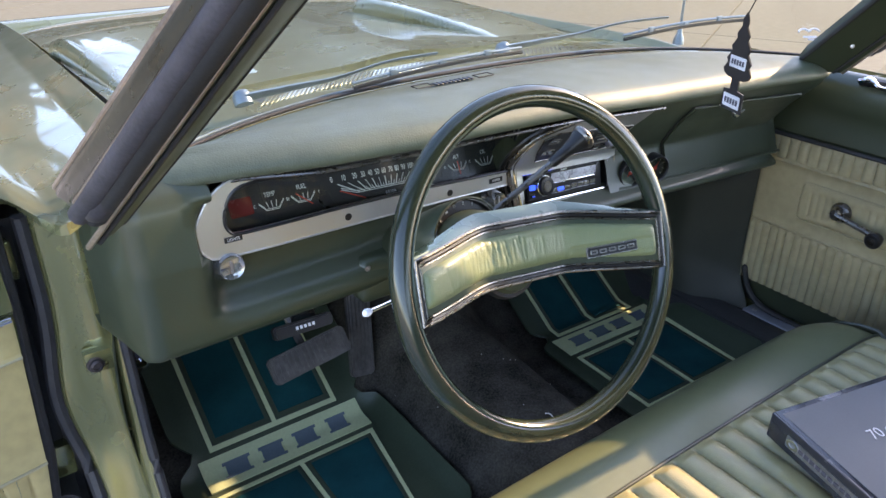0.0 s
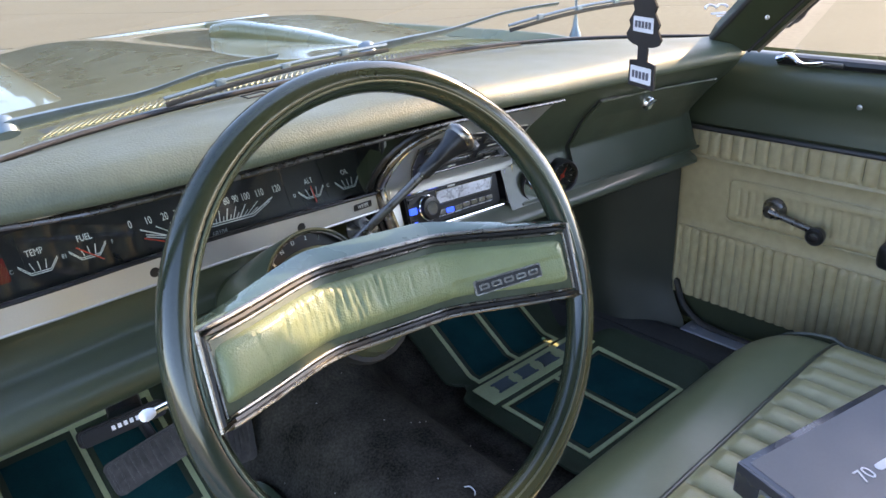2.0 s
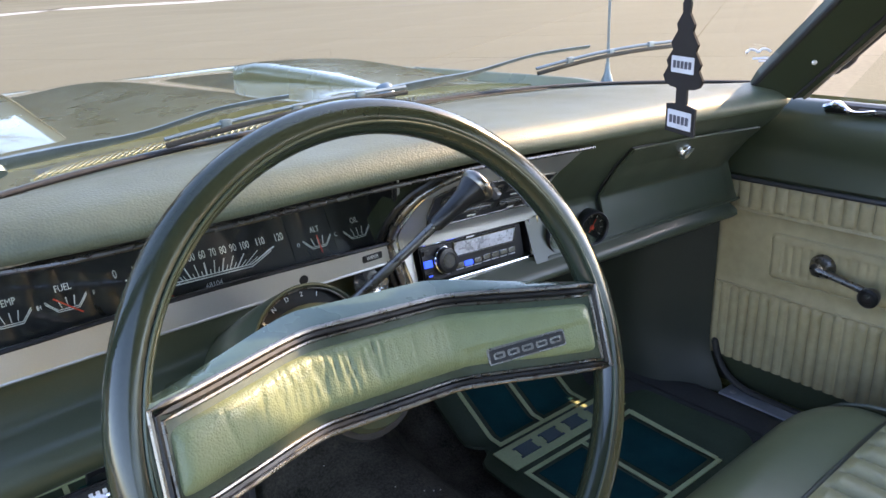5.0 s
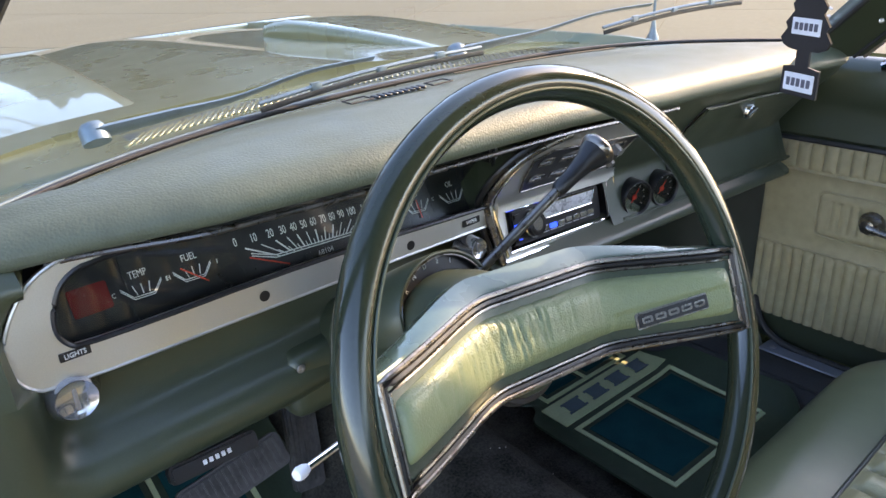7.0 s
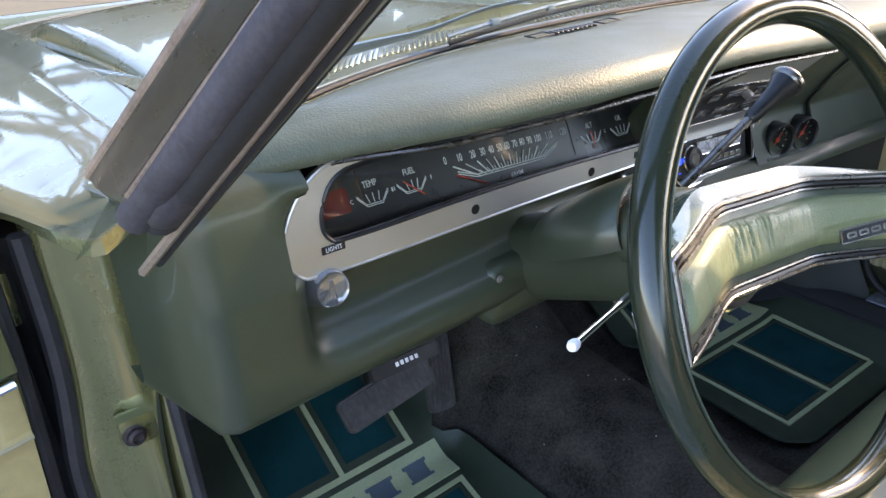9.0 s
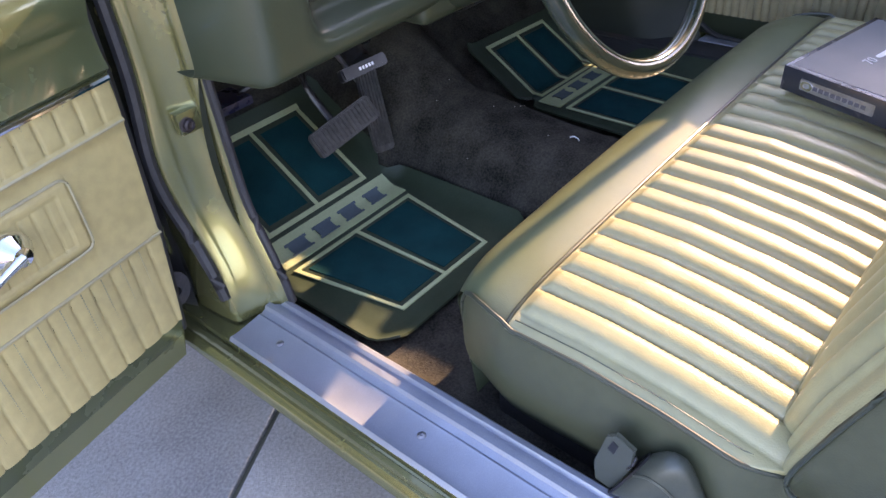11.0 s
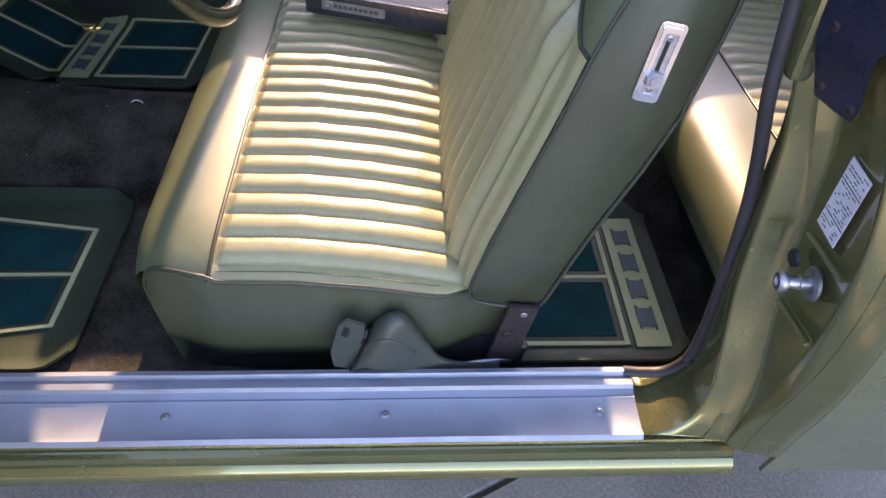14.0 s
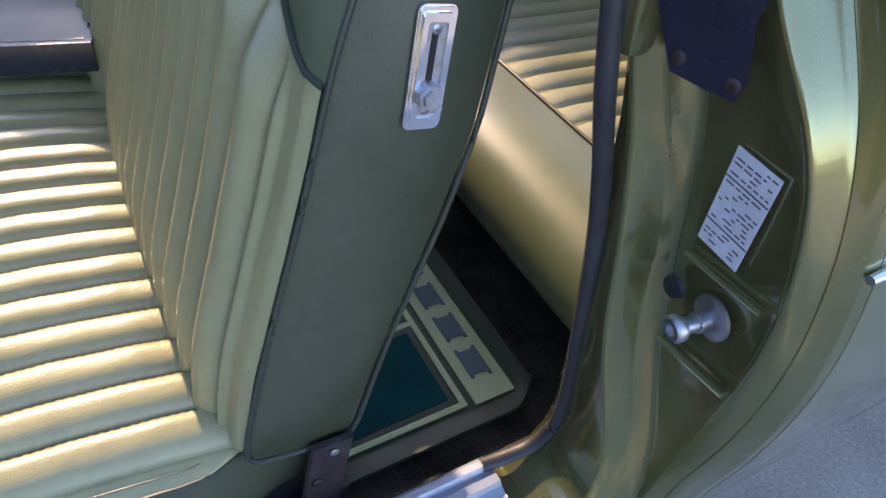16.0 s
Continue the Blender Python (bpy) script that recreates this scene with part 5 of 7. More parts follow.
# defroster outlet in the pad: a dark finned slot between two flush covers
for k in range(9):
    part("defroster_slot", block(-0.128 + k * 0.0085, -0.1225 + k * 0.0085, 0.116, 0.130, 1.0410, 1.0440, 0.0008, 1), BLACK, dash)
for x0, x1 in ((-0.165, -0.135), (-0.045, -0.015)):
    rim = [(x0, 0.114, 1.0432), (x1, 0.114, 1.0436), (x1, 0.132, 1.0436), (x0, 0.132, 1.0432)]
    part("flush_cover", tube(rim, 0.0010, 5, closed=True), BLACK_MATT, dash)
part("pad_seam", tube([(lerp(0.02, 0.34, k / 10), 0.150 - 0.02 * (k / 10) ** 2, 1.0428 - 0.010 * (k / 10) ** 1.5) for k in range(11)], 0.0010, 5), BLACK_MATT, dash)


# ---- steering wheel and column ----
WC = Vector((-0.2503, -0.2785, 0.9393))
WM = Matrix.Translation(WC) @ Matrix.Rotation(radians(-1.0), 4, "Z") @ Matrix.Rotation(radians(67.8), 4, "X") @ Matrix.Rotation(radians(-5.5), 4, "Z")


def steering_wheel():
    w = thing("steering_wheel", "dark green two-spoke steering wheel with a worn pearl green pad", "steering wheel", WC)
    rim = [WM @ Vector((0.1903 * math.cos(t), 0.1903 * math.sin(t), 0)) for t in np.linspace(0, math.tau, 96, endpoint=False)]
    ring = part("rim", tube(rim, 0.0128, 16, closed=True, up=tuple((WM.to_3x3() @ Vector((0, 0, 1))))), WHEEL_GREEN, w, "glossy dark green rim")
    line = [WM @ Vector((0.1835 * math.cos(t), 0.1835 * math.sin(t), 0.0118)) for t in np.linspace(0, math.tau, 96, endpoint=False)]
    part("rim_seam", tube(line, 0.0011, 6, closed=True), HUB_DARK, ring)
    flat = lambda u: min(1.0, (0.182 - min(abs(u), 0.182)) / 0.128)
    mid = lambda u: flat(u) ** 1.15 * (1 - 0.12 * flat(u) ** 6)
    top = lambda u: 0.031 + 0.021 * mid(u)
    low = lambda u: -0.031 + 0.015 * mid(u)
    dish = lambda u: -0.056 * mid(u)
    on = lambda u, v, h: WM @ Vector((u, v, h + dish(u)))
    steps = [lerp(-0.182, 0.182, k / 40) for k in range(41)]
    rings = []
    for u in steps:
        a, b = top(u) + 0.004, low(u) - 0.004
        rings.append([on(u, b, -0.010), on(u, b, 0.006), on(u, b + 0.002, 0.010), on(u, b + 0.006, 0.012), on(u, a - 0.006, 0.012), on(u, a - 0.002, 0.010), on(u, a, 0.006), on(u, a, -0.010)])
    part("spoke_shell", loft(rings, True, True), HUB_DARK, w, "textured dark green spoke")
    # metallic cover that slopes from the spokes back to the column
    rings = []
    for u in steps:
        f = mid(u)
        rings.append([on(u, top(u) + 0.002, 0.012), on(u, top(u) + 0.006, 0.009), on(u, top(u) + 0.007 + 0.012 * f, -0.004), on(u * (1 - 0.25 * f), top(u) + 0.006 + 0.006 * f, -0.010 - 0.030 * f), on(u * (1 - 0.4 * f), 0.0, -0.012 - 0.036 * f), on(u * (1 - 0.25 * f), low(u) - 0.004, -0.012 - 0.025 * f), on(u, low(u) - 0.004, 0.0)])
    part("hub_cover", loft(rings), HUB_GREEN, w, "metallic green hub cover")
    edge = np.linspace(-0.178, 0.178, 41)
    outline = [(u, top(u) + 0.003) for u in edge] + [(u, low(u) - 0.003) for u in edge[::-1]]
    part("bright_trim", tube([on(x, y, 0.0125) for x, y in outline], 0.0021, 8, closed=True), DULL_TRIM, w, "thin bright trim round the pad")
    inset = [(u * 0.966, top(u) - 0.0045) for u in edge] + [(u * 0.966, low(u) + 0.0045) for u in edge[::-1]]
    part("inner_trim", tube([on(x, y, 0.0128) for x, y in inset], 0.0014, 6, closed=True), DULL_TRIM, w)
    outline = [(u * 0.985, top(u) - 0.0008) for u in edge] + [(u * 0.985, low(u) + 0.0008) for u in edge[::-1]]
    part("groove", tube([on(x, y, 0.0122) for x, y in outline], 0.0024, 6, closed=True), BLACK, w)
    rnd = random.Random(12)
    folds = [(rnd.uniform(-0.092, -0.004), rnd.uniform(-0.22, 0.12), rnd.uniform(0.0006, 0.0013), rnd.uniform(0.30, 1.0), rnd.uniform(0.35, 1.0)) for _ in range(44)]
    folds += [(rnd.uniform(-0.004, 0.060), rnd.uniform(-0.15, 0.15), rnd.uniform(0.0010, 0.0022), rnd.uniform(0.3, 0.9), rnd.uniform(0.15, 0.4)) for _ in range(14)]
    folds += [(rnd.uniform(-0.135, -0.105), rnd.uniform(-0.25, 0.25), rnd.uniform(0.001, 0.002), rnd.uniform(0.4, 0.9), 0.6) for _ in range(5)]
    def pad(u, v):
        x = lerp(-0.170, 0.170, u)
        a, b = low(x) + 0.0105, top(x) - 0.0105
        y = lerp(a, b, v)
        dome = (1 - abs(2 * u - 1) ** 36) * (1 - abs(2 * v - 1) ** 5)
        crease = 0.0
        for cx, slant, wide, at, deep in folds:
            d = (x - cx - slant * (y - 0.012)) / wide
            if abs(d) < 3:
                crease -= 0.0015 * deep * math.exp(-d * d) * math.exp(-((v - at) / 0.3) ** 2)
        well = 0.0016 * ease((0.053 - abs(x - 0.112)) / 0.008) * ease((0.012 - abs(y + 0.002)) / 0.005)
        return on(x, y, 0.010 + 0.0095 * dome + crease * dome - well)
    soft = part("horn_pad", sheet(pad, 220, 34), HUB_PAD, w, "pearl green vinyl pad, creased and worn", sharp=80)
    slope = math.degrees(math.atan2(dish(0.145) - dish(0.08), 0.065))
    m = WM @ Matrix.Translation((0.112, -0.0015, 0.0165 + dish(0.112))) @ Matrix.Rotation(radians(-slope), 4, "Y") @ Matrix.Rotation(radians(2.0), 4, "Z")
    plaque = part("maker_plaque", plate(round_rect(0.066, 0.0135, 0.002, 3), 0.003, m, 0.001), DULL_TRIM, soft, "small chrome and black maker's plaque")
    part("plaque_field", plate(round_rect(0.063, 0.0105, 0.001, 2), 0.0008, m @ Matrix.Translation((0, 0, 0.003))), BLACK, plaque)
    for k in range(5):
        part("plaque_mark", ring_plate(round_rect(0.0098, 0.0052, 0.0012, 2, -0.0240 + k * 0.0120, 0), round_rect(0.0062, 0.0022, 0.0008, 2, -0.0240 + k * 0.0120, 0), 0.0006, m @ Matrix.Translation((0, 0, 0.0038))), DULL_TRIM, plaque)


steering_wheel()


def column():
    a = Vector((0, 0.934, -0.358))
    c = thing("steering_column", "green painted steering column with gear indicator and two stalks", "steering column", WC + 0.06 * a)
    def ringat(d, r, sx=1.0):
        q = a.to_track_quat("Z", "Y").to_matrix()
        return [WC + d * a + q @ Vector((r * sx * math.cos(t), r * math.sin(t), 0)) for t in np.linspace(0, math.tau, 24, endpoint=False)]
    part("shroud", loft([ringat(0.055, 0.020), ringat(0.06, 0.036), ringat(0.075, 0.043), ringat(0.20, 0.046), ringat(0.33, 0.050), ringat(0.42, 0.05)], True, True), DASH_PAINT, c, "satin green shroud")
    part("collar", loft([ringat(0.070, 0.045), ringat(0.078, 0.048), ringat(0.088, 0.045)], True, True), BLACK, c)
    # domed housing of the gear indicator: a hood over a black window with white letters
    G = Matrix.Translation((-0.250, -0.128, 0.914)) @ Matrix.Rotation(radians(69), 4, "X")
    bow = [radians(-12 + 204 * k / 28) for k in range(29)]
    rings = []
    for k in range(9):
        v = k / 8
        r = 0.054 * (1 - 0.22 * v ** 1.6)
        rings.append([G @ Vector((r * math.cos(t) * (1 + 0.45 * v ** 0.5 if math.cos(t) < 0 else 1), 0.92 * r * math.sin(t) + 0.002 - 0.012 * v, 0.004 - 0.115 * v)) for t in bow])
    dome = part("gear_housing", loft(rings), DASH_PAINT, c, "domed green gear indicator housing")
    rim = [[G @ Vector((r * math.cos(t), 0.92 * r * math.sin(t) + 0.002, h)) for t in bow] for r, h in ((0.054, 0.0), (0.0542, 0.003), (0.0534, 0.0042), (0.0520, 0.0042), (0.0508, 0.003), (0.0500, -0.007))]
    part("gear_rim", loft(rim), DASH_PAINT, dome)
    arc = [radians(16 + 150 * k / 24) for k in range(25)]
    part("gear_window", plate([(0.0505 * math.cos(t), 0.92 * 0.0505 * math.sin(t) + 0.002) for t in arc], 0.002, G @ Matrix.Translation((0, 0, -0.006))), BLACK, dome, "black gear window with white letters")
    part("gear_surround", plate([(0.0503 * math.cos(t), 0.92 * 0.0503 * math.sin(t) + 0.002) for t in bow], 0.002, G @ Matrix.Translation((0, 0, -0.0085))), DASH_PAINT, dome)
    part("window_edge", tube([G @ Vector((0.0495 * math.cos(t), 0.92 * 0.0495 * math.sin(t) + 0.002, 0.002)) for t in bow[2:-2]], 0.0008, 6), DULL_TRIM, dome, "thin bright edge")
    for k, ch in enumerate("RND21"):
        t = radians(139 - k * 18.7)
        part("gear_letter", lettering(ch, 0.0060, G @ Matrix.Translation((0.0445 * math.cos(t), 0.0420 * math.sin(t) + 0.001, -0.0035)) @ Matrix.Rotation((t - radians(90)) * 0.7, 4, "Z"), 0.0006, 0.9), MARK, dome)
    barrel = [[G @ Vector((1.20 * r * math.cos(t), 0.92 * r * math.sin(t) - 0.0045, h)) for t in np.linspace(0, math.tau, 28, endpoint=False)] for r, h in ((0.0418, -0.006), (0.0418, 0.004), (0.0412, 0.006), (0.0395, 0.030), (0.035, 0.050), (0.030, 0.056))]
    part("turning_collar", loft(barrel, True, True), DASH_PAINT, c, "green turning collar under the gear window", sharp=50)
    # gear lever
    p0, p1 = Vector((-0.208, -0.120, 0.930)), Vector((-0.064, -0.138, 1.014))
    way = (p1 - p0).normalized()
    part("gear_lever", tube([p0 - way * 0.02, p0.lerp(p1, 0.5), p0.lerp(p1, 0.72)], 0.0048, 10), DULL_TRIM, c, "dull chrome gear lever")
    part("lever_sleeve", tube([p0.lerp(p1, t) for t in (0.66, 0.68, 0.8, 0.90, 0.97, 1.0)], [0.0055, 0.0075, 0.0082, 0.0105, 0.0150, 0.0158], 14), BLACK, c)
    q = way.to_track_quat("Z", "Y").to_matrix().to_4x4()
    part("lever_knob", lathe([(0.0155, 0.0), (0.0175, 0.003), (0.0178, 0.006), (0.0155, 0.0095), (0.009, 0.0118), (0.0003, 0.0125)], Matrix.Translation(p1 - way * 0.002) @ q, 24), DULL_TRIM, c, "dull chrome tip of the knob")
    # indicator stalk
    b0, b1 = Vector((-0.300, -0.165, 0.890)), Vector((-0.452, -0.214, 0.914))
    part("indicator_stalk", tube([b0, b0.lerp(b1, 0.45), b0.lerp(b1, 0.55), b1], [0.0045, 0.004, 0.0028, 0.0028], 10), CHROME, c, "thin chrome indicator stalk")
    q = (b1 - b0).to_track_quat("Z", "Y").to_matrix().to_4x4()
    part("stalk_knob", lathe([(0.0030, -0.006), (0.0042, -0.003), (0.0046, 0.001), (0.0036, 0.004), (0.0003, 0.005)], Matrix.Translation(b1) @ q, 18), WHITE_PRINT, c, "white stalk knob")
    # painted bracket where the column passes under the dash
    part("column_bracket", block(-0.345, -0.165, -0.006, 0.07, 0.775, 0.850, 0.018, 3), DASH_PAINT, c)
    screw((-0.334, -0.007, 0.838), (0, -1, 0), c, 0.0045)


column()


def pedals():
    b = thing("brake_pedal", "worn ribbed black rubber brake pedal on a steel arm", "pedal", (-0.315, 0.29, 0.49))
    m = Matrix.Translation((-0.318, 0.270, 0.522)) @ Matrix.Rotation(radians(-8), 4, "Y") @ Matrix.Rotation(radians(58), 4, "X")
    pad = part("pad", plate(round_rect(0.160, 0.052, 0.010, 4), 0.014, m, 0.004), PEDAL, b)
    for k in range(15):
        part("rib", plate(round_rect(0.0055, 0.042, 0.002, 2, -0.070 + k * 0.010, 0), 0.004, m @ Matrix.Translation((0, 0, 0.0135)), 0.0015), PEDAL, pad)
    part("arm", tube(smooth_line([(-0.315, 0.30, 0.52), (-0.33, 0.35, 0.60), (-0.35, 0.34, 0.70), (-0.35, 0.30, 0.80)], 14), 0.009, 8, squash=0.6), BLACK, b)
    g = thing("throttle_pedal", "long ribbed black rubber throttle pedal hinged at the floor", "pedal", (-0.175, 0.33, 0.40))
    m = Matrix.Translation((-0.170, 0.345, 0.485)) @ Matrix.Rotation(radians(10), 4, "Y") @ Matrix.Rotation(radians(70), 4, "X")
    pad = part("pad", plate(round_rect(0.056, 0.200, 0.010, 4), 0.012, m, 0.003), PEDAL, g)
    for k in range(5):
        part("rib", plate(round_rect(0.004, 0.175, 0.0015, 2, -0.018 + k * 0.009, 0), 0.0035, m @ Matrix.Translation((0, 0, 0.0118)), 0.001), PEDAL, pad)
    part("linkage", tube([(-0.165, 0.37, 0.52), (-0.16, 0.45, 0.58), (-0.16, 0.52, 0.66)], 0.006, 8), STEEL, g)
    h = thing("parking_brake_handle", "black parking brake handle under the dash", "brake handle", (-0.40, 0.10, 0.70))
    m = Matrix.Translation((-0.400, 0.095, 0.712)) @ Matrix.Rotation(radians(2), 4, "Y") @ Matrix.Rotation(radians(62), 4, "X")
    bar = part("grip", plate(round_rect(0.098, 0.020, 0.006, 4), 0.014, m, 0.003), BLACK, h)
    for k in range(5):
        part("print_bar", plate(round_rect(0.0042, 0.0052, 0.0005, 2, -0.012 + k * 0.0068, 0), 0.0006, m @ Matrix.Translation((0, 0, 0.014))), WHITE_PRINT, bar)
    part("stem", tube([(-0.39, 0.105, 0.716), (-0.38, 0.15, 0.745), (-0.375, 0.22, 0.79)], [0.02, 0.018, 0.016], 10), BLACK, h)
    d = thing("dimmer_switch", "small chrome foot dimmer switch on the carpet", "switch", (-0.575, 0.50, 0.45))
    z = floor_z(-0.575, 0.50)
    part("button", lathe([(0.013, 0.012), (0.013, 0.030), (0.010, 0.034), (0.0003, 0.035)], Matrix.Translation((-0.575, 0.50, z)) @ Matrix.Rotation(radians(35), 4, "X"), 18), CHROME, d)
    part("body", lathe([(0.018, -0.004), (0.018, 0.010), (0.009, 0.012), (0.009, 0.014)], Matrix.Translation((-0.575, 0.50, z)) @ Matrix.Rotation(radians(35), 4, "X"), 18), BLACK, d)
    rnd = random.Random(8)
    loom = thing("wiring_loom", "loose red, orange and black wires hanging under the dash", "wires", (-0.30, 0.2, 0.72))
    for k in range(11):
        x = -0.40 + 0.022 * k
        y = rnd.uniform(0.13, 0.26)
        pts = [(x, y, 0.82), (x + rnd.uniform(-0.03, 0.03), y + rnd.uniform(-0.03, 0.03), rnd.uniform(0.725, 0.76)), (x + rnd.uniform(0.0, 0.05), y + 0.03, rnd.uniform(0.725, 0.76)), (x + 0.06, y + 0.05, 0.83)]
        part("wire", tube(smooth_line(pts, 14), 0.0022, 6), (WIRE_RED, WIRE_ORANGE, BLACK, BLACK)[k % 4], loom)
    part("relay_box", block(-0.36, -0.28, 0.14, 0.22, 0.735, 0.79, 0.006), BLACK, loom)
    v = thing("fresh_air_flap", "dark flap of the fresh air vent beside the kick panel", "vent flap", (-0.60, 0.2, 0.66))
    part("flap", block(-0.64, -0.56, 0.17, 0.23, 0.70, 0.715, 0.004), TARP, v)
    part("lever", tube([(-0.565, 0.20, 0.71), (-0.54, 0.18, 0.725), (-0.535, 0.18, 0.74)], 0.006, 8), BLACK, v)
    box = alone("heater_box", block(-0.02, 0.40, 0.20, 0.5, 0.66, 0.80, 0.02, 3), BLACK_MATT, "black heater box under the dash", "heater box")


pedals()


# ---- seats ----
PLEAT = 0.0462


def cushion_top(x, y):
    z = along(-y, [(0.33, 0.5535), (0.45, 0.5525), (0.55, 0.541), (0.62, 0.528), (0.70, 0.508), (0.80, 0.485)])
    z += 0.012 * (1 - (x / 0.61) ** 2)
    over = max(abs(x) - 0.480, 0) / 0.127
    return z - 0.020 * (1 - math.sqrt(max(1 - min(over, 1) ** 2, 0)))


def tuck(y):
    """How far the cushion narrows where it runs under the backrest."""
    return 0.034 * ease((-y - 0.63) / 0.09)


def lean_in(bm):
    """Draws the backrest's sides in towards its top."""
    for v in bm.verts:
        v.co.x *= 1 - 0.135 * max(v.co.z - 0.50, 0)
        v.co.y -= 0.011 * ease((v.co.z - 0.52) / 0.30)
    return bm


def round_corner(bm):
    """Draws the cushion's front corners in, in plan."""
    for v in bm.verts:
        g = min(max((v.co.y + 0.337) / 0.125, 0), 1)
        v.co.x -= math.copysign(0.050 * g ** 1.4 * ease((abs(v.co.x) - 0.42) / 0.18), v.co.x)
    return bm


def front_seat():
    seat = thing("front_bench_seat", "green vinyl bench seat with pleated insert and split backrest", "car seat", (0, -0.5, 0.33))
    xs = [lerp(-0.606, 0.606, k / 60) for k in range(61)]
    # plain bolster along the front edge
    rings = []
    for x in xs:
        t = cushion_top(x, -0.337)
        pull = 0.006 * (max(abs(x) - 0.52, 0) / 0.086) ** 2
        pts = [(0, -0.262, 0.345), (0, -0.240 - pull * 0.4, 0.42), (0, -0.219 - pull, 0.475), (0, -0.213 - pull, t - 0.045), (0, -0.228 - pull, t - 0.016), (0, -0.264 - pull, t + 0.001), (0, -0.300, t + 0.002), (0, -0.337, t - 0.003)]
        rings.append([(x, p.y, p.z) for p in smooth_line(pts, 22)])
    part("front_bolster", round_corner(loft(rings)), VINYL_DARK, seat, "plain dark green vinyl front roll", sharp=70)
    # pleated insert
    def insert(u, v):
        x, y = lerp(-0.606, 0.606, u), lerp(-0.336, -0.745, v)
        z = cushion_top(x, y)
        if abs(x) < 0.582:
            p = abs(((x + 0.026) / PLEAT) % 1.0 * 2 - 1)
            edge = ease((0.582 - abs(x)) / 0.006) * ease((-0.337 - y) / 0.02)
            z += (0.0088 * (1 - p ** 2.6) - 0.0035 * math.exp(-((1 - p) / 0.07) ** 2)) * edge
            z += 0.0005 * math.sin(x * 43 + y * 31) * math.sin(y * 55 + x * 13)
            z -= 0.0013 * (0.5 + 0.5 * math.sin(math.tau * (y + 0.13 * x) / 0.0085)) * math.exp(-((1 - p) / 0.24) ** 2) * edge
        reach = 0.606 - tuck(y)
        return (min(max(x, -reach), reach), y, z)
    part("pleated_insert", sheet(insert, 420, 190), VINYL_LIGHT, seat, "pale green pleated vinyl", sharp=80)
    rnd = random.Random(2)
    for k in range(-12, 13):
        x = k * PLEAT - 0.026
        if abs(x) < 0.585:
            pts = [(x + rnd.uniform(-0.0003, 0.0003), lerp(-0.342, -0.70, j / 160), cushion_top(x, lerp(-0.342, -0.70, j / 160)) - 0.0028) for j in range(161)]
            part("stitch_seam", tube(pts, [0.0012 if j % 4 < 2 else 0.0004 for j in range(161)], 5), STITCH, seat)
    part("bolster_piping", tube([(x, -0.337, cushion_top(x, -0.337) + 0.001) for x in xs], 0.0030, 8), PIPING, seat, "dark piping")
    for s in (-1, 1):
        def side(u, v, s=s):
            y = lerp(-0.2340, -0.748, u ** 1.2)
            hi = along(-y, [(0.233, 0.490), (0.238, 0.510), (0.249, 0.528), (0.266, 0.540), (0.299, 0.546), (0.337, 0.5455)]) if y > -0.337 else cushion_top(0.604, y) - 0.002
            lo = along(-y, [(0.24, 0.352), (0.30, 0.345), (0.45, 0.345), (0.82, 0.345)])
            bulge = 0.012 * math.sin(math.pi * v)
            return (s * (0.604 - tuck(y) + bulge - 0.030 * v ** 3), y - 0.026 * v * (1 - u), lerp(hi, lo, v))
        part("side_panel", round_corner(sheet(side, 40, 10)), VINYL_SIDE, seat, "plain green vinyl side", sharp=70)
        welt = [(s * (0.6050 - tuck(lerp(-0.249, -0.742, k / 30))), lerp(-0.249, -0.742, k / 30), along(-lerp(-0.249, -0.742, k / 30), [(0.249, 0.529), (0.266, 0.5405), (0.299, 0.5465), (0.337, 0.546)]) if lerp(-0.249, -0.742, k / 30) > -0.337 else cushion_top(0.604, lerp(-0.249, -0.742, k / 30)) - 0.001) for k in range(31)]
        part("edge_piping", round_corner(tube(welt, 0.0034, 8)), PIPING, seat, "dark piping")
        fronted = smooth_line([(s * 0.606, -0.250, 0.400), (s * 0.606, -0.242, 0.44), (s * 0.606, -0.234, 0.485), (s * 0.606, -0.238, 0.510), (s * 0.606, -0.250, 0.530)], 14)
        part("edge_piping", round_corner(tube(fronted, 0.0032, 8)), PIPING, seat)
        stitches = [(s * (0.592 - 0.9 * tuck(lerp(-0.345, -0.74, k / 20))), lerp(-0.345, -0.74, k / 20), cushion_top(0.592, lerp(-0.345, -0.74, k / 20)) + 0.0006) for k in range(21)]
        part("stitch_seam", tube(stitches, 0.0008, 5), VINYL_SIDE, seat)
    part("seat_base", block(-0.57, 0.57, -0.78, -0.29, 0.30, 0.38, 0.01), BLACK_MATT, seat)

    front = [(0.465, -0.676), (0.49, -0.680), (0.60, -0.712), (0.70, -0.745), (0.80, -0.778), (0.858, -0.797), (0.92, -0.825), (1.00, -0.865), (1.035, -0.893)]
    rear = [(0.435, -0.780), (0.50, -0.800), (0.613, -0.845), (0.706, -0.886), (0.785, -0.915), (0.90, -0.944), (1.00, -0.962), (1.035, -0.950)]
    fy = lambda z: along(z, front)
    ry = lambda z: along(z, rear)
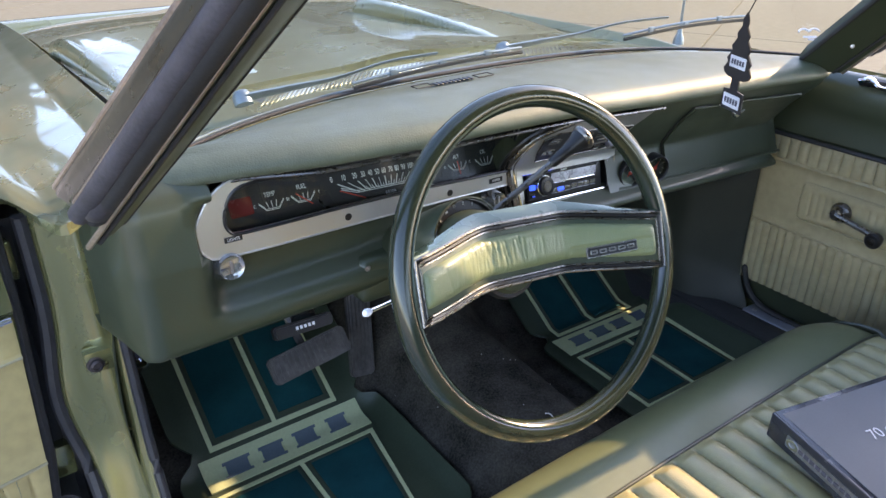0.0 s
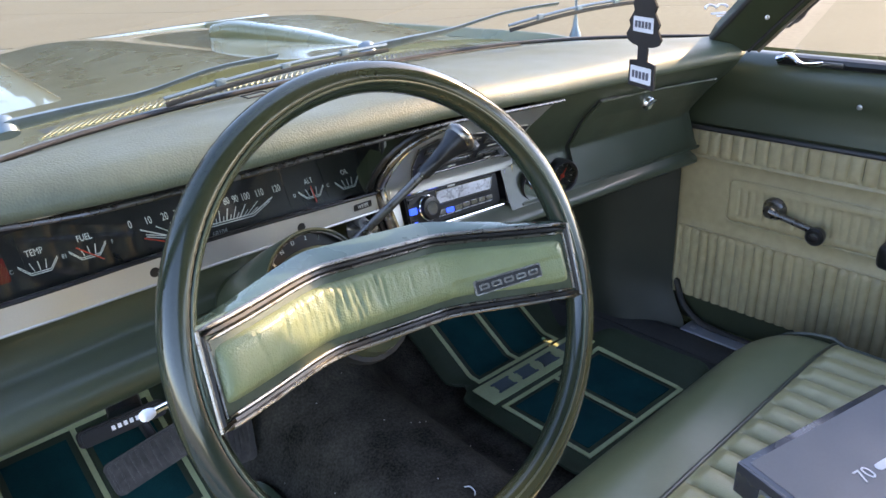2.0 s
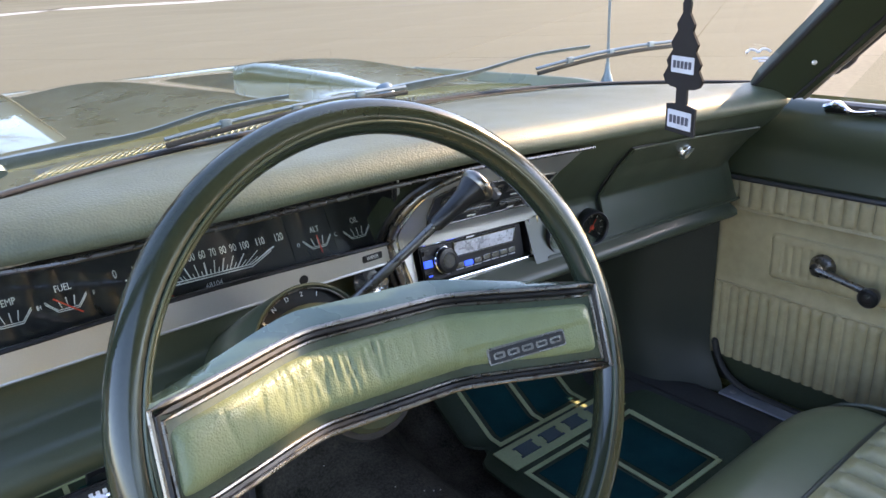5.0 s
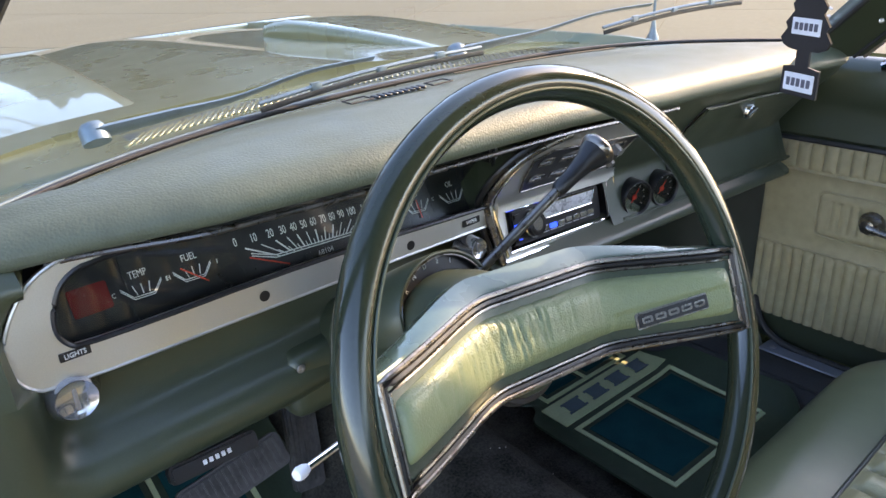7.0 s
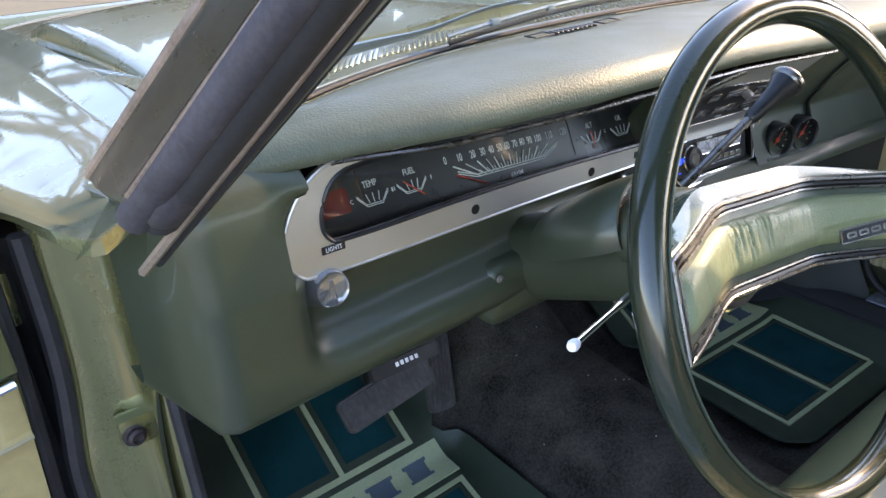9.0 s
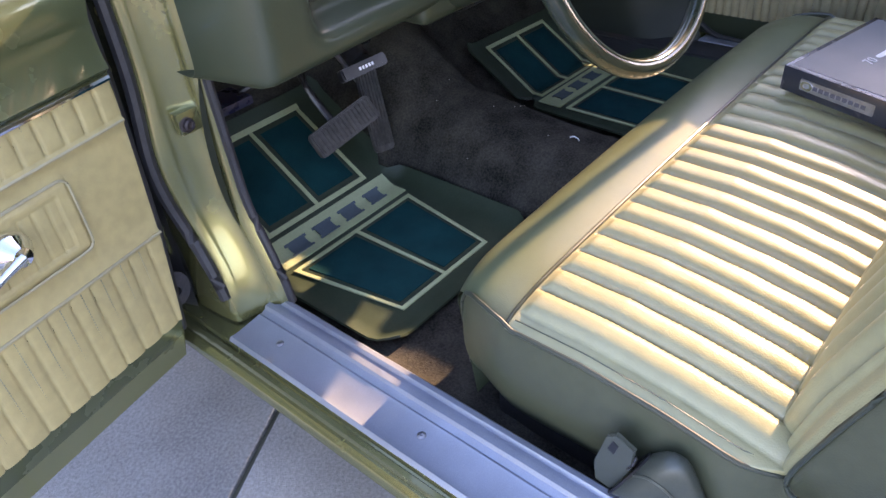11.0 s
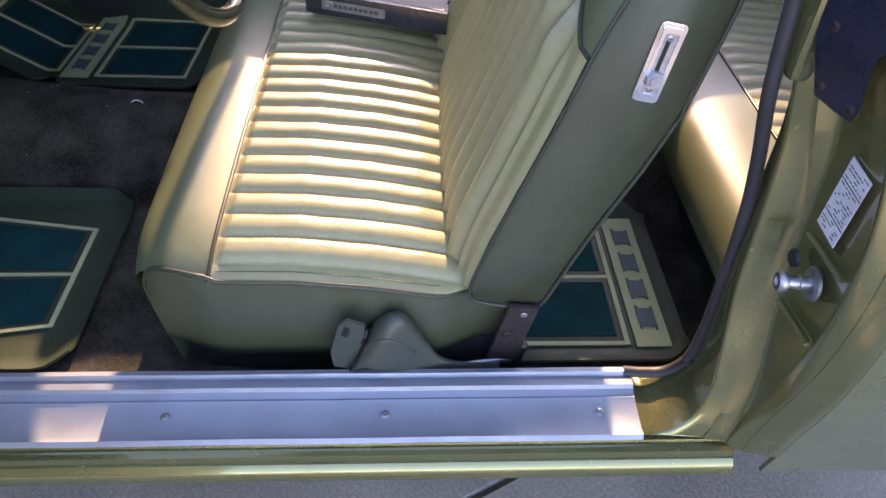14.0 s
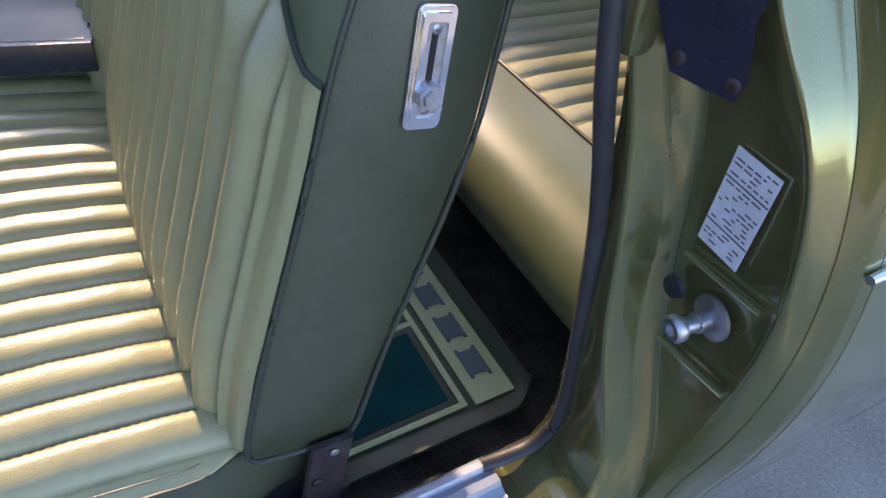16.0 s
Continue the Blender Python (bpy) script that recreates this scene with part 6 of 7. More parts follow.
    for s in (-1, 1):
        x0, x1 = 0.008, 0.597
        seam = lambda x: 0.850 + 0.095 * ease((0.597 - x) / 0.20) ** 0.8
        loop = [(fy(z), z) for z in (0.518, 0.55, 0.62, 0.70, 0.78, 0.858, 0.92, 0.97, 1.0, 1.022)] + [(-0.905, 1.046), (-0.935, 1.046)] + [(ry(z), z) for z in (1.02, 0.97, 0.90, 0.84, 0.785, 0.706, 0.613, 0.55, 0.51)] + [(-0.797, 0.492), (-0.787, 0.480), (-0.770, 0.475), (-0.74, 0.481), (-0.708, 0.489), (-0.694, 0.495), (-0.687, 0.504)]
        rings = []
        for x, shrink in ((x0, 0.010), (x0 + 0.008, 0.002), (x0 + 0.03, 0), (x1 - 0.03, 0), (x1 - 0.010, 0.0), (x1 - 0.003, 0.002), (x1, 0.006)):
            ring = []
            for y, z in loop:
                mid = lerp(fy(z), ry(max(z, 0.44)), 0.5) if z < 1.04 else -0.92
                ring.append((s * x, y + (shrink if y < mid else -shrink), z + (0 if z < 1.0 else -shrink)))
            rings.append(ring)
        back = part("backrest", lean_in(loft(rings, True, True)), VINYL_SIDE, seat, "green vinyl backrest shell", sharp=55)
        def insert(u, v, s=s):
            x = lerp(x0 + 0.006, x1 - 0.001, u)
            z = lerp(0.512, seam(x), v)
            p = abs((x / PLEAT) % 1.0 * 2 - 1)
            edge = ease((x1 - 0.028 - x) / 0.012) * ease((x - x0 - 0.02) / 0.012) * ease((seam(x) - z) / 0.06)
            puff = 0.020 * math.sin(math.pi * min(max((x - x0) / (x1 - x0), 0), 1)) ** 0.6 * ease((z - 0.45) / 0.15)
            lift = (0.0190 * (1 - p ** 2.0) - 0.013 * math.exp(-((1 - p) / 0.09) ** 2)) * edge
            wave = 0.0003 * math.sin(x * 40 + z * 33) * math.sin(z * 47 + x * 11)
            wave -= 0.0014 * (0.5 + 0.5 * math.sin(math.tau * (z + 0.11 * x) / 0.0095)) * math.exp(-((1 - p) / 0.24) ** 2) * edge
            return (s * x, fy(z) + 0.001 + 0.005 * ease((x1 - x) / 0.012) + puff + lift + wave, z + 0.3 * (puff + lift))
        part("pleated_insert", lean_in(sheet(insert, 300, 160)), VINYL_LIGHT, back, "pale green pleated vinyl", sharp=80)
        for k in range(1, 13):
            x = k * PLEAT
            if x0 + 0.02 < x < x1 - 0.02:
                u = (x - x0 - 0.006) / (x1 - x0 - 0.007)
                pts = [Vector(insert(u, lerp(0.02, 0.90, j / 130))) + Vector((0, 0.0012, 0)) for j in range(131)]
                part("stitch_seam", lean_in(tube(pts, [0.0012 if j % 4 < 2 else 0.0004 for j in range(131)], 5)), STITCH, back)
        def header(u, v, s=s):
            x = lerp(x0 + 0.004, x1, u)
            z = lerp(seam(x), 1.044, v)
            puff = 0.020 * math.sin(math.pi * min(max((x - x0) / (x1 - x0), 0), 1)) ** 0.6 * (1 - v)
            return (s * x, (fy(z) if z < 1.03 else lerp(-0.890, -0.905, (z - 1.03) / 0.014)) + 0.001 + 0.003 * ease((x1 - x) / 0.012) + puff + 0.010 * math.sin(math.pi * v) * ease((x1 - x) / 0.03), z + 0.3 * puff)
        part("header_roll", lean_in(sheet(header, 40, 12)), VINYL_DARK, back, "plain dark green vinyl header", sharp=70)
        line = [header(k / 40, 0) for k in range(41)]
        part("seam_piping", lean_in(tube([(x, y + 0.002, z) for x, y, z in line], 0.0028, 8)), PIPING, back)
        edge = [(s * (x1 + 0.001), fy(z) - 0.001, z) for z in np.linspace(0.518, 1.02, 26)]
        rim = smooth_line([(s * (x1 + 0.001), y, z) for y, z in ((-0.800, 0.502), (-0.788, 0.480), (-0.770, 0.474), (-0.74, 0.480), (-0.706, 0.488), (-0.692, 0.496))] + edge[::3] + [edge[-1]], 60)
        part("edge_piping", lean_in(tube(rim, 0.0028, 8)), PIPING, back, "dark piping")
        part("edge_piping", lean_in(tube([(s * (x1 + 0.001), ry(z) + 0.001, z) for z in np.linspace(0.505, 1.02, 24)], 0.0028, 8)), PIPING, back)
        # latch on the outer side
        up = Matrix(((0, 0, s, s * (x1 + 0.0012)), (1, 0, 0, -0.8715), (0, 1, 0, 0.846), (0, 0, 0, 1))) @ Matrix.Rotation(radians(11), 4, "Z")
        latch = part("latch_plate", lean_in(plate(round_rect(0.031, 0.094, 0.006, 4), 0.004, up, 0.0015)), CHROME, back, "chrome backrest latch with a slide lever")
        part("latch_tray", lean_in(ring_plate(round_rect(0.024, 0.084, 0.004, 4), round_rect(0.016, 0.072, 0.003, 4), 0.0025, up @ Matrix.Translation((0, 0, 0.004)))), CHROME, latch)
        part("tray_floor", lean_in(plate(round_rect(0.0165, 0.0725, 0.003, 4), 0.0004, up @ Matrix.Translation((0, 0, 0.004)))), STEEL, latch)
        part("latch_slot", lean_in(plate(round_rect(0.005, 0.048, 0.002, 3, 0.001, 0.006), 0.0006, up @ Matrix.Translation((0, 0, 0.0044)))), BLACK, latch)
        tab = plate([(-0.009, -0.026), (0.009, -0.024), (0.011, -0.014), (0.004, -0.007), (-0.006, -0.008)], 0.013, up @ Matrix.Translation((0, 0, 0.004)), 0.003)
        part("slide_lever", lean_in(tab), STEEL, latch)
        for dy in (0.030, -0.030):
            q = up @ Vector((0, dy, 0.004))
            screw((q.x * (1 - 0.135 * (q.z - 0.50)), q.y - 0.011, q.z), (s, 0, 0.07), latch, 0.0042)
        # folding hinge below
        hm = Matrix(((0, 0, s, s * 0.603), (1, 0, 0, -0.775), (0, 1, 0, 0.415), (0, 0, 0, 1)))
        hinge = part("backrest_hinge", plate([(-0.013, 0.072), (0.030, 0.076), (0.045, 0.008), (0.055, -0.040), (0.040, -0.056), (0.006, -0.050), (0.002, 0.004)], 0.006, hm, 0.0015), RUST, seat, "dark steel folding hinge")
        screw((s * 0.610, -0.766, 0.474), (s, 0, 0), hinge, 0.005)
        screw((s * 0.610, -0.745, 0.432), (s, 0, 0), hinge, 0.006, RUST)
        part("hinge_leg", tube([(s * 0.60, -0.772, 0.40), (s * 0.602, -0.765, 0.36), (s * 0.60, -0.76, 0.30)], 0.010, 8), BLACK, hinge)
        part("hinge_rod", tube([(s * 0.604, -0.765, 0.372), (s * 0.612, -0.71, 0.372), (s * 0.614, -0.66, 0.366)], 0.004, 8), STEEL, hinge)


front_seat()


def seat_belt():
    b = thing("seat_belt", "folded grey-green lap belt with metal tongue beside the seat", "seat belt", (-0.635, -0.56, 0.36))
    def strap(name, path, half, label=""):
        """A webbing strap on edge: path rows are x, y, z and the turn of its width in degrees."""
        rows = []
        fine = smooth_line([p[:3] for p in path], 26)
        for k, c in enumerate(fine):
            f = k / 25 * (len(path) - 1)
            i = min(int(f), len(path) - 2)
            a = radians(lerp(path[i][3], path[i + 1][3], f - i))
            w = Vector((-0.16, math.cos(a), math.sin(a))) * half
            rows.append([c + w * q - Vector((0.007 * (1 - q * q), 0, 0)) for q in (-1, -0.6, -0.2, 0.2, 0.6, 1)])
        return part(name, thicken(loft(rows), 0.006), BELT, b, label, sharp=70)
    strap("webbing", [(-0.630, -0.640, 0.392, 75), (-0.622, -0.690, 0.374, 80), (-0.612, -0.740, 0.362, 85)], 0.012)
    # stiff moulded sleeve that tapers down to the strap
    rows = []
    spine = smooth_line([(-0.638, -0.538, 0.440), (-0.641, -0.563, 0.459), (-0.638, -0.592, 0.443), (-0.634, -0.620, 0.414), (-0.632, -0.650, 0.388), (-0.624, -0.690, 0.374)], 22)
    for k, c in enumerate(spine):
        t = k / 21
        half = along(t, [(0, 0.040), (0.12, 0.047), (0.30, 0.050), (0.50, 0.034), (0.72, 0.017), (1, 0.010)])
        thick = along(t, [(0, 0.013), (0.25, 0.017), (0.6, 0.010), (1, 0.004)])
        up, out = Vector((0.25, -0.42, 0.87)).normalized(), Vector((-1, -0.1, 0.25)).normalized()
        rows.append([c + up * (half * math.copysign(abs(math.cos(a)) ** 0.6, math.cos(a))) + out * (thick * math.copysign(abs(math.sin(a)) ** 0.8, math.sin(a))) for a in np.linspace(0, math.tau, 20, endpoint=False)])
    sleeve = part("sleeve", loft(rows, True, True), BELT, b, "stiff dark plastic sleeve", sharp=60)
    part("sleeve_rib", tube([r[4] * 0.5 + r[5] * 0.5 for r in rows[1:12]], 0.0022, 6), BELT, sleeve)
    m = Matrix(((0, 0, -1, -0.640), (1, 0, 0, -0.519), (0, 1, 0, 0.459), (0, 0, 0, 1))) @ Matrix.Rotation(radians(18), 4, "Z")
    tongue = part("tongue", plate([(-0.020, -0.055), (0.004, -0.058), (0.016, -0.030), (0.020, 0.030), (0.012, 0.044), (-0.014, 0.040), (-0.022, 0.010)], 0.005, m, 0.0015), BELT, b, "grey-green plastic tongue with a dark slot")
    part("tongue_slot", plate([(0.002, 0.010), (0.012, 0.012), (0.011, 0.030), (0.003, 0.028)], 0.0008, m @ Matrix.Translation((0, 0, 0.005))), BLACK, tongue)
    part("tongue_bead", tube([m @ Vector(p) for p in ((-0.019, 0.034, 0.005), (-0.021, 0.018, 0.006), (-0.019, 0.004, 0.005))], 0.0018, 6), DULL_TRIM, tongue)
    part("end_lip", tube([r for r in rows[0]], 0.0022, 6, closed=True), BLACK, sleeve)


seat_belt()


def rear_seat():
    seat = thing("rear_bench_seat", "green vinyl rear bench seat with pleated pale cushion", "car seat", (0, -1.5, 0.30))
    rings = []
    for k in range(33):
        x = lerp(-0.60, 0.60, k / 32)
        rings.append([(x, p.y, p.z) for p in smooth_line([(0, -1.165, 0.385), (0, -1.120, 0.400), (0, -1.085, 0.440), (0, -1.085, 0.485), (0, -1.112, 0.522), (0, -1.16, 0.540), (0, -1.235, 0.545)], 18)])
    part("front_bolster", loft(rings), VINYL_DARK, seat, "plain dark green vinyl front roll", sharp=70)
    def insert(u, v):
        x, y = lerp(-0.60, 0.60, u), lerp(-1.235, -1.75, v)
        p = abs((x / PLEAT) % 1.0 * 2 - 1)
        return (x, y, 0.545 - 0.05 * v + (0.009 * (1 - p ** 2.5) - 0.003 * math.exp(-((1 - p) / 0.07) ** 2)) * ease((-1.235 - y) / 0.02))
    part("pleated_insert", sheet(insert, 300, 14), VINYL_LIGHT, seat, "pale green pleated vinyl", sharp=80)
    part("seam_piping", tube([(lerp(-0.60, 0.60, k / 20), -1.235, 0.546) for k in range(21)], 0.003, 8), PIPING, seat)
    def back(u, v):
        x = lerp(-0.62, 0.62, u)
        p = abs((x / PLEAT) % 1.0 * 2 - 1)
        return (x, lerp(-1.70, -1.92, v) + 0.008 * (1 - p ** 2.5), lerp(0.48, 0.97, v))
    part("backrest", sheet(back, 200, 10), VINYL_LIGHT, seat, sharp=80)
    for s in (-1, 1):
        part("side_trim", block(min(s * 0.60, s * 0.66), max(s * 0.60, s * 0.66), -2.0, -1.06 if s < 0 else -0.99, 0.30, 0.86 if s < 0 else 0.885, 0.02), VINYL_DARK, car)


rear_seat()


# ---- floor mats ----
def floor_mat(x0, x1, y0, y1, fold, band, label, turn=0.0, facing=1, lift=0.006, taper=0.042):
    """A rubber mat lying on the carpet with four dark panels in pale frames and a pale band across."""
    cx, cy = (x0 + x1) / 2, (band[0] + band[1]) / 2
    mat = thing("floor_mat", label, "floor mat", (cx, cy, floor_z(cx, cy)), "floor mats")
    ca, sa = math.cos(radians(turn)), math.sin(radians(turn))
    def lay(x, y, h):
        dx, dy = x - cx, y - cy
        X, Y = cx + ca * dx - sa * dy, cy + sa * dx + ca * dy
        return (X, Y, floor_z(X, Y) + h)
    def patch(a0, a1, b0, b1, h, nx=8, ny=24, depth=0.0025, squeeze=None):
        bm = sheet(lambda u, v: lay(squeeze(lerp(a0, a1, u), lerp(b0, b1, v)) if squeeze else lerp(a0, a1, u), lerp(b0, b1, v), h), nx, ny)
        return thicken(bm, depth)
    def base_outline(y):
        inset = 0.030 * math.exp(-((y - fold) / 0.022) ** 2) - 0.012 * ease((fold - y) / 0.03)
        taper = 0.035 * ease((y1 - 0.02 - y) / -0.05) + 0.05 * ease((y0 + 0.05 - y) / 0.08)
        return inset + taper
    rows = []
    for k in range(41):
        y = lerp(y0, y1, k / 40)
        i = base_outline(y)
        rows.append([lay(lerp(x0 + i, x1 - i, j / 24), y, lift + 0.010 * ease(abs(j / 24 * 2 - 1) * 8 - 7) + 0.006 * ease(abs(k / 40 * 2 - 1) * 12 - 11)) for j in range(25)])
    part("base", thicken(loft(rows), 0.004), MAT_RUBBER, mat, "dark green moulded rubber")
    mid = (x0 + x1) / 2
    w = 0.0085
    def frame_of(a0, a1, b0, b1, taper=0.0):
        mid = (a0 + a1) / 2
        narrow = lambda x, y: mid + (x - mid) * (1 - 2 * taper / (a1 - a0) * (b1 - y) / (b1 - b0))
        for p in ((a0, a1, b1 - w, b1), (a0, a1, b0, b0 + w), (a0, a0 + w, b0 + w, b1 - w), (a1 - w, a1, b0 + w, b1 - w), (mid - w / 2, mid + w / 2, b0 + w, b1 - w)):
            part("pale_border", patch(*p, lift + 0.0080, 8 if p[1] - p[0] > 0.02 else 2, 24 if p[3] - p[2] > 0.02 else 2, squeeze=narrow), MAT_LIME, mat, "pale green border")
        for c0, c1 in ((a0 + w, mid - w / 2), (mid + w / 2, a1 - w)):
            part("panel_rim", patch(c0 + 0.002, c1 - 0.002, b0 + w + 0.002, b1 - w - 0.002, lift + 0.0068, squeeze=narrow), MAT_RUBBER, mat)
            part("panel", patch(c0 + 0.011, c1 - 0.011, b0 + w + 0.011, b1 - w - 0.011, lift + 0.0085, squeeze=narrow), MAT_TEAL, mat, "deep teal pile panel")
    if facing > 0:
        frame_of(x0 + 0.062, x1 - 0.076, band[1] + 0.009, y1 - 0.022)
        frame_of(x0 + 0.040, x1 - 0.045, y0 + 0.050, band[0] - 0.014, taper)
    else:
        frame_of(x0 + 0.038, x1 - 0.038, band[1] + 0.010, y1 - 0.020)
    part("pale_band", patch(x0 + 0.034, x1 - 0.038, band[0], band[1], lift + 0.0080, 10, 6), MAT_LIME, mat, "pale green name band")
    # four plain raised blocks on the band
    length, high = (x1 - x0) * 0.66, (band[1] - band[0]) * 0.50
    for k in range(4):
        c = mid + length * (k - 1.5) * 0.262
        cy2 = (band[0] + band[1]) / 2
        wide, lean = length * (0.20, 0.19, 0.19, 0.17)[k], high * 0.10
        rows2 = [[lay(c + wide * (a - 0.5) * (1.0 if abs(b - 0.5) > 0.35 else 0.80) + lean * (b - 0.5), cy2 + high * (b - 0.5), lift + 0.0112) for a in (0, 0.25, 0.5, 0.75, 1)] for b in (0, 0.14, 0.16, 0.5, 0.84, 0.86, 1)]
        part("band_mark", thicken(loft(rows2), 0.0016), MAT_LETTER, mat, "grey-blue raised mark")


floor_mat(-0.582, -0.174, -0.082, 0.530, 0.312, (0.231, 0.300), "green rubber driver's floor mat with teal panels, pale band")
floor_mat(0.256, 0.645, -0.125, 0.44, 0.238, (0.158, 0.224), "green rubber passenger's floor mat with teal panels, pale band", turn=-2.0, taper=0.004)
floor_mat(-0.560, -0.160, -1.075, -0.760, -2.0, (-1.045, -0.985), "dark green rubber rear floor mat with a pale band", facing=-1)


# ---- doors ----
def car_door(s, swing, label):
    """A door built closed, then swung about its hinge."""
    H = Vector((s * 0.780, 0.200, 0.30))
    d = thing("door_1" if s < 0 else "door_2", label, "car door", kind="structure", matrix=Matrix.Translation(H) @ Matrix.Rotation(radians(swing), 4, "Z"))
    X = lambda x: s * x
    yF, yR = 0.178, (-0.965 if s < 0 else -1.035)
    front = (lambda z: along(z, [(0.35, 0.170), (0.42, 0.178), (0.585, 0.199), (0.82, 0.212), (0.98, 0.215)])) if s < 0 else (lambda z: yF)
    # steel shell: outer skin, edges and lower inner face
    prof = [(0.752, 0.395), (0.758, 0.352), (0.775, 0.340), (0.800, 0.345), (0.818, 0.42), (0.838, 0.55), (0.848, 0.70), (0.850, 0.82), (0.842, 0.91), (0.822, 0.966), (0.802, 0.978), (0.800, 0.960)]
    part("outer_skin", loft([[(X(x), lerp(front(z), yR, k / 11), z) for x, z in prof] for k in range(12)]), PAINT, d, "glossy green outer skin")
    for edge in (front, lambda z: yR):
        part("door_edge", loft([[(X(x), edge(z), z) for x, z in prof], [(X(0.748), edge(max(z, 0.40)), max(z, 0.40)) for x, z in prof]]), PAINT_JAMB_LIT, d)
    inner = [(0.752, 0.395), (0.746, 0.43), (0.745, 0.80), (0.746, 0.828), (0.738, 0.836), (0.742, 0.852), (0.746, 0.880), (0.744, 0.898), (0.735, 0.925), (0.742, 0.952), (0.758, 0.972), (0.782, 0.975), (0.784, 0.955)]
    # light and shade in the colour: lighter green on driver's door, darker on passenger's
    part("inner_steel", loft([[(X(x), lerp(front(z), yR, k / 11), z) for x, z in inner] for k in range(12)]), LIT_DOOR_PAINT if s < 0 else DASH_PAINT, d, "green painted upper door with a rolled shoulder", sharp=50)
    part("bright_strip", tube([(X(0.7385), y, 0.826) for y in np.linspace(front(0.826) - 0.006, yR, 8)], 0.0048, 8), CHROME if s < 0 else SEAL, d)
    part("edge_seal", tube([(X(0.762), front(z) + 0.006, z) for z in np.linspace(0.40, 0.95, 10)], 0.010, 8), SEAL, d, "black rubber edge seal")
    # upholstered panel: top pleats, plain field with framed pleats, deep lower pleats
    y1 = yR + 0.03
    start = lambda z: front(z) - (0.003 if s < 0 else 0.122)
    low = 0.585 if s < 0 else 0.610
    fy0, fy1, fz0, fz1 = (0.098, -0.45, 0.632, 0.739) if s < 0 else (-0.053, -0.60, 0.648, 0.736)
    pitch, top_pitch, low_pitch, deep = (0.0200, 0.030, 0.034, 0.30) if s < 0 else (0.0155, 0.0237, 0.0195, 0.75)
    def relief(y, z):
        h = 0.0
        p = abs((y / pitch) % 1.0 * 2 - 1)
        puff = deep * 0.0040 * (1 - p ** 2.6) - 0.0020 * math.exp(-((1 - p) / 0.10) ** 2)
        if z > 0.770:
            q = abs((y / top_pitch) % 1.0 * 2 - 1)
            h = (deep * 0.0055 * (1 - q ** 2.6) - 0.003 * math.exp(-((1 - q) / 0.10) ** 2)) * ease((z - 0.770) / 0.006) * ease((0.822 - z) / 0.008)
        elif z < low:
            q = abs((y / low_pitch) % 1.0 * 2 - 1)
            h = (deep * 0.0070 * (1 - q ** 2.6) - 0.0025 * math.exp(-((1 - q) / 0.08) ** 2)) * ease((low - z) / 0.010)
        elif fy1 < y < fy0 and fz0 < z < fz1:
            h = 0.004 * ease(min(fy0 - y, z - fz0, fz1 - z) / 0.006)
            if fy1 + 0.03 < y < fy0 - 0.022 and fz0 + 0.016 < z < fz1 - 0.016:
                h = 0.001 + puff * 0.9
        if abs(z - 0.766) < 0.004 or abs(z - low - 0.004) < 0.004:
            h = 0.0032
        return h
    zs = sorted(set([0.432, 0.445, 0.46, 0.48, 0.50, 0.53, 0.56, 0.58, 0.596, 0.600, 0.604, 0.610, 0.612, 0.616, 0.620, 0.635, 0.6481, 0.651, 0.6545, 0.662, 0.6645, 0.667, 0.672, 0.690, 0.705, 0.714, 0.7185, 0.7205, 0.724, 0.7295, 0.733, 0.7359, 0.745, 0.760, 0.764, 0.768, 0.7705, 0.774, 0.778, 0.79, 0.80, 0.812, 0.816, 0.820, 0.8225]))
    if s < 0:
        zs = sorted(set([z - 0.025 if 0.57 < z < 0.63 else z for z in zs] + [0.6321, 0.636, 0.640, 0.646, 0.650, 0.7385]))
    else:
        zs = [0.456] + [z for z in zs if z > 0.457]
    n = 480
    rows = [[(X(0.7425 - relief(lerp(start(z), y1, j / n), z) - 0.004 * math.sin(2.1 * z * 9 + 4 * j / n) * 0.3), lerp(start(z), y1, j / n), z) for j in range(n + 1)] for z in zs]
    # driver's card takes the vinyl with sunlight put into its colour
    part("trim_panel", loft(rows), LIT_CARD_VINYL if s < 0 else DOOR_VINYL, d, "pale green vinyl door card with pleats and a framed panel", sharp=80)
    for z in (0.766, low + 0.004):
        part("trim_welt", tube([(X(0.7385), y, z) for y in np.linspace(start(z), y1, 10)], 0.0022, 6), DOOR_VINYL, d)
    frame_line = [(X(0.7385), fy0 + (x - 0.5) * (fy0 - fy1) - (fy0 - fy1) / 2, lerp(fz0, fz1, 0.5) + z) for x, z in [((px / (fy0 - fy1)) + 0.5, pz) for px, pz in round_rect(fy0 - fy1, fz1 - fz0, 0.014, 5)]]
    part("panel_welt", tube(frame_line, 0.0020, 6, closed=True), DOOR_VINYL, d)
    if s < 0:
        # stitched seams show on the flat card
        for step, z0, z1 in ((0.034, 0.434, 0.582), (0.030, 0.774, 0.819)):
            k0 = math.ceil((y1 + 0.004) / step)
            for k in range(k0, int((start(z1) - 0.004) / step) + 1):
                y = (k + 0.5) * step
                if y > start(z0) - 0.004:
                    continue
                n2 = int((z1 - z0) / 0.0016)
                part("stitch_seam", tube([(X(0.7418), y, lerp(z0, z1, j / n2)) for j in range(n2 + 1)], [0.0010 if j % 3 < 2 else 0.0003 for j in range(n2 + 1)], 4), STITCH, d)
    # window crank
    cy, cz = (-0.004, 0.693) if s < 0 else (-0.149, 0.697)
    m = Matrix(((0, 0, -s, X(0.736)), (1, 0, 0, cy), (0, 1, 0, cz), (0, 0, 0, 1)))
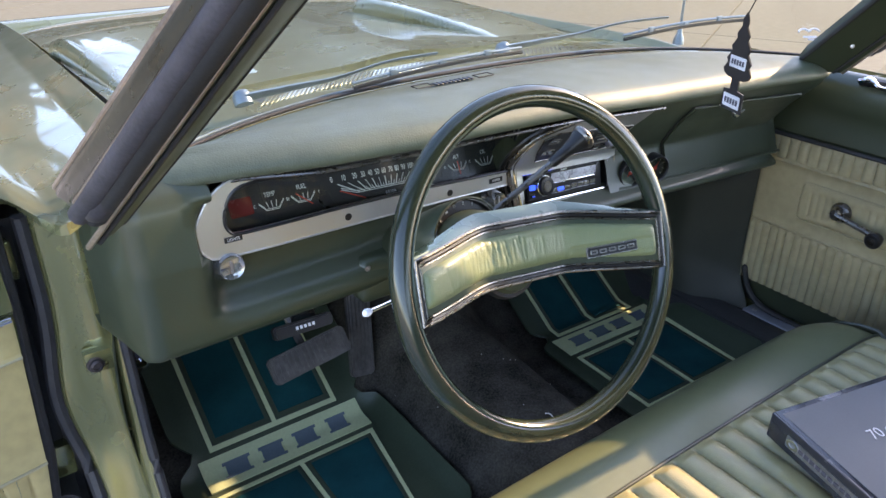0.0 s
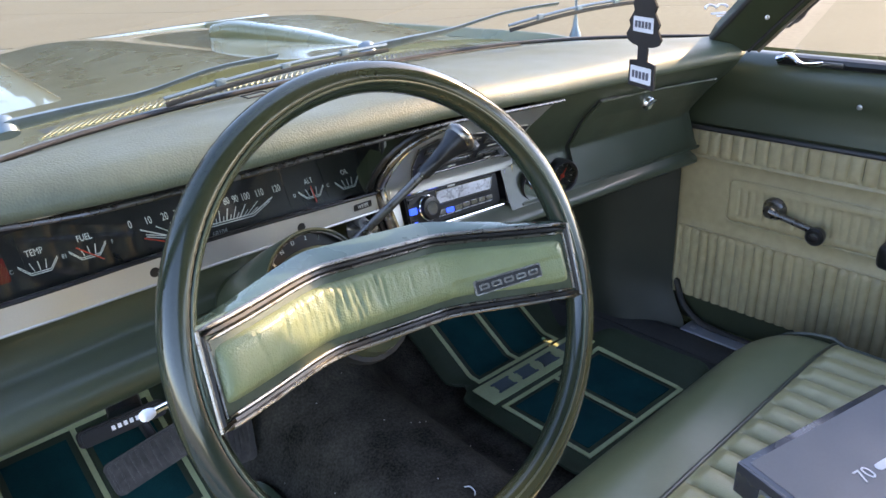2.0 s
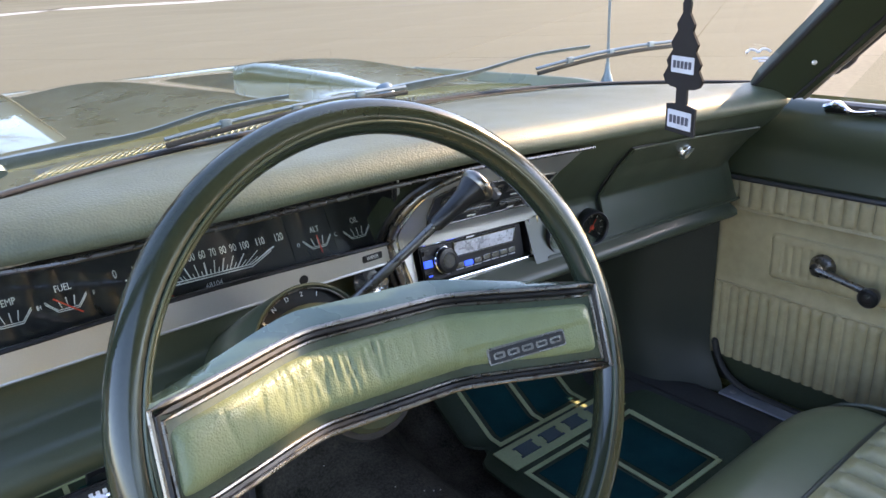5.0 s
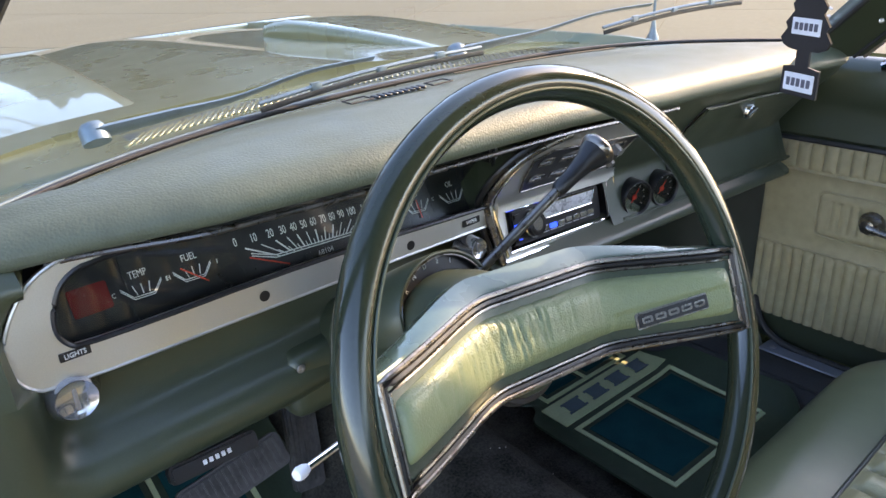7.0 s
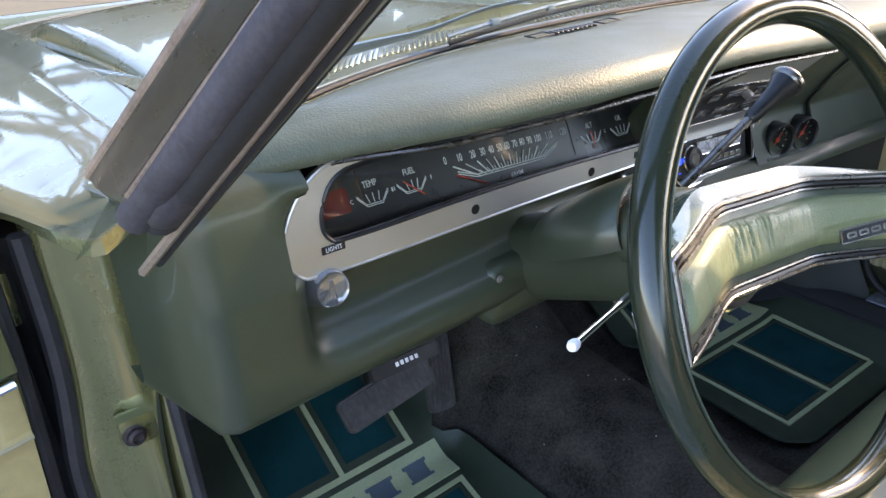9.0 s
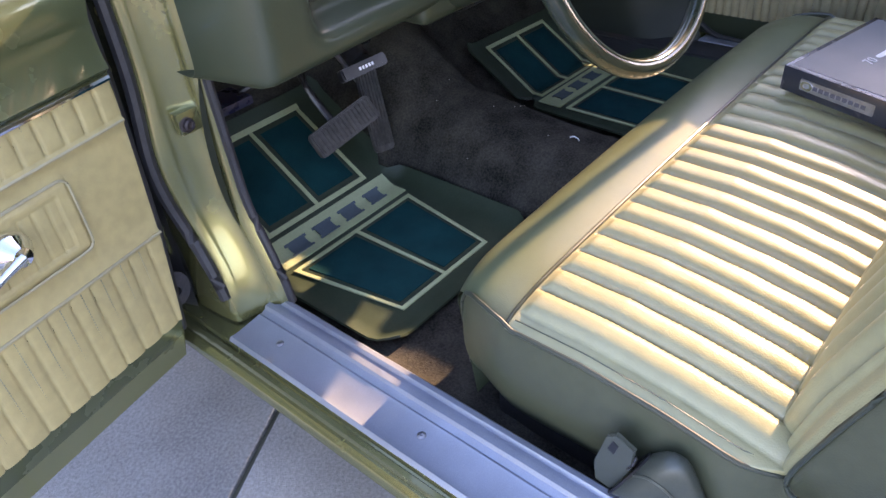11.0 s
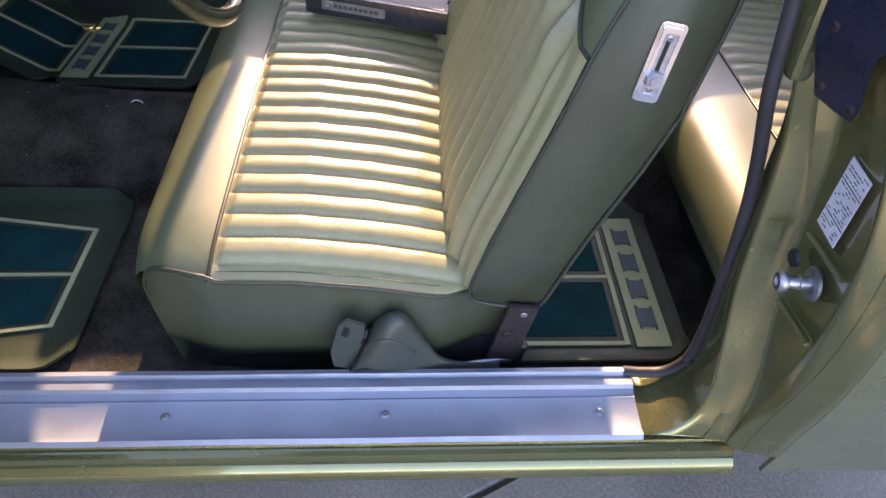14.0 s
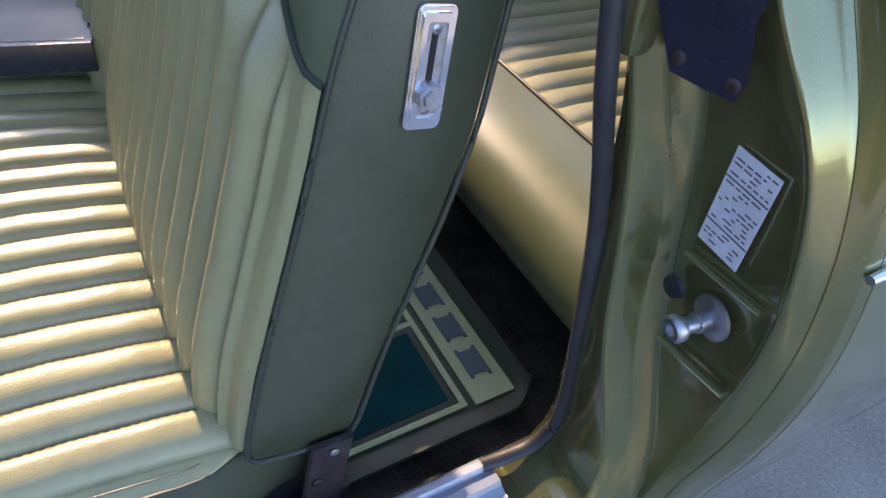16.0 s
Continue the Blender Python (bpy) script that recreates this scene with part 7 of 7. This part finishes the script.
    bright = CHROME if s < 0 else DULL_TRIM
    wide = 1.22 if s < 0 else 1.0
    crank = part("window_crank", lathe([(0.022 * wide, 0), (0.022 * wide, 0.004), (0.019 * wide, 0.010), (0.013 * wide, 0.018), (0.012, 0.026), (0.0003, 0.029)], m, 24), bright, d, "chrome window crank with a dark knob")
    end = Vector((-0.094, -0.016)) if s > 0 else Vector((-0.098, -0.024))
    arm = [m @ Vector((end.x * t, end.y * t, 0.022 + 0.006 * t)) for t in (0, 0.3, 0.6, 1.0)]
    part("crank_arm", tube(arm, [0.011, 0.008, 0.0075, 0.009], 12, squash=0.75), bright, crank)
    km = Matrix.Translation(m @ Vector((end.x, end.y, 0.026))) @ m.to_3x3().to_4x4()
    knob = part("crank_knob", lathe([(0.008, 0), (0.013, 0.004), (0.0165, 0.016), (0.0165, 0.024), (0.013, 0.028), (0.0003, 0.028)], km, 22), BLACK, crank, "black crank knob")
    part("knob_cap", lathe([(0.008, 0.0278), (0.008, 0.029), (0.0003, 0.0293)], km, 16), CHROME, knob)
    # inside handle on the steel shoulder
    hy, hz = (-0.42, 0.905) if s > 0 else (0.042, 0.918)
    hm = Matrix(((0, 0, -s, X(0.742)), (1, 0, 0, hy), (0, 1, 0, hz), (0, 0, 0, 1)))
    if s < 0:
        handle = part("inside_handle", lathe([(0.024, 0), (0.024, 0.004), (0.020, 0.008), (0.013, 0.010), (0.012, 0.016), (0.0003, 0.018)], hm, 24), CHROME, d, "round chrome inside handle")
        part("handle_lever", tube([hm @ Vector(p) for p in ((0, 0, 0.012), (0.018, 0.002, 0.018), (0.040, 0.001, 0.016))], [0.008, 0.006, 0.007], 10), CHROME, handle)
    if s > 0:
        part("armrest", block(0.676, 0.738, -0.62, -0.345, 0.655, 0.700, 0.016, 3), BLACK, d, "black padded armrest")
        screw((0.7345, -0.262, 0.905), (-1, 0, 0), d, 0.0045)
        # vent window with its frame and latch
        vent = part("vent_frame", tube([(0.752, -0.112, 0.968), (0.752, -0.352, 0.968), (0.747, -0.352, 1.05), (0.690, -0.352, 1.245)], 0.010, 8), BLACK, d, "black vent window frame")
        part("vent_post", tube([(0.749, -0.352, 0.972), (0.66, -0.352, 1.28)], 0.013, 8), BLACK, vent)
        pane = part("vent_pane", loft([[(0.750, -0.125, 0.972), (0.750, -0.345, 0.972)], [(0.672, -0.325, 1.23), (0.672, -0.345, 1.24)]]), GLASS, vent)
        pane.visible_shadow = False
        part("vent_latch", tube(smooth_line([(0.735, -0.118, 0.972), (0.732, -0.138, 0.978), (0.732, -0.160, 0.966), (0.733, -0.195, 0.970)], 12), [0.010] * 5 + [0.007] * 7, 8, squash=0.6), CHROME, vent, "chrome vent window latch")
        part("vent_catch", block(0.738, 0.752, -0.225, -0.165, 0.962, 0.972, 0.003), BLACK, vent)
        part("window_pin", lathe([(0.006, 0), (0.009, 0.004), (0.009, 0.012), (0.0003, 0.014)], Matrix.Translation((0.705, -0.300, 1.085)) @ Matrix.Rotation(radians(-90), 4, "Y"), 16), CHROME, vent)
    return d


car_door(-1, -78.0, "open green driver's door with a pleated pale green panel")
car_door(1, 0.0, "closed green passenger's door with a pleated pale green panel")


# ---- loose things ----
def binder():
    A, B = Vector((0.121, -0.398, 0)), Vector((0.048, -0.679, 0))
    along_spine = (B - A).normalized()
    across = Vector((-along_spine.y, along_spine.x, 0))
    if across.x < 0:
        across = -across
    z = 0.571
    tilt = Matrix.Rotation(radians(-2.0), 4, "Y") @ Matrix.Rotation(radians(2.5), 4, "X")
    m = Matrix(((across.x, -along_spine.x, 0, A.x), (across.y, -along_spine.y, 0, A.y), (0, 0, 1, z), (0, 0, 0, 1))) @ Matrix.Translation((0, -0.29, 0)) @ tilt
    b = thing("ring_binder", "black ring binder with grey cover on the bench seat", "binder", m.translation)
    def slab(x0, x1, y0, y1, z0, z1, bev):
        bm = block(x0, x1, y0, y1, z0, z1, bev)
        bm.transform(m)
        return bm
    part("back_cover", slab(0, 0.265, 0, 0.29, 0, 0.004, 0.0015), BINDER, b)
    cover = part("front_cover", slab(0, 0.265, 0, 0.29, 0.040, 0.0445, 0.0015), BINDER, b, "cover with clear sleeve")
    spine = part("spine", slab(-0.003, 0.003, 0, 0.29, 0, 0.0445, 0.002), BINDER, b)
    part("page_block", slab(0.012, 0.235, 0.01, 0.28, 0.005, 0.036, 0.001), WHITE_PRINT, b, "white pages")
    part("cover_sheet", slab(0.008, 0.258, 0.010, 0.281, 0.0446, 0.0452, 0), PAPER, cover, "grey printed cover sheet")
    part("cover_number", lettering("70", 0.026, m @ Matrix.Translation((0.100, 0.200, 0.0460)) @ Matrix.Rotation(radians(0), 4, "Z"), 0.0005, 0.9), WHITE_PRINT, cover)
    word = m @ Matrix.Translation((0.150, 0.200, 0.0457))
    part("cover_mark", plate(round_rect(0.062, 0.010, 0.005, 4), 0.0005, word), WHITE_PRINT, cover)
    lab = m @ Matrix(((0, 0, -1, -0.003), (-1, 0, 0, 0.145), (0, 1, 0, 0.022), (0, 0, 0, 1)))
    tag = part("spine_label", plate(round_rect(0.130, 0.020, 0.002, 2, -0.045, 0), 0.0008, lab), STEEL, spine, "pale spine label")
    for k in range(9):
        part("label_bar", plate(round_rect(0.008, 0.007, 0.0006, 2, -0.082 + k * 0.0105, 0), 0.0005, lab @ Matrix.Translation((0, 0, 0.0008))), INK, tag)
    part("finger_ring", ring_plate([(0.011 * math.cos(t) - 0.098, 0.008 * math.sin(t)) for t in np.linspace(0, math.tau, 18, endpoint=False)], [(0.006 * math.cos(t) - 0.098, 0.0045 * math.sin(t)) for t in np.linspace(0, math.tau, 18, endpoint=False)], 0.0012, lab @ Matrix.Translation((0, 0, 0.0006))), CHROME, spine)


binder()


def freshener():
    f = thing("air_freshener", "black tree-shaped card air freshener hanging on a thread", "air freshener", (0.100, -0.250, 1.055))
    half = [(0.0, 0.128), (0.006, 0.118), (0.005, 0.110), (0.013, 0.100), (0.011, 0.094), (0.020, 0.083), (0.017, 0.077), (0.026, 0.066), (0.023, 0.061), (0.030, 0.052), (0.026, 0.046), (0.018, 0.043), (0.008, 0.042), (0.008, 0.028), (0.022, 0.026), (0.022, 0.0)]
    out = [(x, y) for x, y in half] + [(-x, y) for x, y in reversed(half[1:])]
    m = Matrix.Translation((0.100, -0.250, 1.052)) @ Matrix.Rotation(radians(-112), 4, "Z") @ FACING
    part("card", plate(out, 0.0022, m), BLACK_CARD, f)
    for side in (0.0024, -0.0008):
        for w, h, y in ((0.034, 0.015, 0.064), (0.036, 0.017, 0.013)):
            lab = part("card_label", plate(round_rect(w, h, 0.001, 2, 0, y), 0.0006, m @ Matrix.Translation((0, 0, side))), STICKER, f)
            for k in range(5):
                part("label_bar", plate(round_rect(w * 0.12, h * 0.45, 0.0005, 2, -w * 0.34 + k * w * 0.17, y), 0.0004, m @ Matrix.Translation((0, 0, side + (0.0006 if side > 0 else -0.0003)))), INK, lab)
    part("thread", tube([m @ Vector((0, 0.125, 0.001)), Vector((0.085, -0.29, 1.26)), Vector((0.03, -0.345, 1.285))], 0.0008, 5), BLACK_CARD, f)
    mir = thing("rear_view_mirror", "dark framed rear-view mirror under the roof edge", "mirror", (0.0, -0.36, 1.25))
    part("stem", tube([(0.0, -0.345, 1.29), (0.0, -0.375, 1.275)], 0.006, 8), CHROME, mir)
    part("housing", block(-0.09, 0.09, -0.392, -0.372, 1.245, 1.285, 0.008, 3), BLACK, mir)


freshener()


# ---- ground ----
def ground():
    g = bmesh.new()
    R = 700
    vs = [g.verts.new((x * R, y * R, -0.012)) for x, y in ((-1, -1), (1, -1), (1, 1), (-1, 1))]
    g.faces.new(vs)
    sheet_ob = part("ground", g, LOT_SUNLIT, None)
    tagged(sheet_ob, "concrete parking lot, coloured darker where the sun falls", "ground", kind="structure")
    corner = Vector((-1.035, 0.053, 0))
    a, b = Vector((0.885, 0.465, 0)), Vector((-0.465, 0.885, 0))
    size, gap = 3.6, 0.007
    bm = block(0, size - gap * 2, 0, size - gap * 2, -0.05, 0.0, 0.004, 2)
    mesh = bpy.data.meshes.new("slab")
    bm.to_mesh(mesh)
    bm.free()
    mesh.materials.append(CONCRETE_SHADED)
    # copy of the slab in the darker colour used where the sun falls
    sunlit = mesh.copy()
    sunlit.materials[0] = LOT_SUNLIT
    turn = Matrix(((a.x, b.x, 0, 0), (a.y, b.y, 0, 0), (0, 0, 1, 0), (0, 0, 0, 1)))
    for i in range(-4, 8):
        for j in range(-4, 8):
            ob = new("slab", mesh if i < 1 and -2 < j < 2 else sunlit)
            ob.parent = sheet_ob
            p = corner + a * (i * size + gap) + b * (j * size + gap)
            ob.matrix_local = Matrix.Translation(p) @ turn
    rnd = random.Random(6)
    def streak(name, points, wide, mat, label):
        line = smooth_line([(x, y, -0.006) for x, y in points], 24)
        bm = loft([[p + Vector((wide * rnd.uniform(-0.7, -0.3), wide * rnd.uniform(-0.7, -0.3), 0)), p + Vector((wide * rnd.uniform(0.3, 0.7), wide * rnd.uniform(0.3, 0.7), 0))] for p in line])
        part(name, bm, mat, sheet_ob, label)
    streak("road_line", [(5, 47), (14, 66), (28, 62), (50, 58)], 6.0, WHITE_LINE, "faded white road line")
    for points, wide in (([(1.5, 19.4), (3.4, 20.6), (6.3, 19.9), (11.0, 21.5)], 0.22), ([(11.0, 21.4), (9.6, 16.5), (8.7, 12.4)], 0.30), ([(4.0, 16.0), (7.6, 18.2), (10.5, 20.6)], 0.35), ([(13, 30), (20, 26), (30, 24)], 0.5), ([(12, 14), (16, 17), (24, 18)], 0.3)):
        streak("tar_seam", [(x, y) for x, y in points], wide, TAR, "dark tar seam")
    streak("chalk_line", [(6.8, 7.8), (10.4, 9.8), (15.6, 12.4)], 0.06, WHITE_LINE, "thin pale scratch")


ground()


def bare_tree(at, height, seed, label, lean_to=(0, 0)):
    """A leafless tree: a tapered trunk and limbs that fork into twigs."""
    rnd = random.Random(seed)
    t = thing("tree", label, "tree", at, "bare trees")
    base = Vector(at)
    wood, twigs = [], []
    def grow(p, way, length, r, depth):
        pts, d = [p], way.copy()
        for k in range(4):
            d = (d + Vector((rnd.uniform(-1, 1), rnd.uniform(-1, 1), rnd.uniform(-0.4, 0.9))) * 0.16).normalized()
            pts.append(pts[-1] + d * length / 4)
        (wood if depth < 2 else twigs).append(tube(pts, [lerp(r, r * 0.6, k / 4) for k in range(5)], 7 if depth < 2 else 4))
        if depth == 4:
            return
        for k in range(4 if depth else 6):
            f = rnd.uniform(0.45, 1.0) if k else 1.0
            q = pts[min(int(f * 4), 3)].lerp(pts[min(int(f * 4) + 1, 4)], f * 4 % 1 if f < 1 else 1)
            turn = rnd.uniform(0, math.tau)
            side = d.orthogonal().normalized()
            side = Matrix.Rotation(turn, 3, d) @ side
            grow(q, (d + side * rnd.uniform(0.45, 0.95)).normalized(), length * rnd.uniform(0.55, 0.78), r * 0.52, depth + 1)
    grow(base, (Vector((lean_to[0], lean_to[1], 1))).normalized(), height * 0.33, height * 0.020, 0)
    part("trunk", joined(*wood), BARK, t)
    part("crown", joined(*twigs), BARK, t, "bare twigs")
    return t


bare_tree((11.2, -1.9, 0), 8.6, 4, "leafless brown tree beside the parking lot")
for at, high, seed in (((-1.9, 12.8, 0), 12.0, 9), ((-5.4, 11.5, 0), 11.0, 15), ((-9.5, 13.5, 0), 12.5, 27)):
    bare_tree(at, high, seed, "tall leafless brown tree past the lot's edge")


def woods():
    """Distant leafless woods round the front of the lot, added unseen to darken reflections."""
    rnd = random.Random(21)
    lows, highs = [], []
    for k in range(261):
        a = radians(lerp(-75, 78, k / 260))
        r = 420 + 12 * math.sin(k * 0.31)
        h = 122 + 26 * math.sin(k * 0.13) + 14 * math.sin(k * 0.47 + 1) + rnd.uniform(-8, 8)
        lows.append((r * math.sin(a), r * math.cos(a), -0.5))
        highs.append((r * math.sin(a), r * math.cos(a), h))
    # one tall wall out of view, mirrored in the hood and fenders
    ob = part("backdrop", loft([lows, highs]), WOODS)
    tagged(ob, "unseen brown wall for distant leafless woods", "woods", kind="structure")


woods()
